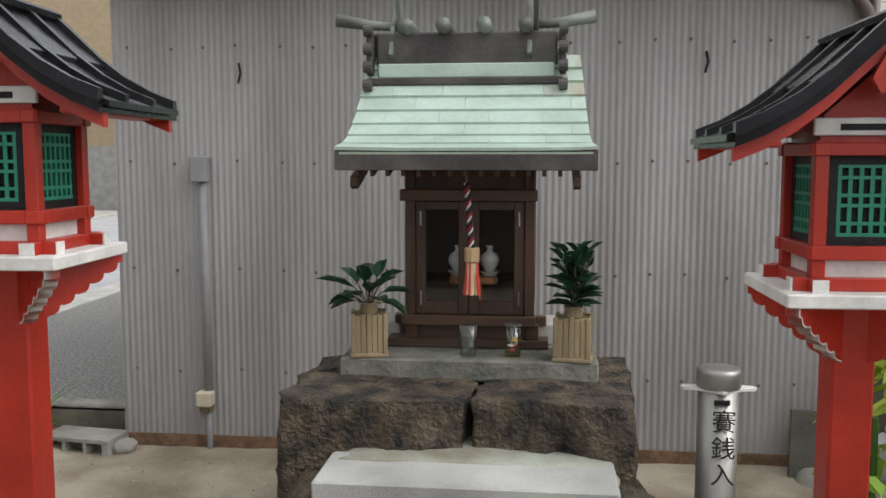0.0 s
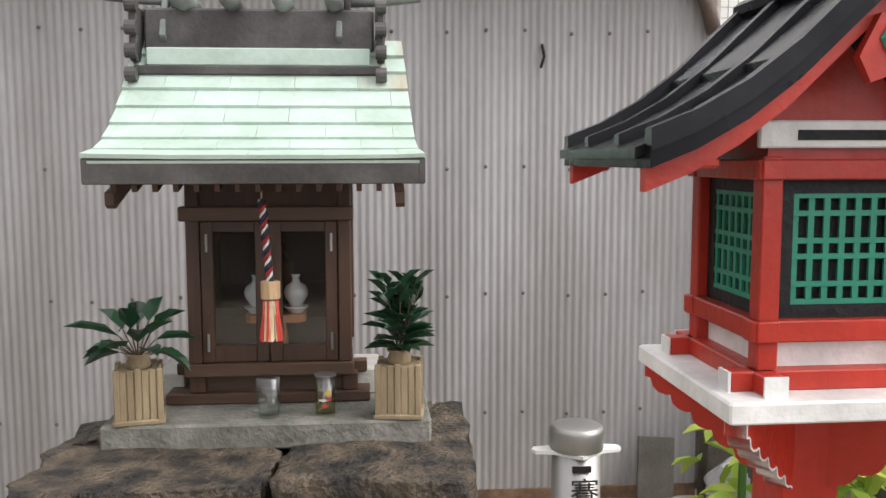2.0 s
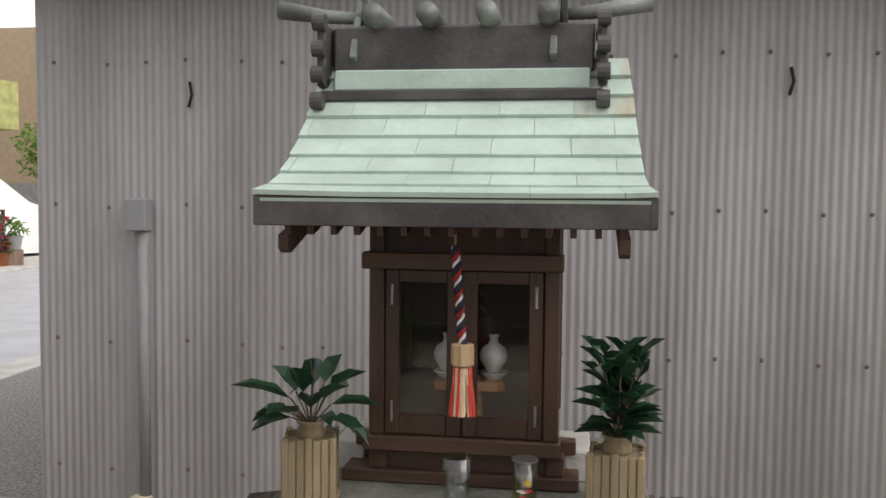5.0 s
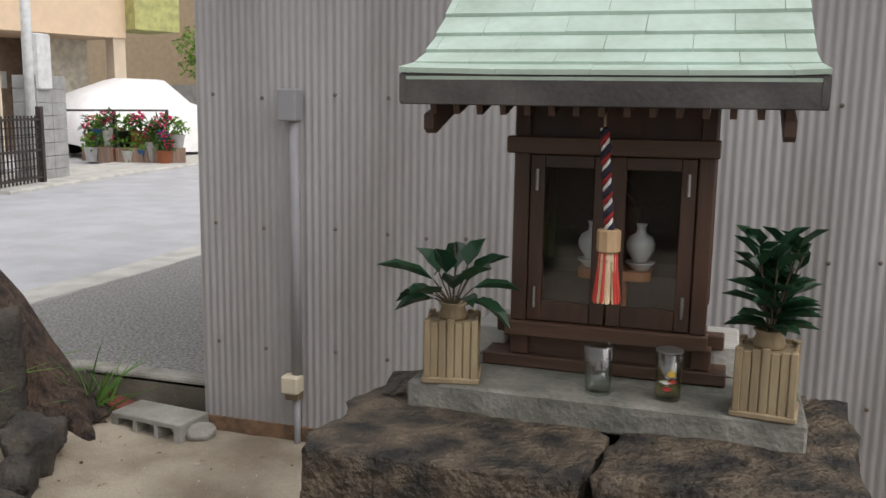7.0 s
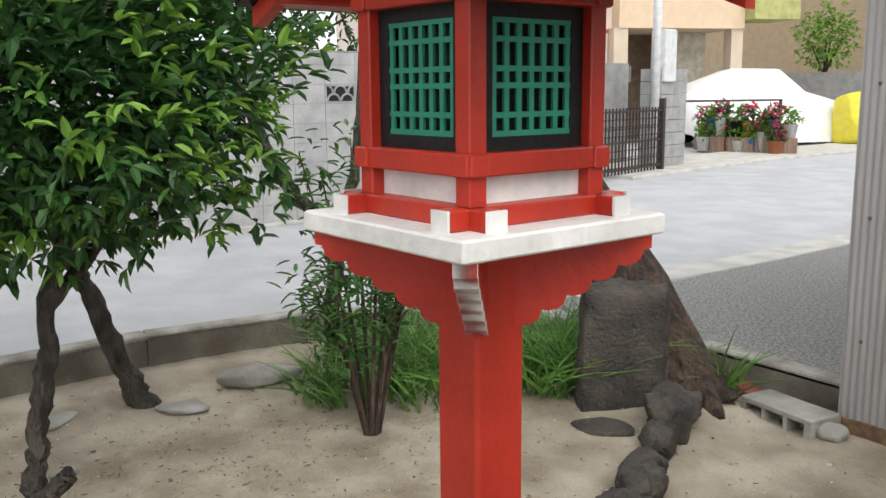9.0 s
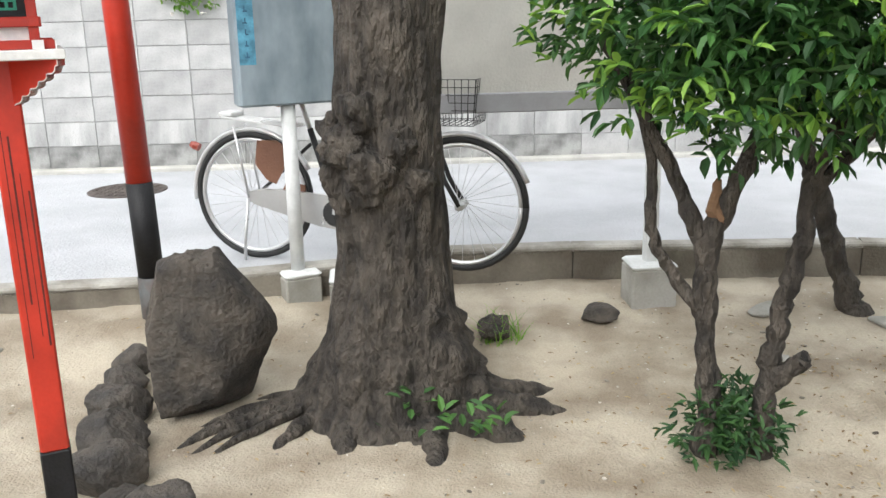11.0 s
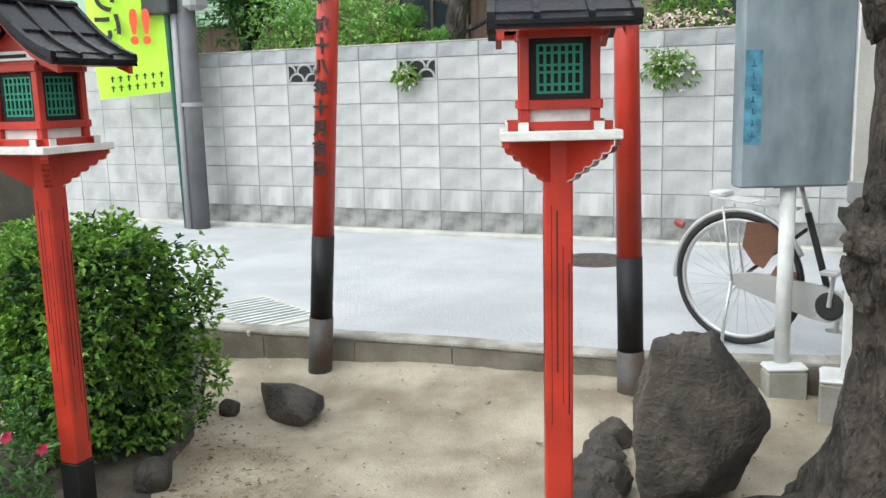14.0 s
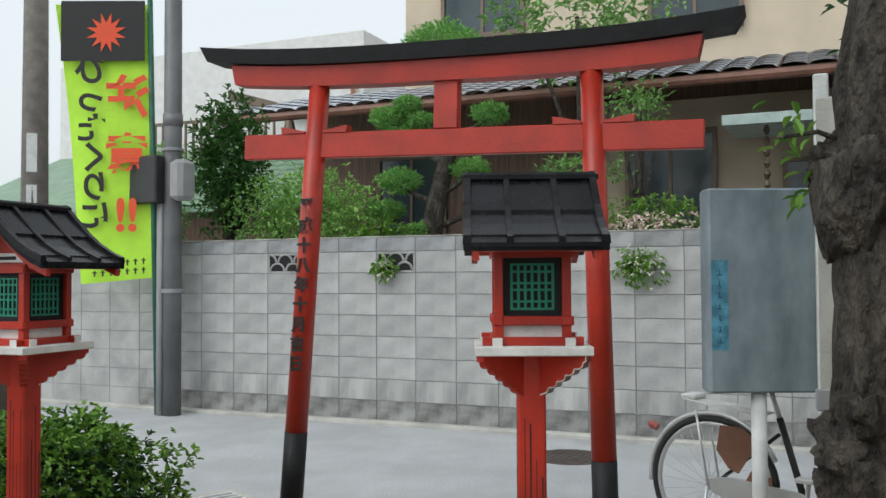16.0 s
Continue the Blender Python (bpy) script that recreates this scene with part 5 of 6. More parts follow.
for path, rad in (([(0, 0, -0.05), (0.05, -0.02, 0.3), (0.08, 0.0, 0.62), (0.08, 0.02, 0.85)], [0.055, 0.046, 0.042, 0.045]), ([(0.08, 0.02, 0.83), (0.1, -0.16, 0.92), (0.12, -0.35, 1.15), (0.1, -0.5, 1.5), (0.1, -0.7, 1.9)], [0.042, 0.036, 0.034, 0.028, 0.015]), ([(0.08, 0.02, 0.83), (0.06, 0.12, 1.05), (0.06, 0.18, 1.4), (0.02, 0.25, 2.0), (0.0, 0.3, 2.6)], [0.036, 0.03, 0.028, 0.024, 0.015])):
    part("stem", B().tube(*twisty(path, rad, 6, 0.16, len(path)), 10, wob=0.1, seed=len(path)), BARK, t3, smooth=True)
part("crown", foliage((0.0, 0.25, 2.5), (0.8, 0.9, 0.6), 1100, 0.09, 0.035, 24, 0.3), DEEP, t3)
t4 = thing("thin_shrub", (-3.16, 3.34, 0.03), label="thin many-stemmed shrub with sparse narrow leaves", category="shrub")
rnd = random.Random(77)
lf = B()
for k in range(11):
    a = k * 0.57
    top = Vector((0.32 * math.cos(a) * rnd.uniform(0.5, 1.1), 0.42 * math.sin(a) * rnd.uniform(0.5, 1.1), rnd.uniform(0.7, 1.35)))
    part("stem", B().tube([(0.03 * math.cos(a), 0.03 * math.sin(a), -0.03), top * 0.45 + Vector((0, 0, 0.05)), top], [0.011, 0.008, 0.003], 6), BARK2, t4)
    for i in range(125):
        f = 0.3 + 0.7 * rnd.random()
        p = (top * 0.45 + Vector((0, 0, 0.05))).lerp(top, (f - 0.3) / 0.7) + Vector((rnd.gauss(0, 0.06), rnd.gauss(0, 0.06), rnd.gauss(0, 0.05)))
        lf.leaf(p, (rnd.gauss(0, 1), rnd.gauss(0, 1), rnd.gauss(0.1, 0.5)), (0, 0, 1), 0.07 * rnd.uniform(0.7, 1.2), 0.02)
part("leaves", lf, LEAFM, t4)

# ---- great trunk with burl and roots ----
big = thing("old_tree", (-3.1, 0.57, 0.0), label="stout old grey tree with a warty burl and spreading roots", category="tree")
part("trunk", gnarled([(0, 0, -0.1), (0.0, 0.0, 0.06), (0, 0, 0.28), (-0.01, 0, 0.6), (-0.01, 0, 1.1), (-0.01, 0.02, 1.6), (-0.01, 0.05, 2.15), (0.0, 0.12, 2.8), (0.0, 0.3, 3.8)], [0.5, 0.36, 0.25, 0.2, 0.19, 0.19, 0.21, 0.17, 0.12], n=96, seg=14, seed=2, groove=0.12), BARK, big, smooth=True)
for k, (a, w, h, z) in enumerate(((-1.15, 0.2, 0.26, 0.86), (-0.75, 0.22, 0.2, 0.98), (-0.2, 0.22, 0.24, 0.9), (-0.4, 0.17, 0.16, 1.1), (0.3, 0.16, 0.16, 1.0), (-1.5, 0.15, 0.17, 1.02), (0.75, 0.13, 0.13, 0.86), (-0.9, 0.12, 0.12, 0.78), (-0.55, 0.28, 0.4, 1.8), (-1.25, 0.17, 0.24, 1.9), (-1.25, 0.13, 0.16, 1.66))):
    part("burl", rock_mesh("burl", w, w, h, 61 + k, 0.55, 4), BARK, big, "warty swollen burl" if k == 0 else "", m=pose(0.165 * math.cos(a), 0.165 * math.sin(a), z - h / 2, 0, 0, 50 * k))
for k, (a, ln, r0, turn) in enumerate(((-1.0, 0.66, 0.032, 0.2), (-1.07, 0.72, 0.028, 0.24), (-1.14, 0.76, 0.03, 0.26), (-1.2, 0.72, 0.026, 0.24), (-1.27, 0.68, 0.032, 0.2), (-1.36, 0.6, 0.028, 0.14), (-1.5, 0.5, 0.034, 0.1), (-0.85, 0.5, 0.05, 0.16), (0.15, 0.36, 0.1, 0.1), (0.5, 0.5, 0.09, -0.1), (0.8, 0.52, 0.1, 0.1), (1.05, 0.52, 0.1, -0.1), (1.3, 0.54, 0.1, 0.1), (1.6, 0.5, 0.09, 0.1), (-0.4, 0.4, 0.1, 0.1), (2.3, 0.4, 0.09, 0.1), (-2.3, 0.4, 0.09, 0.1), (3.2, 0.4, 0.09, 0.1))):
    c, s = math.cos(a), math.sin(a)
    path = [(0.12 * c, 0.12 * s, 0.36), (0.25 * c, 0.25 * s, 0.13), (ln * 0.62 * c, ln * 0.62 * s, 0.025), (ln * c - turn * 0.4 * s, ln * s + turn * 0.4 * c, 0.0), (ln * 1.25 * c - turn * s, ln * 1.25 * s + turn * c, -0.04)]
    part("root", B().tube(*twisty(path, [r0 * 1.1, r0 * 0.95, r0 * 0.7, r0 * 0.5, r0 * 0.2], 6, 0.12, k), 12, wob=0.1, seed=k), BARK, big, smooth=True)
part("twig", B().tube([(0.0, -0.05, 1.95), (0.1, -0.2, 2.02), (0.16, -0.32, 2.0)], [0.014, 0.009, 0.005], 6), BARK, big)
lf = B()
rnd = random.Random(3)
for cx, cy, cz in ((0.1, -0.26, 2.05), (0.1, -0.24, 1.84)):
    for _ in range(13):
        p = Vector((cx + rnd.gauss(0, 0.03), cy + rnd.gauss(0, 0.035), cz + rnd.gauss(0, 0.05)))
        lf.leaf(p, (rnd.gauss(0, 0.6), rnd.gauss(-0.4, 0.6), rnd.gauss(-0.5, 0.5)), (0, 0, 1), 0.065, 0.028)
part("leaves", lf, LIME, big)
part("crown", foliage((0.2, 0.4, 4.6), (1.3, 1.3, 0.8), 1500, 0.11, 0.05, 27, 0.3), DEEP, big)
lf = B()
for cx, cy in ((0.42, 0.28), (0.36, 0.1), (0.46, 0.4)):
    for _ in range(14):
        lf.leaf((cx + rnd.gauss(0, 0.04), cy + rnd.gauss(0, 0.05), 0.05 + rnd.random() * 0.13), (rnd.gauss(0, 1), rnd.gauss(0, 1), 0.4), (0, 0, 1), 0.06, 0.026)
part("seedling_leaves", lf, LEAFM, big)
def tapered(me, height):
    """A standing rock: steep on one side, peaked off centre, shouldered and undercut on the other."""
    for v in me.vertices:
        f = max(0.0, min(1.0, v.co.z / height))
        right = 0.9 + 0.26 * math.exp(-((f - 0.62) / 0.17) ** 2) - 0.3 * max(0.0, f - 0.8) / 0.2
        left = 1.0 - 0.3 * max(0.0, f - 0.6) / 0.4
        v.co.x *= right if v.co.x > 0 else left
        v.co.y *= 1.0 - 0.35 * f * f
        v.co.x -= 0.02 * f
    return me


solid("upright_rock", tapered(rock_mesh("upright", 0.47, 0.34, 0.71, 88, 0.1, 6, 0.6), 0.7), STONE, "tall rounded dark rock standing beside the torii path", "rock", m=pose(-2.98, -0.1, -0.08, 0, 0, 107))
solid("flat_rock", rock_mesh("flatrock", 0.46, 0.26, 0.18, 83, 0.14, 4, 0.4), STONE, "low dark rock lying at the torii foot", "rock", m=pose(-2.86, -1.97, -0.02, 0, 0, 62))
solid("stone", rock_mesh("stone", 0.12, 0.1, 0.11, 84, 0.2, 3), STONE, "small dark stone beside the low rock", "stone", m=pose(-2.68, -2.2, 0.0))

# ---- hedge ----
hedge = thing("box_hedge", (-2.08, -2.34, 0.1), label="dense clipped box hedge with bright green new growth", category="hedge")
part("crown", foliage((0, 0, 0.42), (0.37, 0.37, 0.41), 12000, 0.034, 0.019, 41, 0.55, 0, 0.8, 0.75), DEEP, hedge)
part("new_growth", foliage((0, 0, 0.45), (0.385, 0.385, 0.42), 15000, 0.03, 0.019, 42, 0.86, 0, 0.8, 0.75), LIME, hedge, "bright green new leaves")
for k in range(6):
    a = k * 1.05
    part("stem", B().tube([(0.08 * math.cos(a), 0.08 * math.sin(a), -0.08), (0.2 * math.cos(a), 0.2 * math.sin(a), 0.5)], 0.012, 6), BARK, hedge)
solid("hedge_bed", rock_mesh("bed", 1.5, 1.05, 0.2, 71, 0.12, 5, 0.3), mat("dark damp soil", (0.1, 0.082, 0.062), 0.95, var=0.4, scale=9, fine=60, bump=0.9, tint=(0.05, 0.042, 0.033)), "low bank of dark soil under the hedge", "soil", m=pose(-1.82, -2.28, -0.05, 0, 0, 15), kind="structure")
az = thing("azalea_bush", (-1.35, -2.05, 0.02), label="loose azalea bush with a few pink flowers", category="bush")
part("crown", foliage((0, 0, 0.3), (0.36, 0.36, 0.34), 2600, 0.03, 0.014, 44, 0.5), LEAFM, az)
part("stem", B().tube([(0, 0, -0.05), (0.02, 0, 0.3)], 0.02, 6), BARK, az)
bb = B()
for p in ((0.0, 0.3, 0.45), (-0.1, 0.32, 0.38), (0.1, 0.3, 0.3)):
    for k in range(5):
        bb.leaf(p, (math.cos(k * 1.26) * 0.6, 0.5, math.sin(k * 1.26) * 0.6), (0, 1, 0), 0.028, 0.02)
part("flowers", bb, leaf_mat("pink petal", (0.6, 0.03, 0.12), (0.75, 0.08, 0.2)), az, "pink flowers")
for x, y, s in ((-1.95, -1.84, 0.22), (-1.72, -1.66, 0.2)):
    solid("edging_stone", rock_mesh("edging", s, s * 0.8, s * 0.8, int(abs(x) * 40), 0.18, 3, 0.4), STONE, "rounded dark edging stone under the hedge", "stone", "edging stones", m=pose(x, y, -0.02, 0, 0, x * 60))
solid("hedge_post", B().box(-0.05, 0.05, -0.04, 0.04, 0, 0.42, c=0.012), CONC, "short weathered stone post behind the hedge", "post", m=pose(-2.66, -2.42, -0.02, 0, 0, 20))

# ---- notice boards ----
BLUEG = mat("blue-grey weathered sheet metal", (0.25, 0.3, 0.33), 0.5, 0.1, var=0.2, scale=7, fine=30, bump=0.05, tint=(0.16, 0.2, 0.225), stretch=(1, 1, 0.5))
WPOST = mat("white painted post", (0.66, 0.67, 0.66), 0.45, var=0.14, scale=10)
nb = thing("notice_box", (-4.01, -0.035, 0.0), 122, "blue-grey metal notice box on a white post in a concrete block", "sign")
part("case", B().box(-0.235, 0.245, -0.02, 0.11, 1.03, 1.94, c=0.01), BLUEG, nb)
part("case_edge", B().box(0.238, 0.256, -0.015, 0.105, 1.05, 1.92, c=0.004), WPOST, nb, "pale metal side edge")
part("sticker", B().box(-0.225, -0.15, -0.0215, -0.0195, 1.22, 1.62), mat("faded blue sticker", (0.1, 0.3, 0.42), 0.6, var=0.4, scale=20), nb, "faded blue strip sticker")
STICKINK = mat("faded dark blue lettering", (0.03, 0.1, 0.17), 0.6, var=0.3, bump=0.0)
for k in range(7):
    part("sticker_mark", B().box(-0.2 + 0.005 * (k % 3), -0.176 - 0.004 * (k % 2), -0.0228, -0.0214, 1.25 + k * 0.05, 1.256 + k * 0.05).box(-0.191, -0.186, -0.0228, -0.0214, 1.256 + k * 0.05, 1.276 + k * 0.05), STICKINK, nb)
part("post", B().tube([(0.0, 0.04, 0.2), (0.0, 0.04, 1.03)], 0.034, 18), WPOST, nb, smooth=True)
part("base", B().box(-0.09, 0.09, -0.05, 0.13, -0.04, 0.2, c=0.008), CONC, nb, "concrete base block")
part("base_cap", B().box(-0.092, 0.092, -0.052, 0.132, 0.2, 0.226, c=0.01), WPOST, nb, "white-painted base top")
lb = thing("notice_board", (-4.06, 0.95, 0.0), 101, "large pale grey notice board on two white posts", "sign")
part("board", B().box(-0.75, 0.78, -0.03, 0.03, 1.0, 2.3, c=0.008), mat("pale grey board", (0.5, 0.49, 0.45), 0.6, var=0.1), lb)
part("board_rail", B().box(-0.76, 0.79, -0.04, 0.04, 0.985, 1.075, c=0.006), GREYP, lb)
for x in (-0.72, 0.72):
    part("post", B().box(x - 0.03, x + 0.03, -0.03, 0.03, 0.2, 2.4, c=0.006), WPOST, lb)
    part("base", B().box(x - 0.11, x + 0.11, -0.1, 0.1, -0.05, 0.22, c=0.008), CONC, lb, "concrete base block")
    part("base_cap", B().box(x - 0.112, x + 0.112, -0.102, 0.102, 0.22, 0.245, c=0.01), WPOST, lb, "white-painted base top")

# ---- bicycle ----
SILVER = mat("silver paint and alloy", (0.6, 0.6, 0.6), 0.32, 0.55, var=0.08, bump=0.0)
RUBBER = mat("black rubber", (0.018, 0.018, 0.018), 0.7, var=0.3)
BROWN = mat("brown vinyl", (0.16, 0.075, 0.045), 0.45, var=0.2)
bike = thing("bicycle", (-4.3, -0.33, ROAD_Z), 79, "silver and white city bicycle with brown saddle, rack and front basket", "bicycle")
RW = 0.33


def ring(cx, rad, tube_r, n=40, a0=0.0, a1=360.0, y=0.0):
    pts = [(cx + rad * math.cos(radians(a0 + (a1 - a0) * k / n)), y, RW + rad * math.sin(radians(a0 + (a1 - a0) * k / n))) for k in range(n + 1)]
    return B().tube(pts, tube_r, 8)


for cx in (0.0, 1.1):
    w = part("wheel", ring(cx, 0.29, 0.012), SILVER, bike, smooth=True)
    part("tyre", ring(cx, 0.314, 0.0165), RUBBER, w, smooth=True)
    sp = B()
    for k in range(28):
        a = 2 * math.pi * k / 28
        sp.tube([(cx + 0.02 * math.cos(a + 1.2), 0.02 * (-1) ** k, RW + 0.02 * math.sin(a + 1.2)), (cx + 0.285 * math.cos(a), 0, RW + 0.285 * math.sin(a))], 0.0014, 4)
    tagged(part("spokes", sp, SILVER, w), kind="stuff")
    part("hub", B().tube([(cx, -0.05, RW), (cx, 0.05, RW)], 0.022, 14), SILVER, w, smooth=True)
part("fender", ring(0.0, 0.34, 0.014, 30, 25, 185), SILVER, bike, smooth=True)
part("fender", ring(1.1, 0.34, 0.014, 24, 20, 150), SILVER, bike, smooth=True)
for name, pts, r, m in (("chain_stay", [(0, 0.03, RW), (0.45, 0.03, 0.28)], 0.01, RUBBER), ("seat_stay", [(0, 0.03, RW), (0.32, 0.02, 0.6)], 0.009, RUBBER), ("seat_tube", [(0.45, 0, 0.28), (0.33, 0, 0.68)], 0.016, RUBBER), ("seat_post", [(0.33, 0, 0.68), (0.28, 0, 0.84)], 0.012, SILVER), ("down_tube", [(0.45, 0, 0.29), (0.7, 0, 0.42), (0.93, 0, 0.74)], 0.018, SILVER), ("head_tube", [(0.9, 0, 0.86), (0.95, 0, 0.68)], 0.02, SILVER), ("fork", [(0.95, -0.03, 0.68), (1.03, -0.04, 0.45), (1.1, -0.045, RW)], 0.012, RUBBER), ("fork", [(0.95, 0.03, 0.68), (1.03, 0.04, 0.45), (1.1, 0.045, RW)], 0.012, RUBBER), ("stem", [(0.9, 0, 0.86), (0.87, 0, 0.98)], 0.012, SILVER), ("handlebar", [(0.72, -0.28, 1.0), (0.85, -0.2, 1.03), (0.88, 0, 1.0), (0.85, 0.2, 1.03), (0.72, 0.28, 1.0)], 0.011, SILVER), ("kickstand", [(0.0, -0.07, RW), (-0.03, -0.08, 0.1), (-0.03, -0.09, 0.01)], 0.009, SILVER), ("rack_strut", [(0.0, -0.06, RW), (-0.06, -0.06, 0.69)], 0.006, SILVER), ("rack_strut", [(0.0, 0.06, RW), (-0.06, 0.06, 0.69)], 0.006, SILVER)):
    part(name, B().tube(pts, r, 10), m, bike, smooth=True)
rk = B()
for y in (-0.06, -0.02, 0.02, 0.06):
    rk.tube([(-0.12, y, 0.735), (0.28, y, 0.69)], 0.006, 6)
for x, z in ((-0.12, 0.735), (0.08, 0.712), (0.27, 0.692)):
    rk.tube([(x, -0.065, z), (x, 0.065, z)], 0.006, 6)
rk.box(-0.14, -0.06, -0.06, 0.06, 0.735, 0.76, c=0.006)
part("rear_rack", rk, WPOST, bike, "white rear rack")
part("saddle", B().prism([(0.14, 0.86), (0.13, 0.82), (0.2, 0.79), (0.4, 0.83), (0.42, 0.86), (0.36, 0.87), (0.22, 0.88)], -0.075, 0.075, "y"), BROWN, bike, "brown vinyl saddle")
part("skirt_guard", B().prism([(0.05, 0.62), (0.03, 0.5), (0.09, 0.42), (0.14, 0.4), (0.24, 0.56), (0.16, 0.62)], -0.03, -0.024, "y"), BROWN, bike, "brown skirt guard")
part("mudflap", B().prism([(0.17, 0.36), (0.3, 0.33), (0.3, 0.4), (0.2, 0.42)], -0.03, -0.024, "y"), BROWN, bike)
part("chain_case", B().prism([(-0.02, 0.36), (0.1, 0.38), (0.42, 0.36), (0.53, 0.33), (0.55, 0.27), (0.52, 0.21), (0.46, 0.19), (0.38, 0.2), (0.02, 0.3)], -0.06, -0.035, "y"), SILVER, bike)
part("chain_disc", B().lathe([(0.065, 0), (0.065, 0.006), (0.05, 0.01)], 24, m=pose(0.47, -0.061, 0.27, 90)), RUBBER, bike)
part("crank", B().tube([(0.47, -0.075, 0.27), (0.49, -0.08, 0.43)], 0.011, 8), SILVER, bike)
part("crank", B().tube([(0.47, 0.075, 0.27), (0.45, 0.08, 0.12)], 0.011, 8), SILVER, bike)
part("pedal", B().box(0.45, 0.53, -0.15, -0.08, 0.425, 0.445, c=0.004), SILVER, bike)
part("pedal", B().box(0.4, 0.48, 0.08, 0.16, 0.11, 0.13, c=0.004), SILVER, bike)
part("reflector", B().lathe([(0.02, 0), (0.022, 0.03), (0.015, 0.05)], 10, m=pose(-0.3, 0, 0.57, 0, -70, 0)), mat("red-brown reflector", (0.3, 0.06, 0.04), 0.3), bike)
bk = B()
for k in range(7):
    z = 0.72 + k * 0.035
    g = 0.11 + 0.004 * k
    for (x0, y0), (x1, y1) in (((-g, -g), (g, -g)), ((g, -g), (g, g)), ((g, g), (-g, g)), ((-g, g), (-g, -g))):
        bk.tube([(1.08 + x0, y0, z), (1.08 + x1, y1, z)], 0.0022, 4)
for k in range(9):
    x = -0.11 + k * 0.0275
    for y in (-1, 1):
        bk.tube([(1.08 + x, y * 0.11, 0.72), (1.08 + x * 1.2, y * 0.134, 0.93)], 0.0022, 4)
        bk.tube([(1.08 + y * 0.11, x, 0.72), (1.08 + y * 0.134, x * 1.2, 0.93)], 0.0022, 4)
    bk.tube([(1.08 + x, -0.11, 0.72), (1.08 + x, 0.11, 0.72)], 0.0022, 4)
part("basket", bk, RUBBER, bike, "dark wire front basket")

# ---- street furniture ----
IRON = mat("rusty cast iron", (0.12, 0.1, 0.09), 0.7, 0.4, var=0.35, scale=20)
mh = thing("manhole_cover", (-6.05, -1.85, ROAD_Z), label="round rusty cast iron manhole cover in the road", category="manhole")
part("cover", B().lathe([(0.28, -0.01), (0.28, 0.006), (0.27, 0.009)], 36), IRON, mh)
bb = B()
for k in range(9):
    for j in range(9):
        x, y = -0.22 + k * 0.055, -0.22 + j * 0.055
        if x * x + y * y < 0.055:
            bb.box(x - 0.017, x + 0.017, y - 0.017, y + 0.017, 0.008, 0.013)
tagged(part("tread", bb, IRON, mh), kind="stuff")
gr = thing("drain_grate", (-3.66, -2.98, ROAD_Z), 72, "steel drain grating set in a pale concrete frame", "grate")
part("frame", B().box(-0.4, 0.4, -0.26, -0.21, -0.02, 0.012, c=0.004).box(-0.4, 0.4, 0.21, 0.26, -0.02, 0.012, c=0.004).box(-0.4, -0.34, -0.21, 0.21, -0.02, 0.012).box(0.34, 0.4, -0.21, 0.21, -0.02, 0.012), PALE, gr, "pale concrete frame")
part("pit", B().box(-0.34, 0.34, -0.21, 0.21, 0.001, 0.003), BLACK, gr)
for k in range(11):
    part("bar", B().box(-0.33 + k * 0.063, -0.304 + k * 0.063, -0.21, 0.21, 0.003, 0.013), WPOST, gr)
up = thing("utility_pole", (-6.0, -6.05, ROAD_Z), label="dark grey steel utility pole with conduits and a black box", category="pole")
POLEM = mat("dark grey pole paint", (0.17, 0.17, 0.175), 0.5, 0.2, var=0.25, scale=3)
part("pole", B().tube([(0, 0, -0.1), (0, 0, 2.0), (0, 0, 8)], [0.09, 0.088, 0.08], 24), POLEM, up, smooth=True)
part("collar", B().tube([(0, 0, 2.85), (0, 0, 2.97)], 0.097, 24), POLEM, up, smooth=True)
for dx, dy, h in ((0.06, -0.12, 2.2), (0.08, -0.075, 2.5)):
    part("conduit", B().tube([(dx, dy, -0.05), (dx, dy, h)], 0.027, 10), GREYP, up, smooth=True)
part("switch_box", B().box(-0.1, 0.2, -0.48, -0.02, 2.08, 2.55, c=0.015), mat("black steel box", (0.03, 0.03, 0.032), 0.4, var=0.2), up, "black steel box")
part("meter_case", B().box(-0.08, 0.14, 0.08, 0.26, 2.1, 2.5, c=0.04), GREYP, up, "grey rounded case")
part("strap", B().tube([(0, 0, 1.2), (0, 0, 1.24)], 0.108, 20), GREYP, up)
part("strap", B().tube([(0, 0, 2.6), (0, 0, 2.63)], 0.104, 20), GREYP, up)
ban = thing("warning_banner", (-5.95, -6.2, ROAD_Z), 122, "lime green warning banner with red and black lettering on a pole", "banner")
part("banner_pole", B().tube([(0.0, 0, 0), (-0.1, 0, 4.5)], 0.028, 10), mat("green pole", (0.03, 0.14, 0.09), 0.4), ban, smooth=True)
CLOTH = mat("lime green cloth", (0.5, 0.85, 0.06), 0.8, var=0.08, bump=0.05)
bb = B()
for r in range(15):
    z = 1.35 + r * 0.195
    for c in range(9):
        f = c / 8
        bb.v.append((-0.03 - 0.022 * z - f * (0.68 + 0.016 * r), 0.05 * math.sin(f * 5 + r * 0.35) * f, z - 0.06 * f * (1 - r / 14)))
bb.f = [(r * 9 + c, r * 9 + c + 1, r * 9 + c + 10, r * 9 + c + 9) for r in range(14) for c in range(8)]
clo = part("cloth", bb, CLOTH, ban, smooth=True)
REDI = mat("red lettering", (0.75, 0.09, 0.03), 0.7, var=0.05, bump=0)
BACK = Matrix.Diagonal((-1, 1, 1, 1))  # the cloth is seen from behind, so its writing runs mirrored
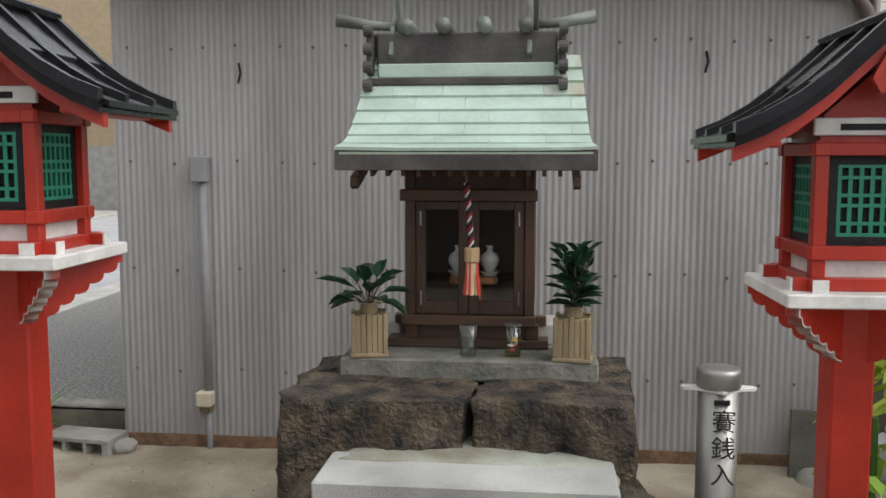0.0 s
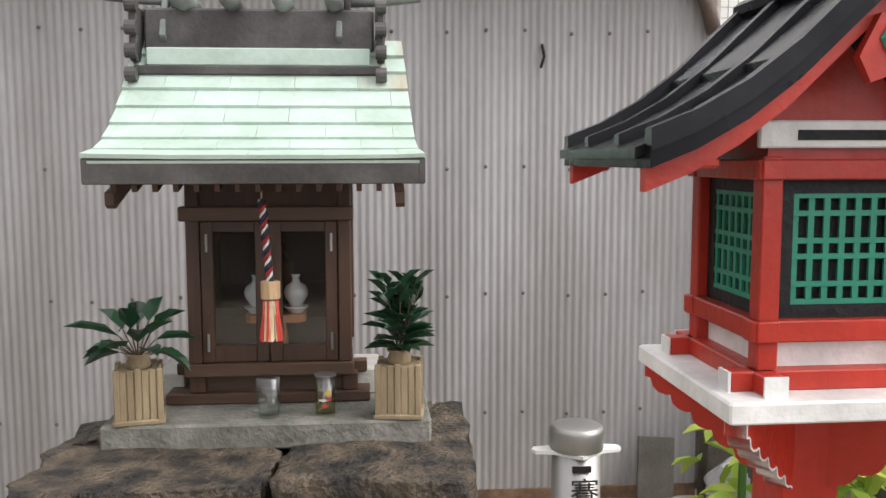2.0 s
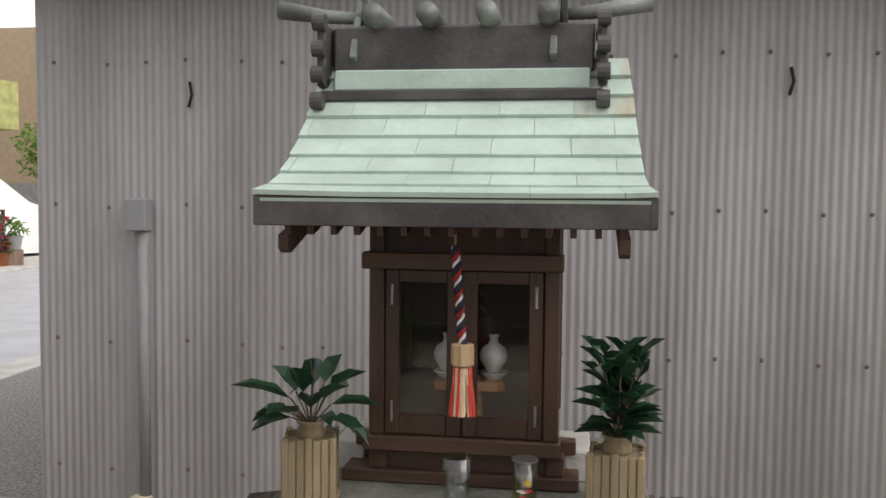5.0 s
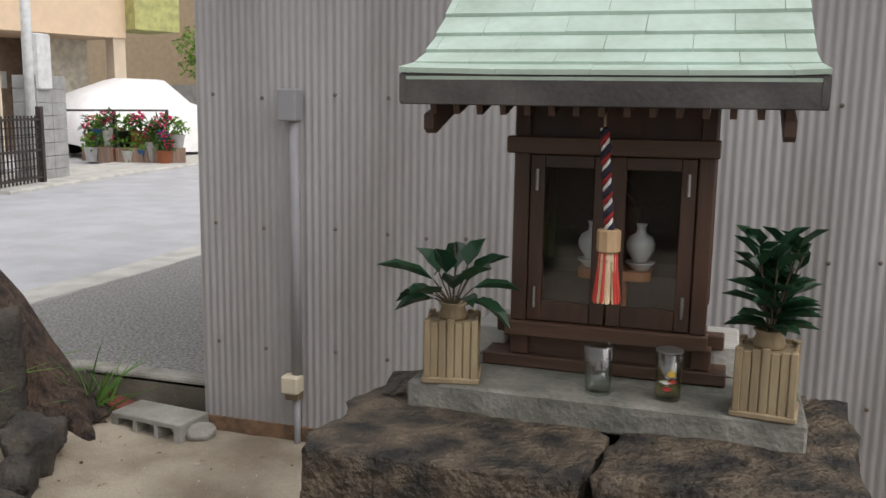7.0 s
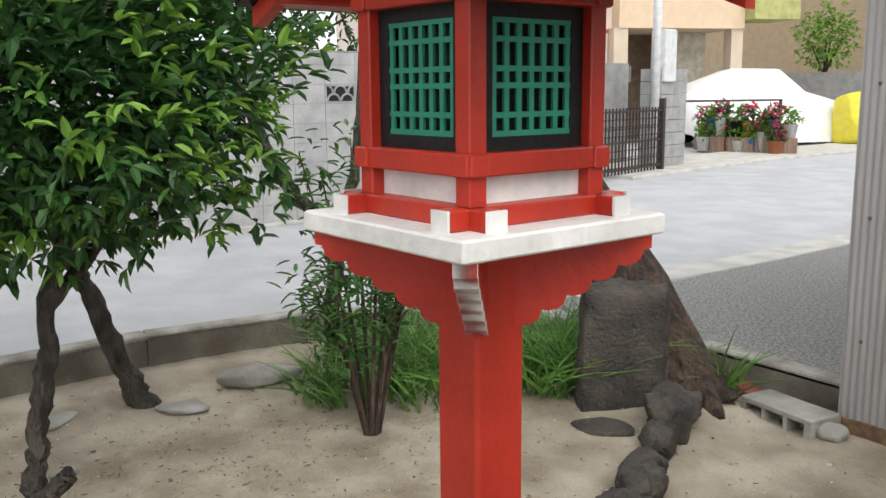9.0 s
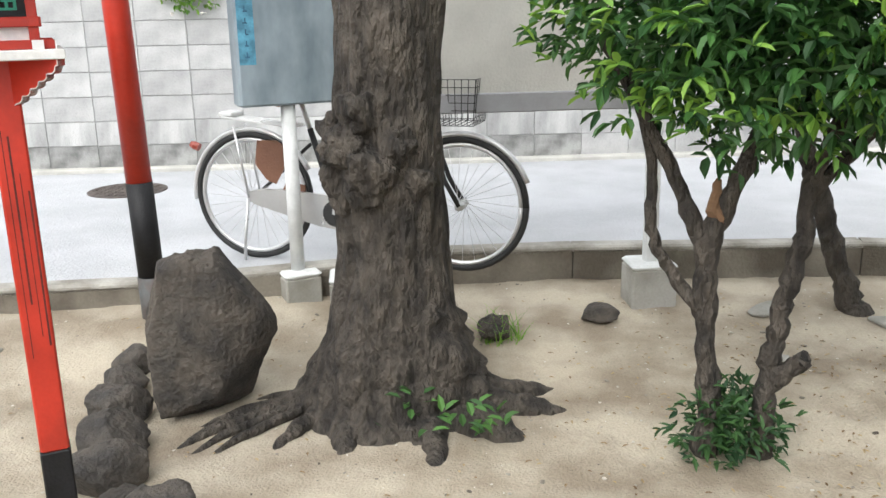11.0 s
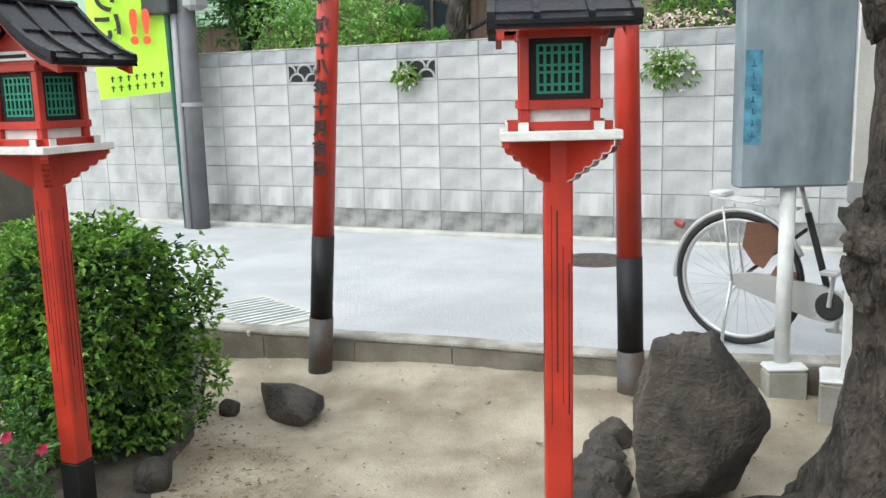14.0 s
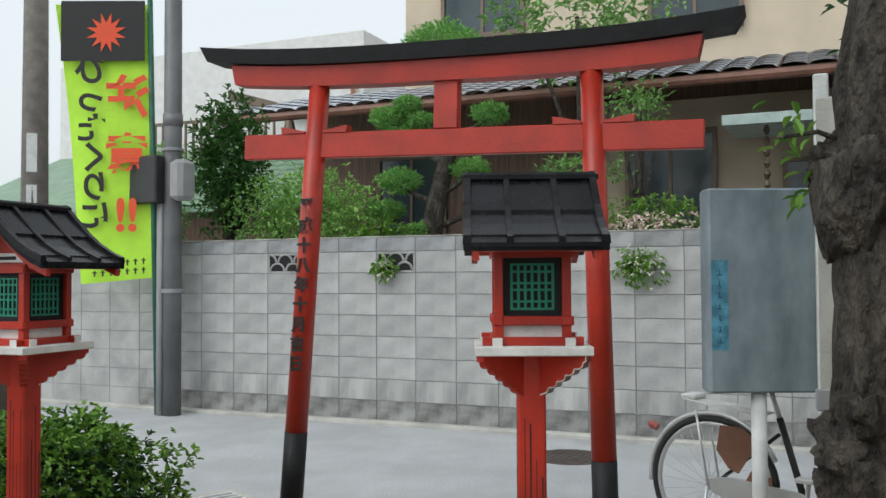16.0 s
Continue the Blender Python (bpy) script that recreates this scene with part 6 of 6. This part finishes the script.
for k, ch in enumerate("ひったくりに"):
    writing(ch, 0.31, INK, ban, pose(-0.6 - 0.012 * (5 - k), -0.07, 3.3 - k * 0.29, 90, 0, 0) @ BACK, "black_lettering", 0.0008, 0.009)
for k, ch in enumerate(("注", "意", "!!")):
    writing(ch, 0.44, REDI, ban, pose(-0.29, -0.07, 2.98 - k * 0.58, 90, 0, 0) @ BACK, "red_lettering", 0.0008, 0.014)
for k in range(7):
    for z in (1.5, 1.41):
        part("small_lettering", B().box(-0.14 - k * 0.08, -0.095 - k * 0.08, -0.076, -0.072, z + 0.02 - k * 0.006, z + 0.03 - k * 0.006).box(-0.125 - k * 0.08, -0.11 - k * 0.08, -0.0765, -0.0725, z - 0.015 - k * 0.006, z + 0.045 - k * 0.006), INK, ban)
part("black_band", B().box(-0.95, -0.12, -0.068, -0.064, 3.5, 4.1), INK, ban)
part("starburst", B().prism([((0.2 if k % 2 else 0.1) * math.cos(k * math.pi / 12) - 0.5, 3.78 + (0.2 if k % 2 else 0.1) * math.sin(k * math.pi / 12)) for k in range(24)], -0.074, -0.07, "y"), REDI, ban, "red starburst")
up2 = thing("concrete_pole", (-8.43, -11.9, ROAD_Z), label="round weathered concrete street pole with white tags", category="pole")
part("pole", B().tube([(0, 0, -0.1), (0, 0, 9)], [0.22, 0.16], 20), mat("weathered concrete pole", (0.2, 0.18, 0.16), 0.9, var=0.25), up2, smooth=True)
for z in (2.2, 3.0):
    part("tag", B().box(0.14, 0.2, -0.1, 0.05, z, z + 0.6, m=pose(0, 0, 0, 0, 0, 50)), WPOST, up2)

# ---- beside the shed, right-hand bed ----
auc = thing("aucuba_bush", (1.5, 3.7, 0.0), label="leafy bush with large yellow-green leaves", category="bush")
part("stems", B().tube([(0, 0, -0.05), (0.05, 0, 0.4), (0.1, 0.05, 0.85)], 0.012, 6).tube([(0, 0, -0.05), (-0.1, -0.1, 0.4), (-0.12, -0.15, 0.7)], 0.012, 6), LEAFM, auc)
part("leaves", foliage((0.12, 0.0, 0.72), (0.33, 0.3, 0.36), 210, 0.14, 0.055, 51, 0.4, 0.2, 0.5), YELLOW, auc)
part("lower_leaves", foliage((0.1, -0.4, 0.42), (0.3, 0.3, 0.32), 60, 0.14, 0.055, 52, 0.4, 0.2, 0.5), YELLOW, auc)
solid("leaning_board", B().box(-0.08, 0.08, -0.01, 0.01, 0, 0.33, m=pose(0, 0, 0, -9, 3, 0), c=0.002), mat("grey board", (0.13, 0.12, 0.1), 0.8, var=0.3), "dark weathered board leaning against the tin wall", "board", m=pose(1.53, 4.78, 0.04))
solid("plastic_bag", rock_mesh("bag", 0.2, 0.18, 0.24, 95, 0.35, 4), mat("grey plastic bag", (0.5, 0.5, 0.5), 0.35, var=0.2), "crumpled grey plastic bag beside the wall", "bag", m=pose(1.83, 4.72, 0.06))
solid("stone_plinth", rock_mesh("plinth", 0.5, 0.2, 0.16, 96, 0.15, 3, 0.5), CONC, "rough grey stones along the foot of the wall", "stone", m=pose(1.66, 4.74, -0.04))

# ---- gardens and houses across the street (in the wall's own frame: x along it, y behind it) ----
def behind(x, y, z):
    return tuple((WALL_AT @ Vector((x, y, z))))


ROOFT = mat("glazed grey-blue roof tile", (0.45, 0.48, 0.55), 0.3, 0.0, var=0.25, scale=4, rand=0.1)
GREENT = mat("green glazed roof tile", (0.2, 0.32, 0.2), 0.4, 0.0, var=0.3, scale=4, rand=0.12)
BEIGE = mat("beige render", (0.6, 0.5, 0.38), 0.9, var=0.1, scale=2)
BROWNW = mat("brown slatted wood", (0.25, 0.165, 0.12), 0.7, var=0.35, scale=5, stretch=(8, 8, 0.3))
WINM = mat("dark window glass", (0.05, 0.07, 0.08), 0.08, 0.0, var=0.3, scale=1, bump=0)
FRAMEM = mat("bronze window frame", (0.16, 0.12, 0.09), 0.4, 0.5, var=0.1)
house = thing("house", behind(0, 0, 0), 98.65, "two-storey beige house with a grey tiled lower roof", "house")
part("lower_wall", B().box(-5.2, 7.0, 3.4, 9.0, 0, 3.6), BROWNW, house, "dark brown slatted ground floor")
part("upper_wall", B().box(-3.9, 7.0, 3.5, 9.0, 3.6, 6.8), BEIGE, house, "beige rendered upper floor")
part("plaster_wall", B().box(-1.35, 1.8, 3.3, 3.42, 0, 3.4), BEIGE, house)
for x0, x1, z0, z1, y in ((-3.3, -2.25, 4.5, 5.8, 3.48), (-0.6, 0.4, 4.3, 5.8, 3.48), (-0.85, 0.1, 1.6, 3.0, 3.28), (-4.2, -3.3, 1.2, 2.9, 3.38), (0.9, 1.6, 0.4, 2.6, 3.28)):
    w = part("window", B().box(x0, x1, y - 0.03, y, z0, z1), WINM, house)
    part("window_frame", B().box(x0 - 0.05, x0, y - 0.06, y, z0, z1).box(x1, x1 + 0.05, y - 0.06, y, z0, z1).box(x0 - 0.05, x1 + 0.05, y - 0.06, y, z1, z1 + 0.05).box(x0 - 0.05, x1 + 0.05, y - 0.08, y, z0 - 0.06, z0).box((x0 + x1) / 2 - 0.02, (x0 + x1) / 2 + 0.02, y - 0.05, y, z0, z1), FRAMEM, w)
rf = part("lower_roof", B().prism([(1.75, 3.28), (1.75, 3.34), (3.55, 3.86), (3.55, 3.7)], -5.6, 7.2, "x"), BROWNW, house, "grey-blue glazed tile roof")
tile = B()
for k in range(5):
    a, c = math.pi * k / 4, math.pi * (k + 1) / 4
    tile.add([(0.13 - 0.13 * math.cos(a), 0, 0.035 * math.sin(a)), (0.13 - 0.13 * math.cos(c), 0, 0.035 * math.sin(c)), (0.13 - 0.13 * math.cos(c), 0.29, 0.035 * math.sin(c) - 0.01), (0.13 - 0.13 * math.cos(a), 0.29, 0.035 * math.sin(a) - 0.01), ] , [(0, 1, 2, 3)]) if k < 4 else None
tile_me = tile.mesh("tile")
for r in range(7):
    for c in range(42):
        part("tile", tile_me, ROOFT, rf, m=pose(-5.6 + c * 0.27, 1.72 + r * 0.26, 3.345 + r * 0.0755, 16, 0, 0))
part("gutter", B().tube([(-5.6, 1.7, 3.27), (7.2, 1.7, 3.27)], 0.05, 8), mat("copper brown gutter", (0.2, 0.09, 0.06), 0.5), house)
part("rain_chain_cup", B().lathe([(0.05, 0), (0.07, 0.1), (0.05, 0.2)], 10, m=pose(-4.6, 1.72, 3.02)), FRAMEM, house)
for k in range(14):
    part("chain_link", B().lathe([(0.015, 0), (0.035, 0.05), (0.015, 0.1)], 8, m=pose(0.75, 2.0, 1.3 + k * 0.11)), FRAMEM, house)
part("porch_roof", B().box(0.35, 1.9, 1.9, 3.4, 2.72, 2.82, m=pose(0, 0, 0, 3)), mat("verdigris porch sheet", (0.45, 0.55, 0.52), 0.5, var=0.2), house, "pale verdigris porch roof")
h2 = thing("house", behind(-9.5, 5.5, 0), 98.65, "white house with a green tiled roof and a balcony", "house")
part("wall", B().box(-6, 3.3, 1.0, 6, 0, 2.6), BROWNW, h2)
rf2 = part("roof", B().prism([(-0.2, 2.5), (-0.2, 2.6), (3.4, 4.3), (3.4, 4.1)], -6, 4.6, "x"), GREENT, h2, "green glazed tile roof")
for r in range(13):
    for c in range(22):
        part("tile", tile_me.copy() if r == c == 0 else bpy.data.meshes["tile.001"], GREENT, rf2, m=pose(-1.5 + c * 0.27, -0.2 + r * 0.265, 2.6 + r * 0.125, 25, 0, 0))
bpy.data.meshes["tile.001"].materials.clear(), bpy.data.meshes["tile.001"].materials.append(GREENT)
part("upper_wall", B().box(-6, 2.2, 3.2, 8, 2.6, 6.4), mat("white render", (0.72, 0.71, 0.7), 0.9, var=0.08), h2, "white rendered upper floor")
part("gable_roof", B().prism([(-1.0, 5.2), (3.6, 3.9), (3.6, 4.05), (-1.0, 5.4)], 3.0, 8.0, "y"), FRAMEM, h2)
part("balcony_rail", B().box(-4, 0.8, 2.3, 2.36, 4.6, 4.66), FRAMEM, h2)
for k in range(24):
    part("baluster", B().box(-4 + k * 0.2, -3.96 + k * 0.2, 2.31, 2.35, 3.7, 4.6), FRAMEM, h2)
part("balcony_slab", B().box(-4, 0.8, 2.3, 3.2, 3.5, 3.7), BEIGE, h2)
part("downpipe", B().tube([(2.0, 0.6, 0), (2.0, 0.6, 2.5), (2.0, 3.1, 4.2), (2.0, 3.1, 6)], 0.05, 8), mat("terracotta pipe", (0.4, 0.18, 0.1), 0.6), h2)

PINE = leaf_mat("pine needle green", (0.12, 0.32, 0.08), (0.34, 0.6, 0.16))
GARDENL = leaf_mat("light garden leaf green", (0.12, 0.28, 0.07), (0.32, 0.52, 0.16))
BRIGHT = leaf_mat("feathery bright green leaf", (0.16, 0.36, 0.06), (0.42, 0.64, 0.2), 0.6)
pine = thing("pine_tree", behind(-2.3, 0.9, 0.0), 98.65, "cloud-pruned garden pine with round pads behind the wall", "tree")
part("trunk", B().tube([(-0.1, 0, 0), (-0.15, 0, 1.2), (-0.05, 0, 2.0), (0.1, 0, 2.6), (0.06, 0, 3.4)], [0.12, 0.11, 0.1, 0.08, 0.05], 12, wob=0.15), BARK, pine, smooth=True)
for i, (s, z, r) in enumerate(((-0.57, 2.98, 0.2), (-0.2, 2.92, 0.15), (-0.42, 2.77, 0.2), (0.54, 2.95, 0.18), (0.33, 2.41, 0.18), (-0.63, 2.02, 0.2), (-0.45, 2.32, 0.22), (-0.2, 1.79, 0.18), (0.04, 3.66, 0.42), (-0.35, 3.1, 0.15), (0.5, 2.1, 0.15))):
    part("limb", B().tube([(0.0, 0, z - 0.25), (s * 0.6, 0, z - 0.14), (s, 0, z - 0.05)], [0.035, 0.025, 0.012], 7), BARK, pine)
    part("pad", foliage((s, 0, z), (r, r, r * 0.55), int(1700 * (r / 0.2) ** 1.5), 0.05, 0.013, 200 + i, 0.6, -0.5, 0.6), PINE, pine)


def garden_tree(name, s, d, z, size, count, ln, material, label, seed, cat="tree"):
    t = thing(name, behind(s, d, 0.0), 98.65, label, cat)
    part("trunk", B().tube([(0, 0, 0), (0.04, 0, z * 0.6), (0, 0, z)], [0.06, 0.045, 0.02], 8, wob=0.1), BARK, t, smooth=True)
    for k in range(5):
        a = k * 1.3
        part("limb", B().tube([(0.02, 0, z * 0.62), (size[0] * 0.5 * math.cos(a), size[1] * 0.5 * math.sin(a), z * 0.85 + 0.1 * k)], [0.03, 0.01], 6), BARK, t)
    part("crown", foliage((0, 0, z), size, count, ln, ln * 0.42, seed, 0.35, 0.1), material, t)
    return t


garden_tree("garden_tree", -0.95, 1.2, 3.9, (1.0, 0.7, 0.7), 1700, 0.09, GARDENL, "tall garden tree with open light foliage", 61)
garden_tree("garden_tree", -0.9, 1.0, 2.35, (0.5, 0.45, 0.22), 800, 0.06, GARDENL, "pruned garden tree with a flat leafy pad", 62)
garden_tree("garden_tree", -0.35, 1.0, 2.95, (0.35, 0.35, 0.25), 500, 0.06, GARDENL, "pruned garden tree with a small leafy pad", 63)
garden_tree("garden_tree", -4.85, 0.9, 2.6, (0.5, 0.42, 0.85), 5200, 0.075, LEAFM, "dense dark evergreen garden tree behind the wall", 64)
garden_tree("garden_tree", -6.1, 1.2, 2.65, (0.42, 0.4, 0.32), 2200, 0.06, GARDENL, "rounded clipped garden tree behind the wall", 65)
garden_tree("garden_tree", -6.1, 1.2, 2.0, (0.4, 0.35, 0.3), 1800, 0.06, GARDENL, "low clipped garden tree behind the wall", 66)
garden_tree("garden_bush", -3.75, 0.7, 2.0, (0.95, 0.4, 0.52), 5600, 0.06, BRIGHT, "feathery bright green bush behind the wall", 67, "bush")
garden_tree("garden_bush", -2.85, 0.6, 1.72, (0.4, 0.3, 0.24), 1100, 0.06, LIME, "low pale green bush on the wall", 68, "bush")
fb = garden_tree("garden_bush", -0.15, 0.4, 1.85, (0.6, 0.3, 0.2), 1300, 0.05, LIME, "bush with pale pink flowers along the wall top", 69, "bush")
tagged(part("flowers", foliage((0, -0.22, 1.78), (0.62, 0.16, 0.1), 420, 0.035, 0.028, 88, 0.3, 0.3), leaf_mat("pale pink petal", (0.7, 0.5, 0.45), (0.85, 0.78, 0.7)), fb, "pale pink flowers"), kind="stuff")
for i, (s, z, r) in enumerate(((-2.45, 1.42, 0.14), (-0.15, 1.42, 0.24), (1.75, 1.45, 0.2), (2.6, 1.5, 0.2))):
    t = thing("hanging_plant", behind(s, -0.04, z), 98.65, "trailing green plant with white flowers hanging on the wall", "plant", "hanging plants")
    part("leaves", foliage((0, -0.02, 0), (r, 0.07, r * 0.75), int(260 * r / 0.15), 0.05, 0.025, 210 + i, 0.2, 0.6), LIME, t)
    tagged(part("flowers", foliage((0, -0.05, -0.02), (r, 0.06, r * 0.8), int(80 * r / 0.15), 0.03, 0.022, 230 + i, 0.2, 0.6), leaf_mat("white petal", (0.75, 0.72, 0.66), (0.85, 0.8, 0.75)), t), kind="stuff")
garden_tree("street_tree", 7.6, 1.2, 2.7, (2.4, 0.9, 1.1), 3000, 0.12, DEEP, "dark leafy trees behind the street wall", 70)
garden_tree("street_tree", 3.5, 1.4, 3.2, (2.2, 0.9, 1.3), 2600, 0.12, DEEP, "dark leafy trees behind the street wall", 71)

# ---- far end of the street ----
GREYB = mat("grey block pillar", (0.33, 0.33, 0.32), 0.9, var=0.2, scale=5)
GATEM = mat("dark brown wrought iron", (0.05, 0.04, 0.035), 0.5, 0.3, var=0.2)
gp = thing("gate_pillar", (-9.74, 13.1, 0.2), 100, "grey concrete block gate pillar with a white meter cabinet", "pillar")
for r in range(8):
    for c in range(2):
        part("block", B().box(-0.4 + c * 0.4, -0.008 + c * 0.4, 0, 0.4, r * 0.205, r * 0.205 + 0.198, c=0.006), GREYB, gp)
part("meter_cabinet", B().box(-0.4, -0.06, -0.06, 0.22, 1.42, 2.25, c=0.02), WPOST, gp, "white meter cabinet")
part("mast", B().tube([(-0.42, 0.1, 0.0), (-0.42, 0.1, 5)], 0.075, 12), WPOST, gp, smooth=True)
gate = thing("iron_gate", (-9.32, 12.03, 0.22), 104, "dark scrolled wrought iron driveway gate, closed", "gate")
for z in (0.1, 0.5, 0.95):
    part("gate_rail", B().box(-2.8, 0.4, -0.02, 0.02, z, z + 0.035), GATEM, gate)
for k in range(-6, 27):
    part("gate_bar", B().box(-2.2 + k * 0.1, -2.18 + k * 0.1, -0.01, 0.01, 0.05, 1.02), GATEM, gate)
sc = B()
for k in range(-6, 26):
    for z in (0.2, 0.34, 0.66, 0.8):
        sc.tube([(-2.14 + k * 0.1 + 0.045 * math.cos(a), 0, z + 0.06 * math.sin(a)) for a in (0, 0.8, 1.6, 2.4, 3.14, 4, 4.8, 5.6, 6.28)], 0.007, 4)
tagged(part("scrollwork", sc, GATEM, gate), kind="stuff")
part("gate_post", B().box(0.4, 0.48, -0.04, 0.04, 0, 1.15), GATEM, gate)
solid("wall_court", B().box(-3.6, 1.5, 1.2, 1.4, 0, 1.75), GREYB, "grey concrete block wall behind the iron gate", "wall", kind="structure", m=pose(-9.32, 12.03, 0.2, 0, 0, 104))
solid("pavement_far", ribbon([(-8.85, 11.2), (-9.2, 13.0), (-9.5, 14.5), (-9.75, 17), (-9.85, 22)], 1.6, 0.18, 0.26, 0.02), PALE, "pale concrete pavement edge across the street", "pavement", kind="structure")
h3 = thing("house", (-15.05, 16.85, 0.2), 68, "pinkish beige house with a shaded carport opening", "house")
part("wall", B().box(-5.5, 0.2, 0, 6, 0, 7), mat("pale pink render", (0.72, 0.62, 0.54), 0.9, var=0.06), h3)
part("upper_wall", B().box(0.2, 3.4, -0.4, 6, 2.7, 7), mat("peach render", (0.68, 0.52, 0.36), 0.9, var=0.06), h3, "peach rendered upper floor")
part("carport_back", B().box(0.2, 3.4, 2.2, 2.4, 0, 2.7), mat("brown shaded render", (0.3, 0.22, 0.16), 0.9), h3)
part("carport_wall", B().box(1.9, 3.3, 1.2, 1.4, 0, 2.7), mat("cream render", (0.7, 0.66, 0.56), 0.9), h3)
part("pier", B().box(0.1, 0.45, -0.35, 0.0, 0, 2.7), BEIGE, h3)
part("pier", B().box(3.1, 3.4, -0.35, 0.0, 0, 2.7), BEIGE, h3)
part("red_trim", B().box(-5.5, 0.2, -0.03, 0.02, 2.6, 2.68).box(-0.1, 0.0, -0.06, 0.02, 0, 7), mat("red trim", (0.45, 0.08, 0.05), 0.6), h3, "red painted trim")
part("window", B().box(-4.6, -3.2, -0.04, 0.02, 0.9, 1.9), WINM, h3)
part("door_light", B().box(1.2, 1.7, 2.1, 2.2, 1.5, 1.9), WPOST, h3)
part("balcony", B().box(3.4, 4.6, -0.8, 0.6, 2.9, 4.0), mat("olive balcony", (0.42, 0.42, 0.16), 0.7), h3, "olive green balcony")
solid("backdrop_far_house", B().box(-15.5, 6, 26.0, 28, 0, 6.5), mat("tan render", (0.42, 0.33, 0.22), 0.9, var=0.1), "tan house closing the street", "house", kind="structure", m=pose(-4, 0, 0))
solid("wall_far", B().box(-14.4, 2, 23.0, 23.2, 0.2, 1.9), GREYB, "low block wall at the street's end", "wall", kind="structure")
garden_tree("street_tree", 25.8, 2.8, 2.6, (0.9, 0.8, 0.9), 1300, 0.14, LIME, "light green tree at the street's end", 72)
garden_tree("street_tree", 23.5, -2.2, 2.0, (1.3, 0.8, 0.9), 1300, 0.14, GARDENL, "green shrubbery at the street's end", 73)
car = thing("covered_car", (-12.9, 19.7, 0.25), -20, "car under a white cloth cover", "car")
car.scale = (1.2, 1.0, 1.1)
bb = B()
prof = [(-2.1, 0.25), (-2.15, 0.8), (-1.6, 1.25), (-0.7, 1.55), (0.3, 1.55), (1.0, 1.1), (1.9, 0.85), (2.1, 0.3)]
for j in range(9):
    f = -1 + j / 4
    for i, (x, z) in enumerate(prof):
        bb.v.append((f * 0.85 * (1 - 0.12 * (z > 1)), x, 0.05 + (z - 0.05) * (1 - 0.55 * abs(f) ** 5) + 0.04 * noise.noise((f * 3, x * 3, z))))
bb.f = [(j * 8 + i, j * 8 + i + 1, (j + 1) * 8 + i + 1, (j + 1) * 8 + i) for j in range(8) for i in range(7)]
for s in (0, 8):
    k = len(bb.v)
    bb.v += [(bb.v[s * 8 + i][0] * 1.05, bb.v[s * 8 + i][1], 0.03) for i in range(8)]
    bb.f += [(s * 8 + i, s * 8 + i + 1, k + i + 1, k + i) for i in range(7)]
part("cover", bb, mat("white cloth cover", (0.8, 0.8, 0.8), 0.7, var=0.06), car, smooth=True)
for x, y in ((-0.62, -1.35), (-0.62, 1.3), (0.62, -1.35), (0.62, 1.3)):
    part("tyre", B().lathe([(0.16, -0.08), (0.27, -0.09), (0.29, -0.05), (0.29, 0.05), (0.27, 0.09), (0.16, 0.08)], 20, m=pose(x, y, 0.27, 0, 90, 0)), RUBBER, car, smooth=True)
yc = solid("yellow_sheet", rock_mesh("sheet", 1.2, 0.8, 1.3, 97, 0.12, 4, 0.5), mat("yellow tarpaulin", (0.75, 0.65, 0.05), 0.5, var=0.1), "thing wrapped in a yellow sheet beside the car", "tarpaulin", m=pose(-11.05, 20.8, 0.2))
rack = thing("plant_rail", (-11.09, 16.6, 0.25), 72, "thin dark metal rail behind the flower pots", "rail")
part("rail_bar", B().box(-1.5, 1.2, 0.2, 0.23, 1.0, 1.04), GATEM, rack)
for x in (-1.5, -0.1, 1.15):
    part("rail_post", B().box(x, x + 0.05, 0.19, 0.24, 0, 1.04), GATEM, rack)
rnd = random.Random(55)
TERRA = mat("terracotta", (0.42, 0.15, 0.07), 0.8, var=0.2)
PB = mat("blue tub plastic", (0.05, 0.2, 0.5), 0.4, var=0.1)
for i in range(22):
    f = i / 21
    x, y = -11.94 + 1.75 * f + rnd.uniform(-0.1, 0.1), 16.7 + 0.35 * f + rnd.uniform(-0.35, 0.1)
    h, r = rnd.uniform(0.22, 0.42), rnd.uniform(0.12, 0.17)
    t = thing("flower_pot", (x, y, 0.25 + (0.3 if i % 3 == 0 else 0.0)), rnd.uniform(0, 90), "flower pot with mixed red, pink and green plants", "plant pot", "flower pots")
    part("pot", B().lathe([(r * 0.7, 0), (r, h), (r * 1.06, h), (r * 0.9, h * 0.96)], 14), (TERRA, WPOST, TERRA, PB, BLACK)[i % 5], t, smooth=True)
    if i % 3 == 0:
        part("stand", B().box(-0.14, 0.14, -0.14, 0.14, -0.3, 0.0), BROWNW, t)
    part("plant", foliage((0, 0, h + 0.12), (0.2, 0.2, 0.2), 150, 0.1, 0.045, 300 + i, 0.2), LIME if i % 2 else LEAFM, t)
    if i % 2 == 0:
        part("blooms", foliage((0, 0, h + 0.2), (0.18, 0.18, 0.16), 70, 0.07, 0.06, 330 + i, 0.5), bpy.data.materials["pink petal"], t, "red and pink blooms")
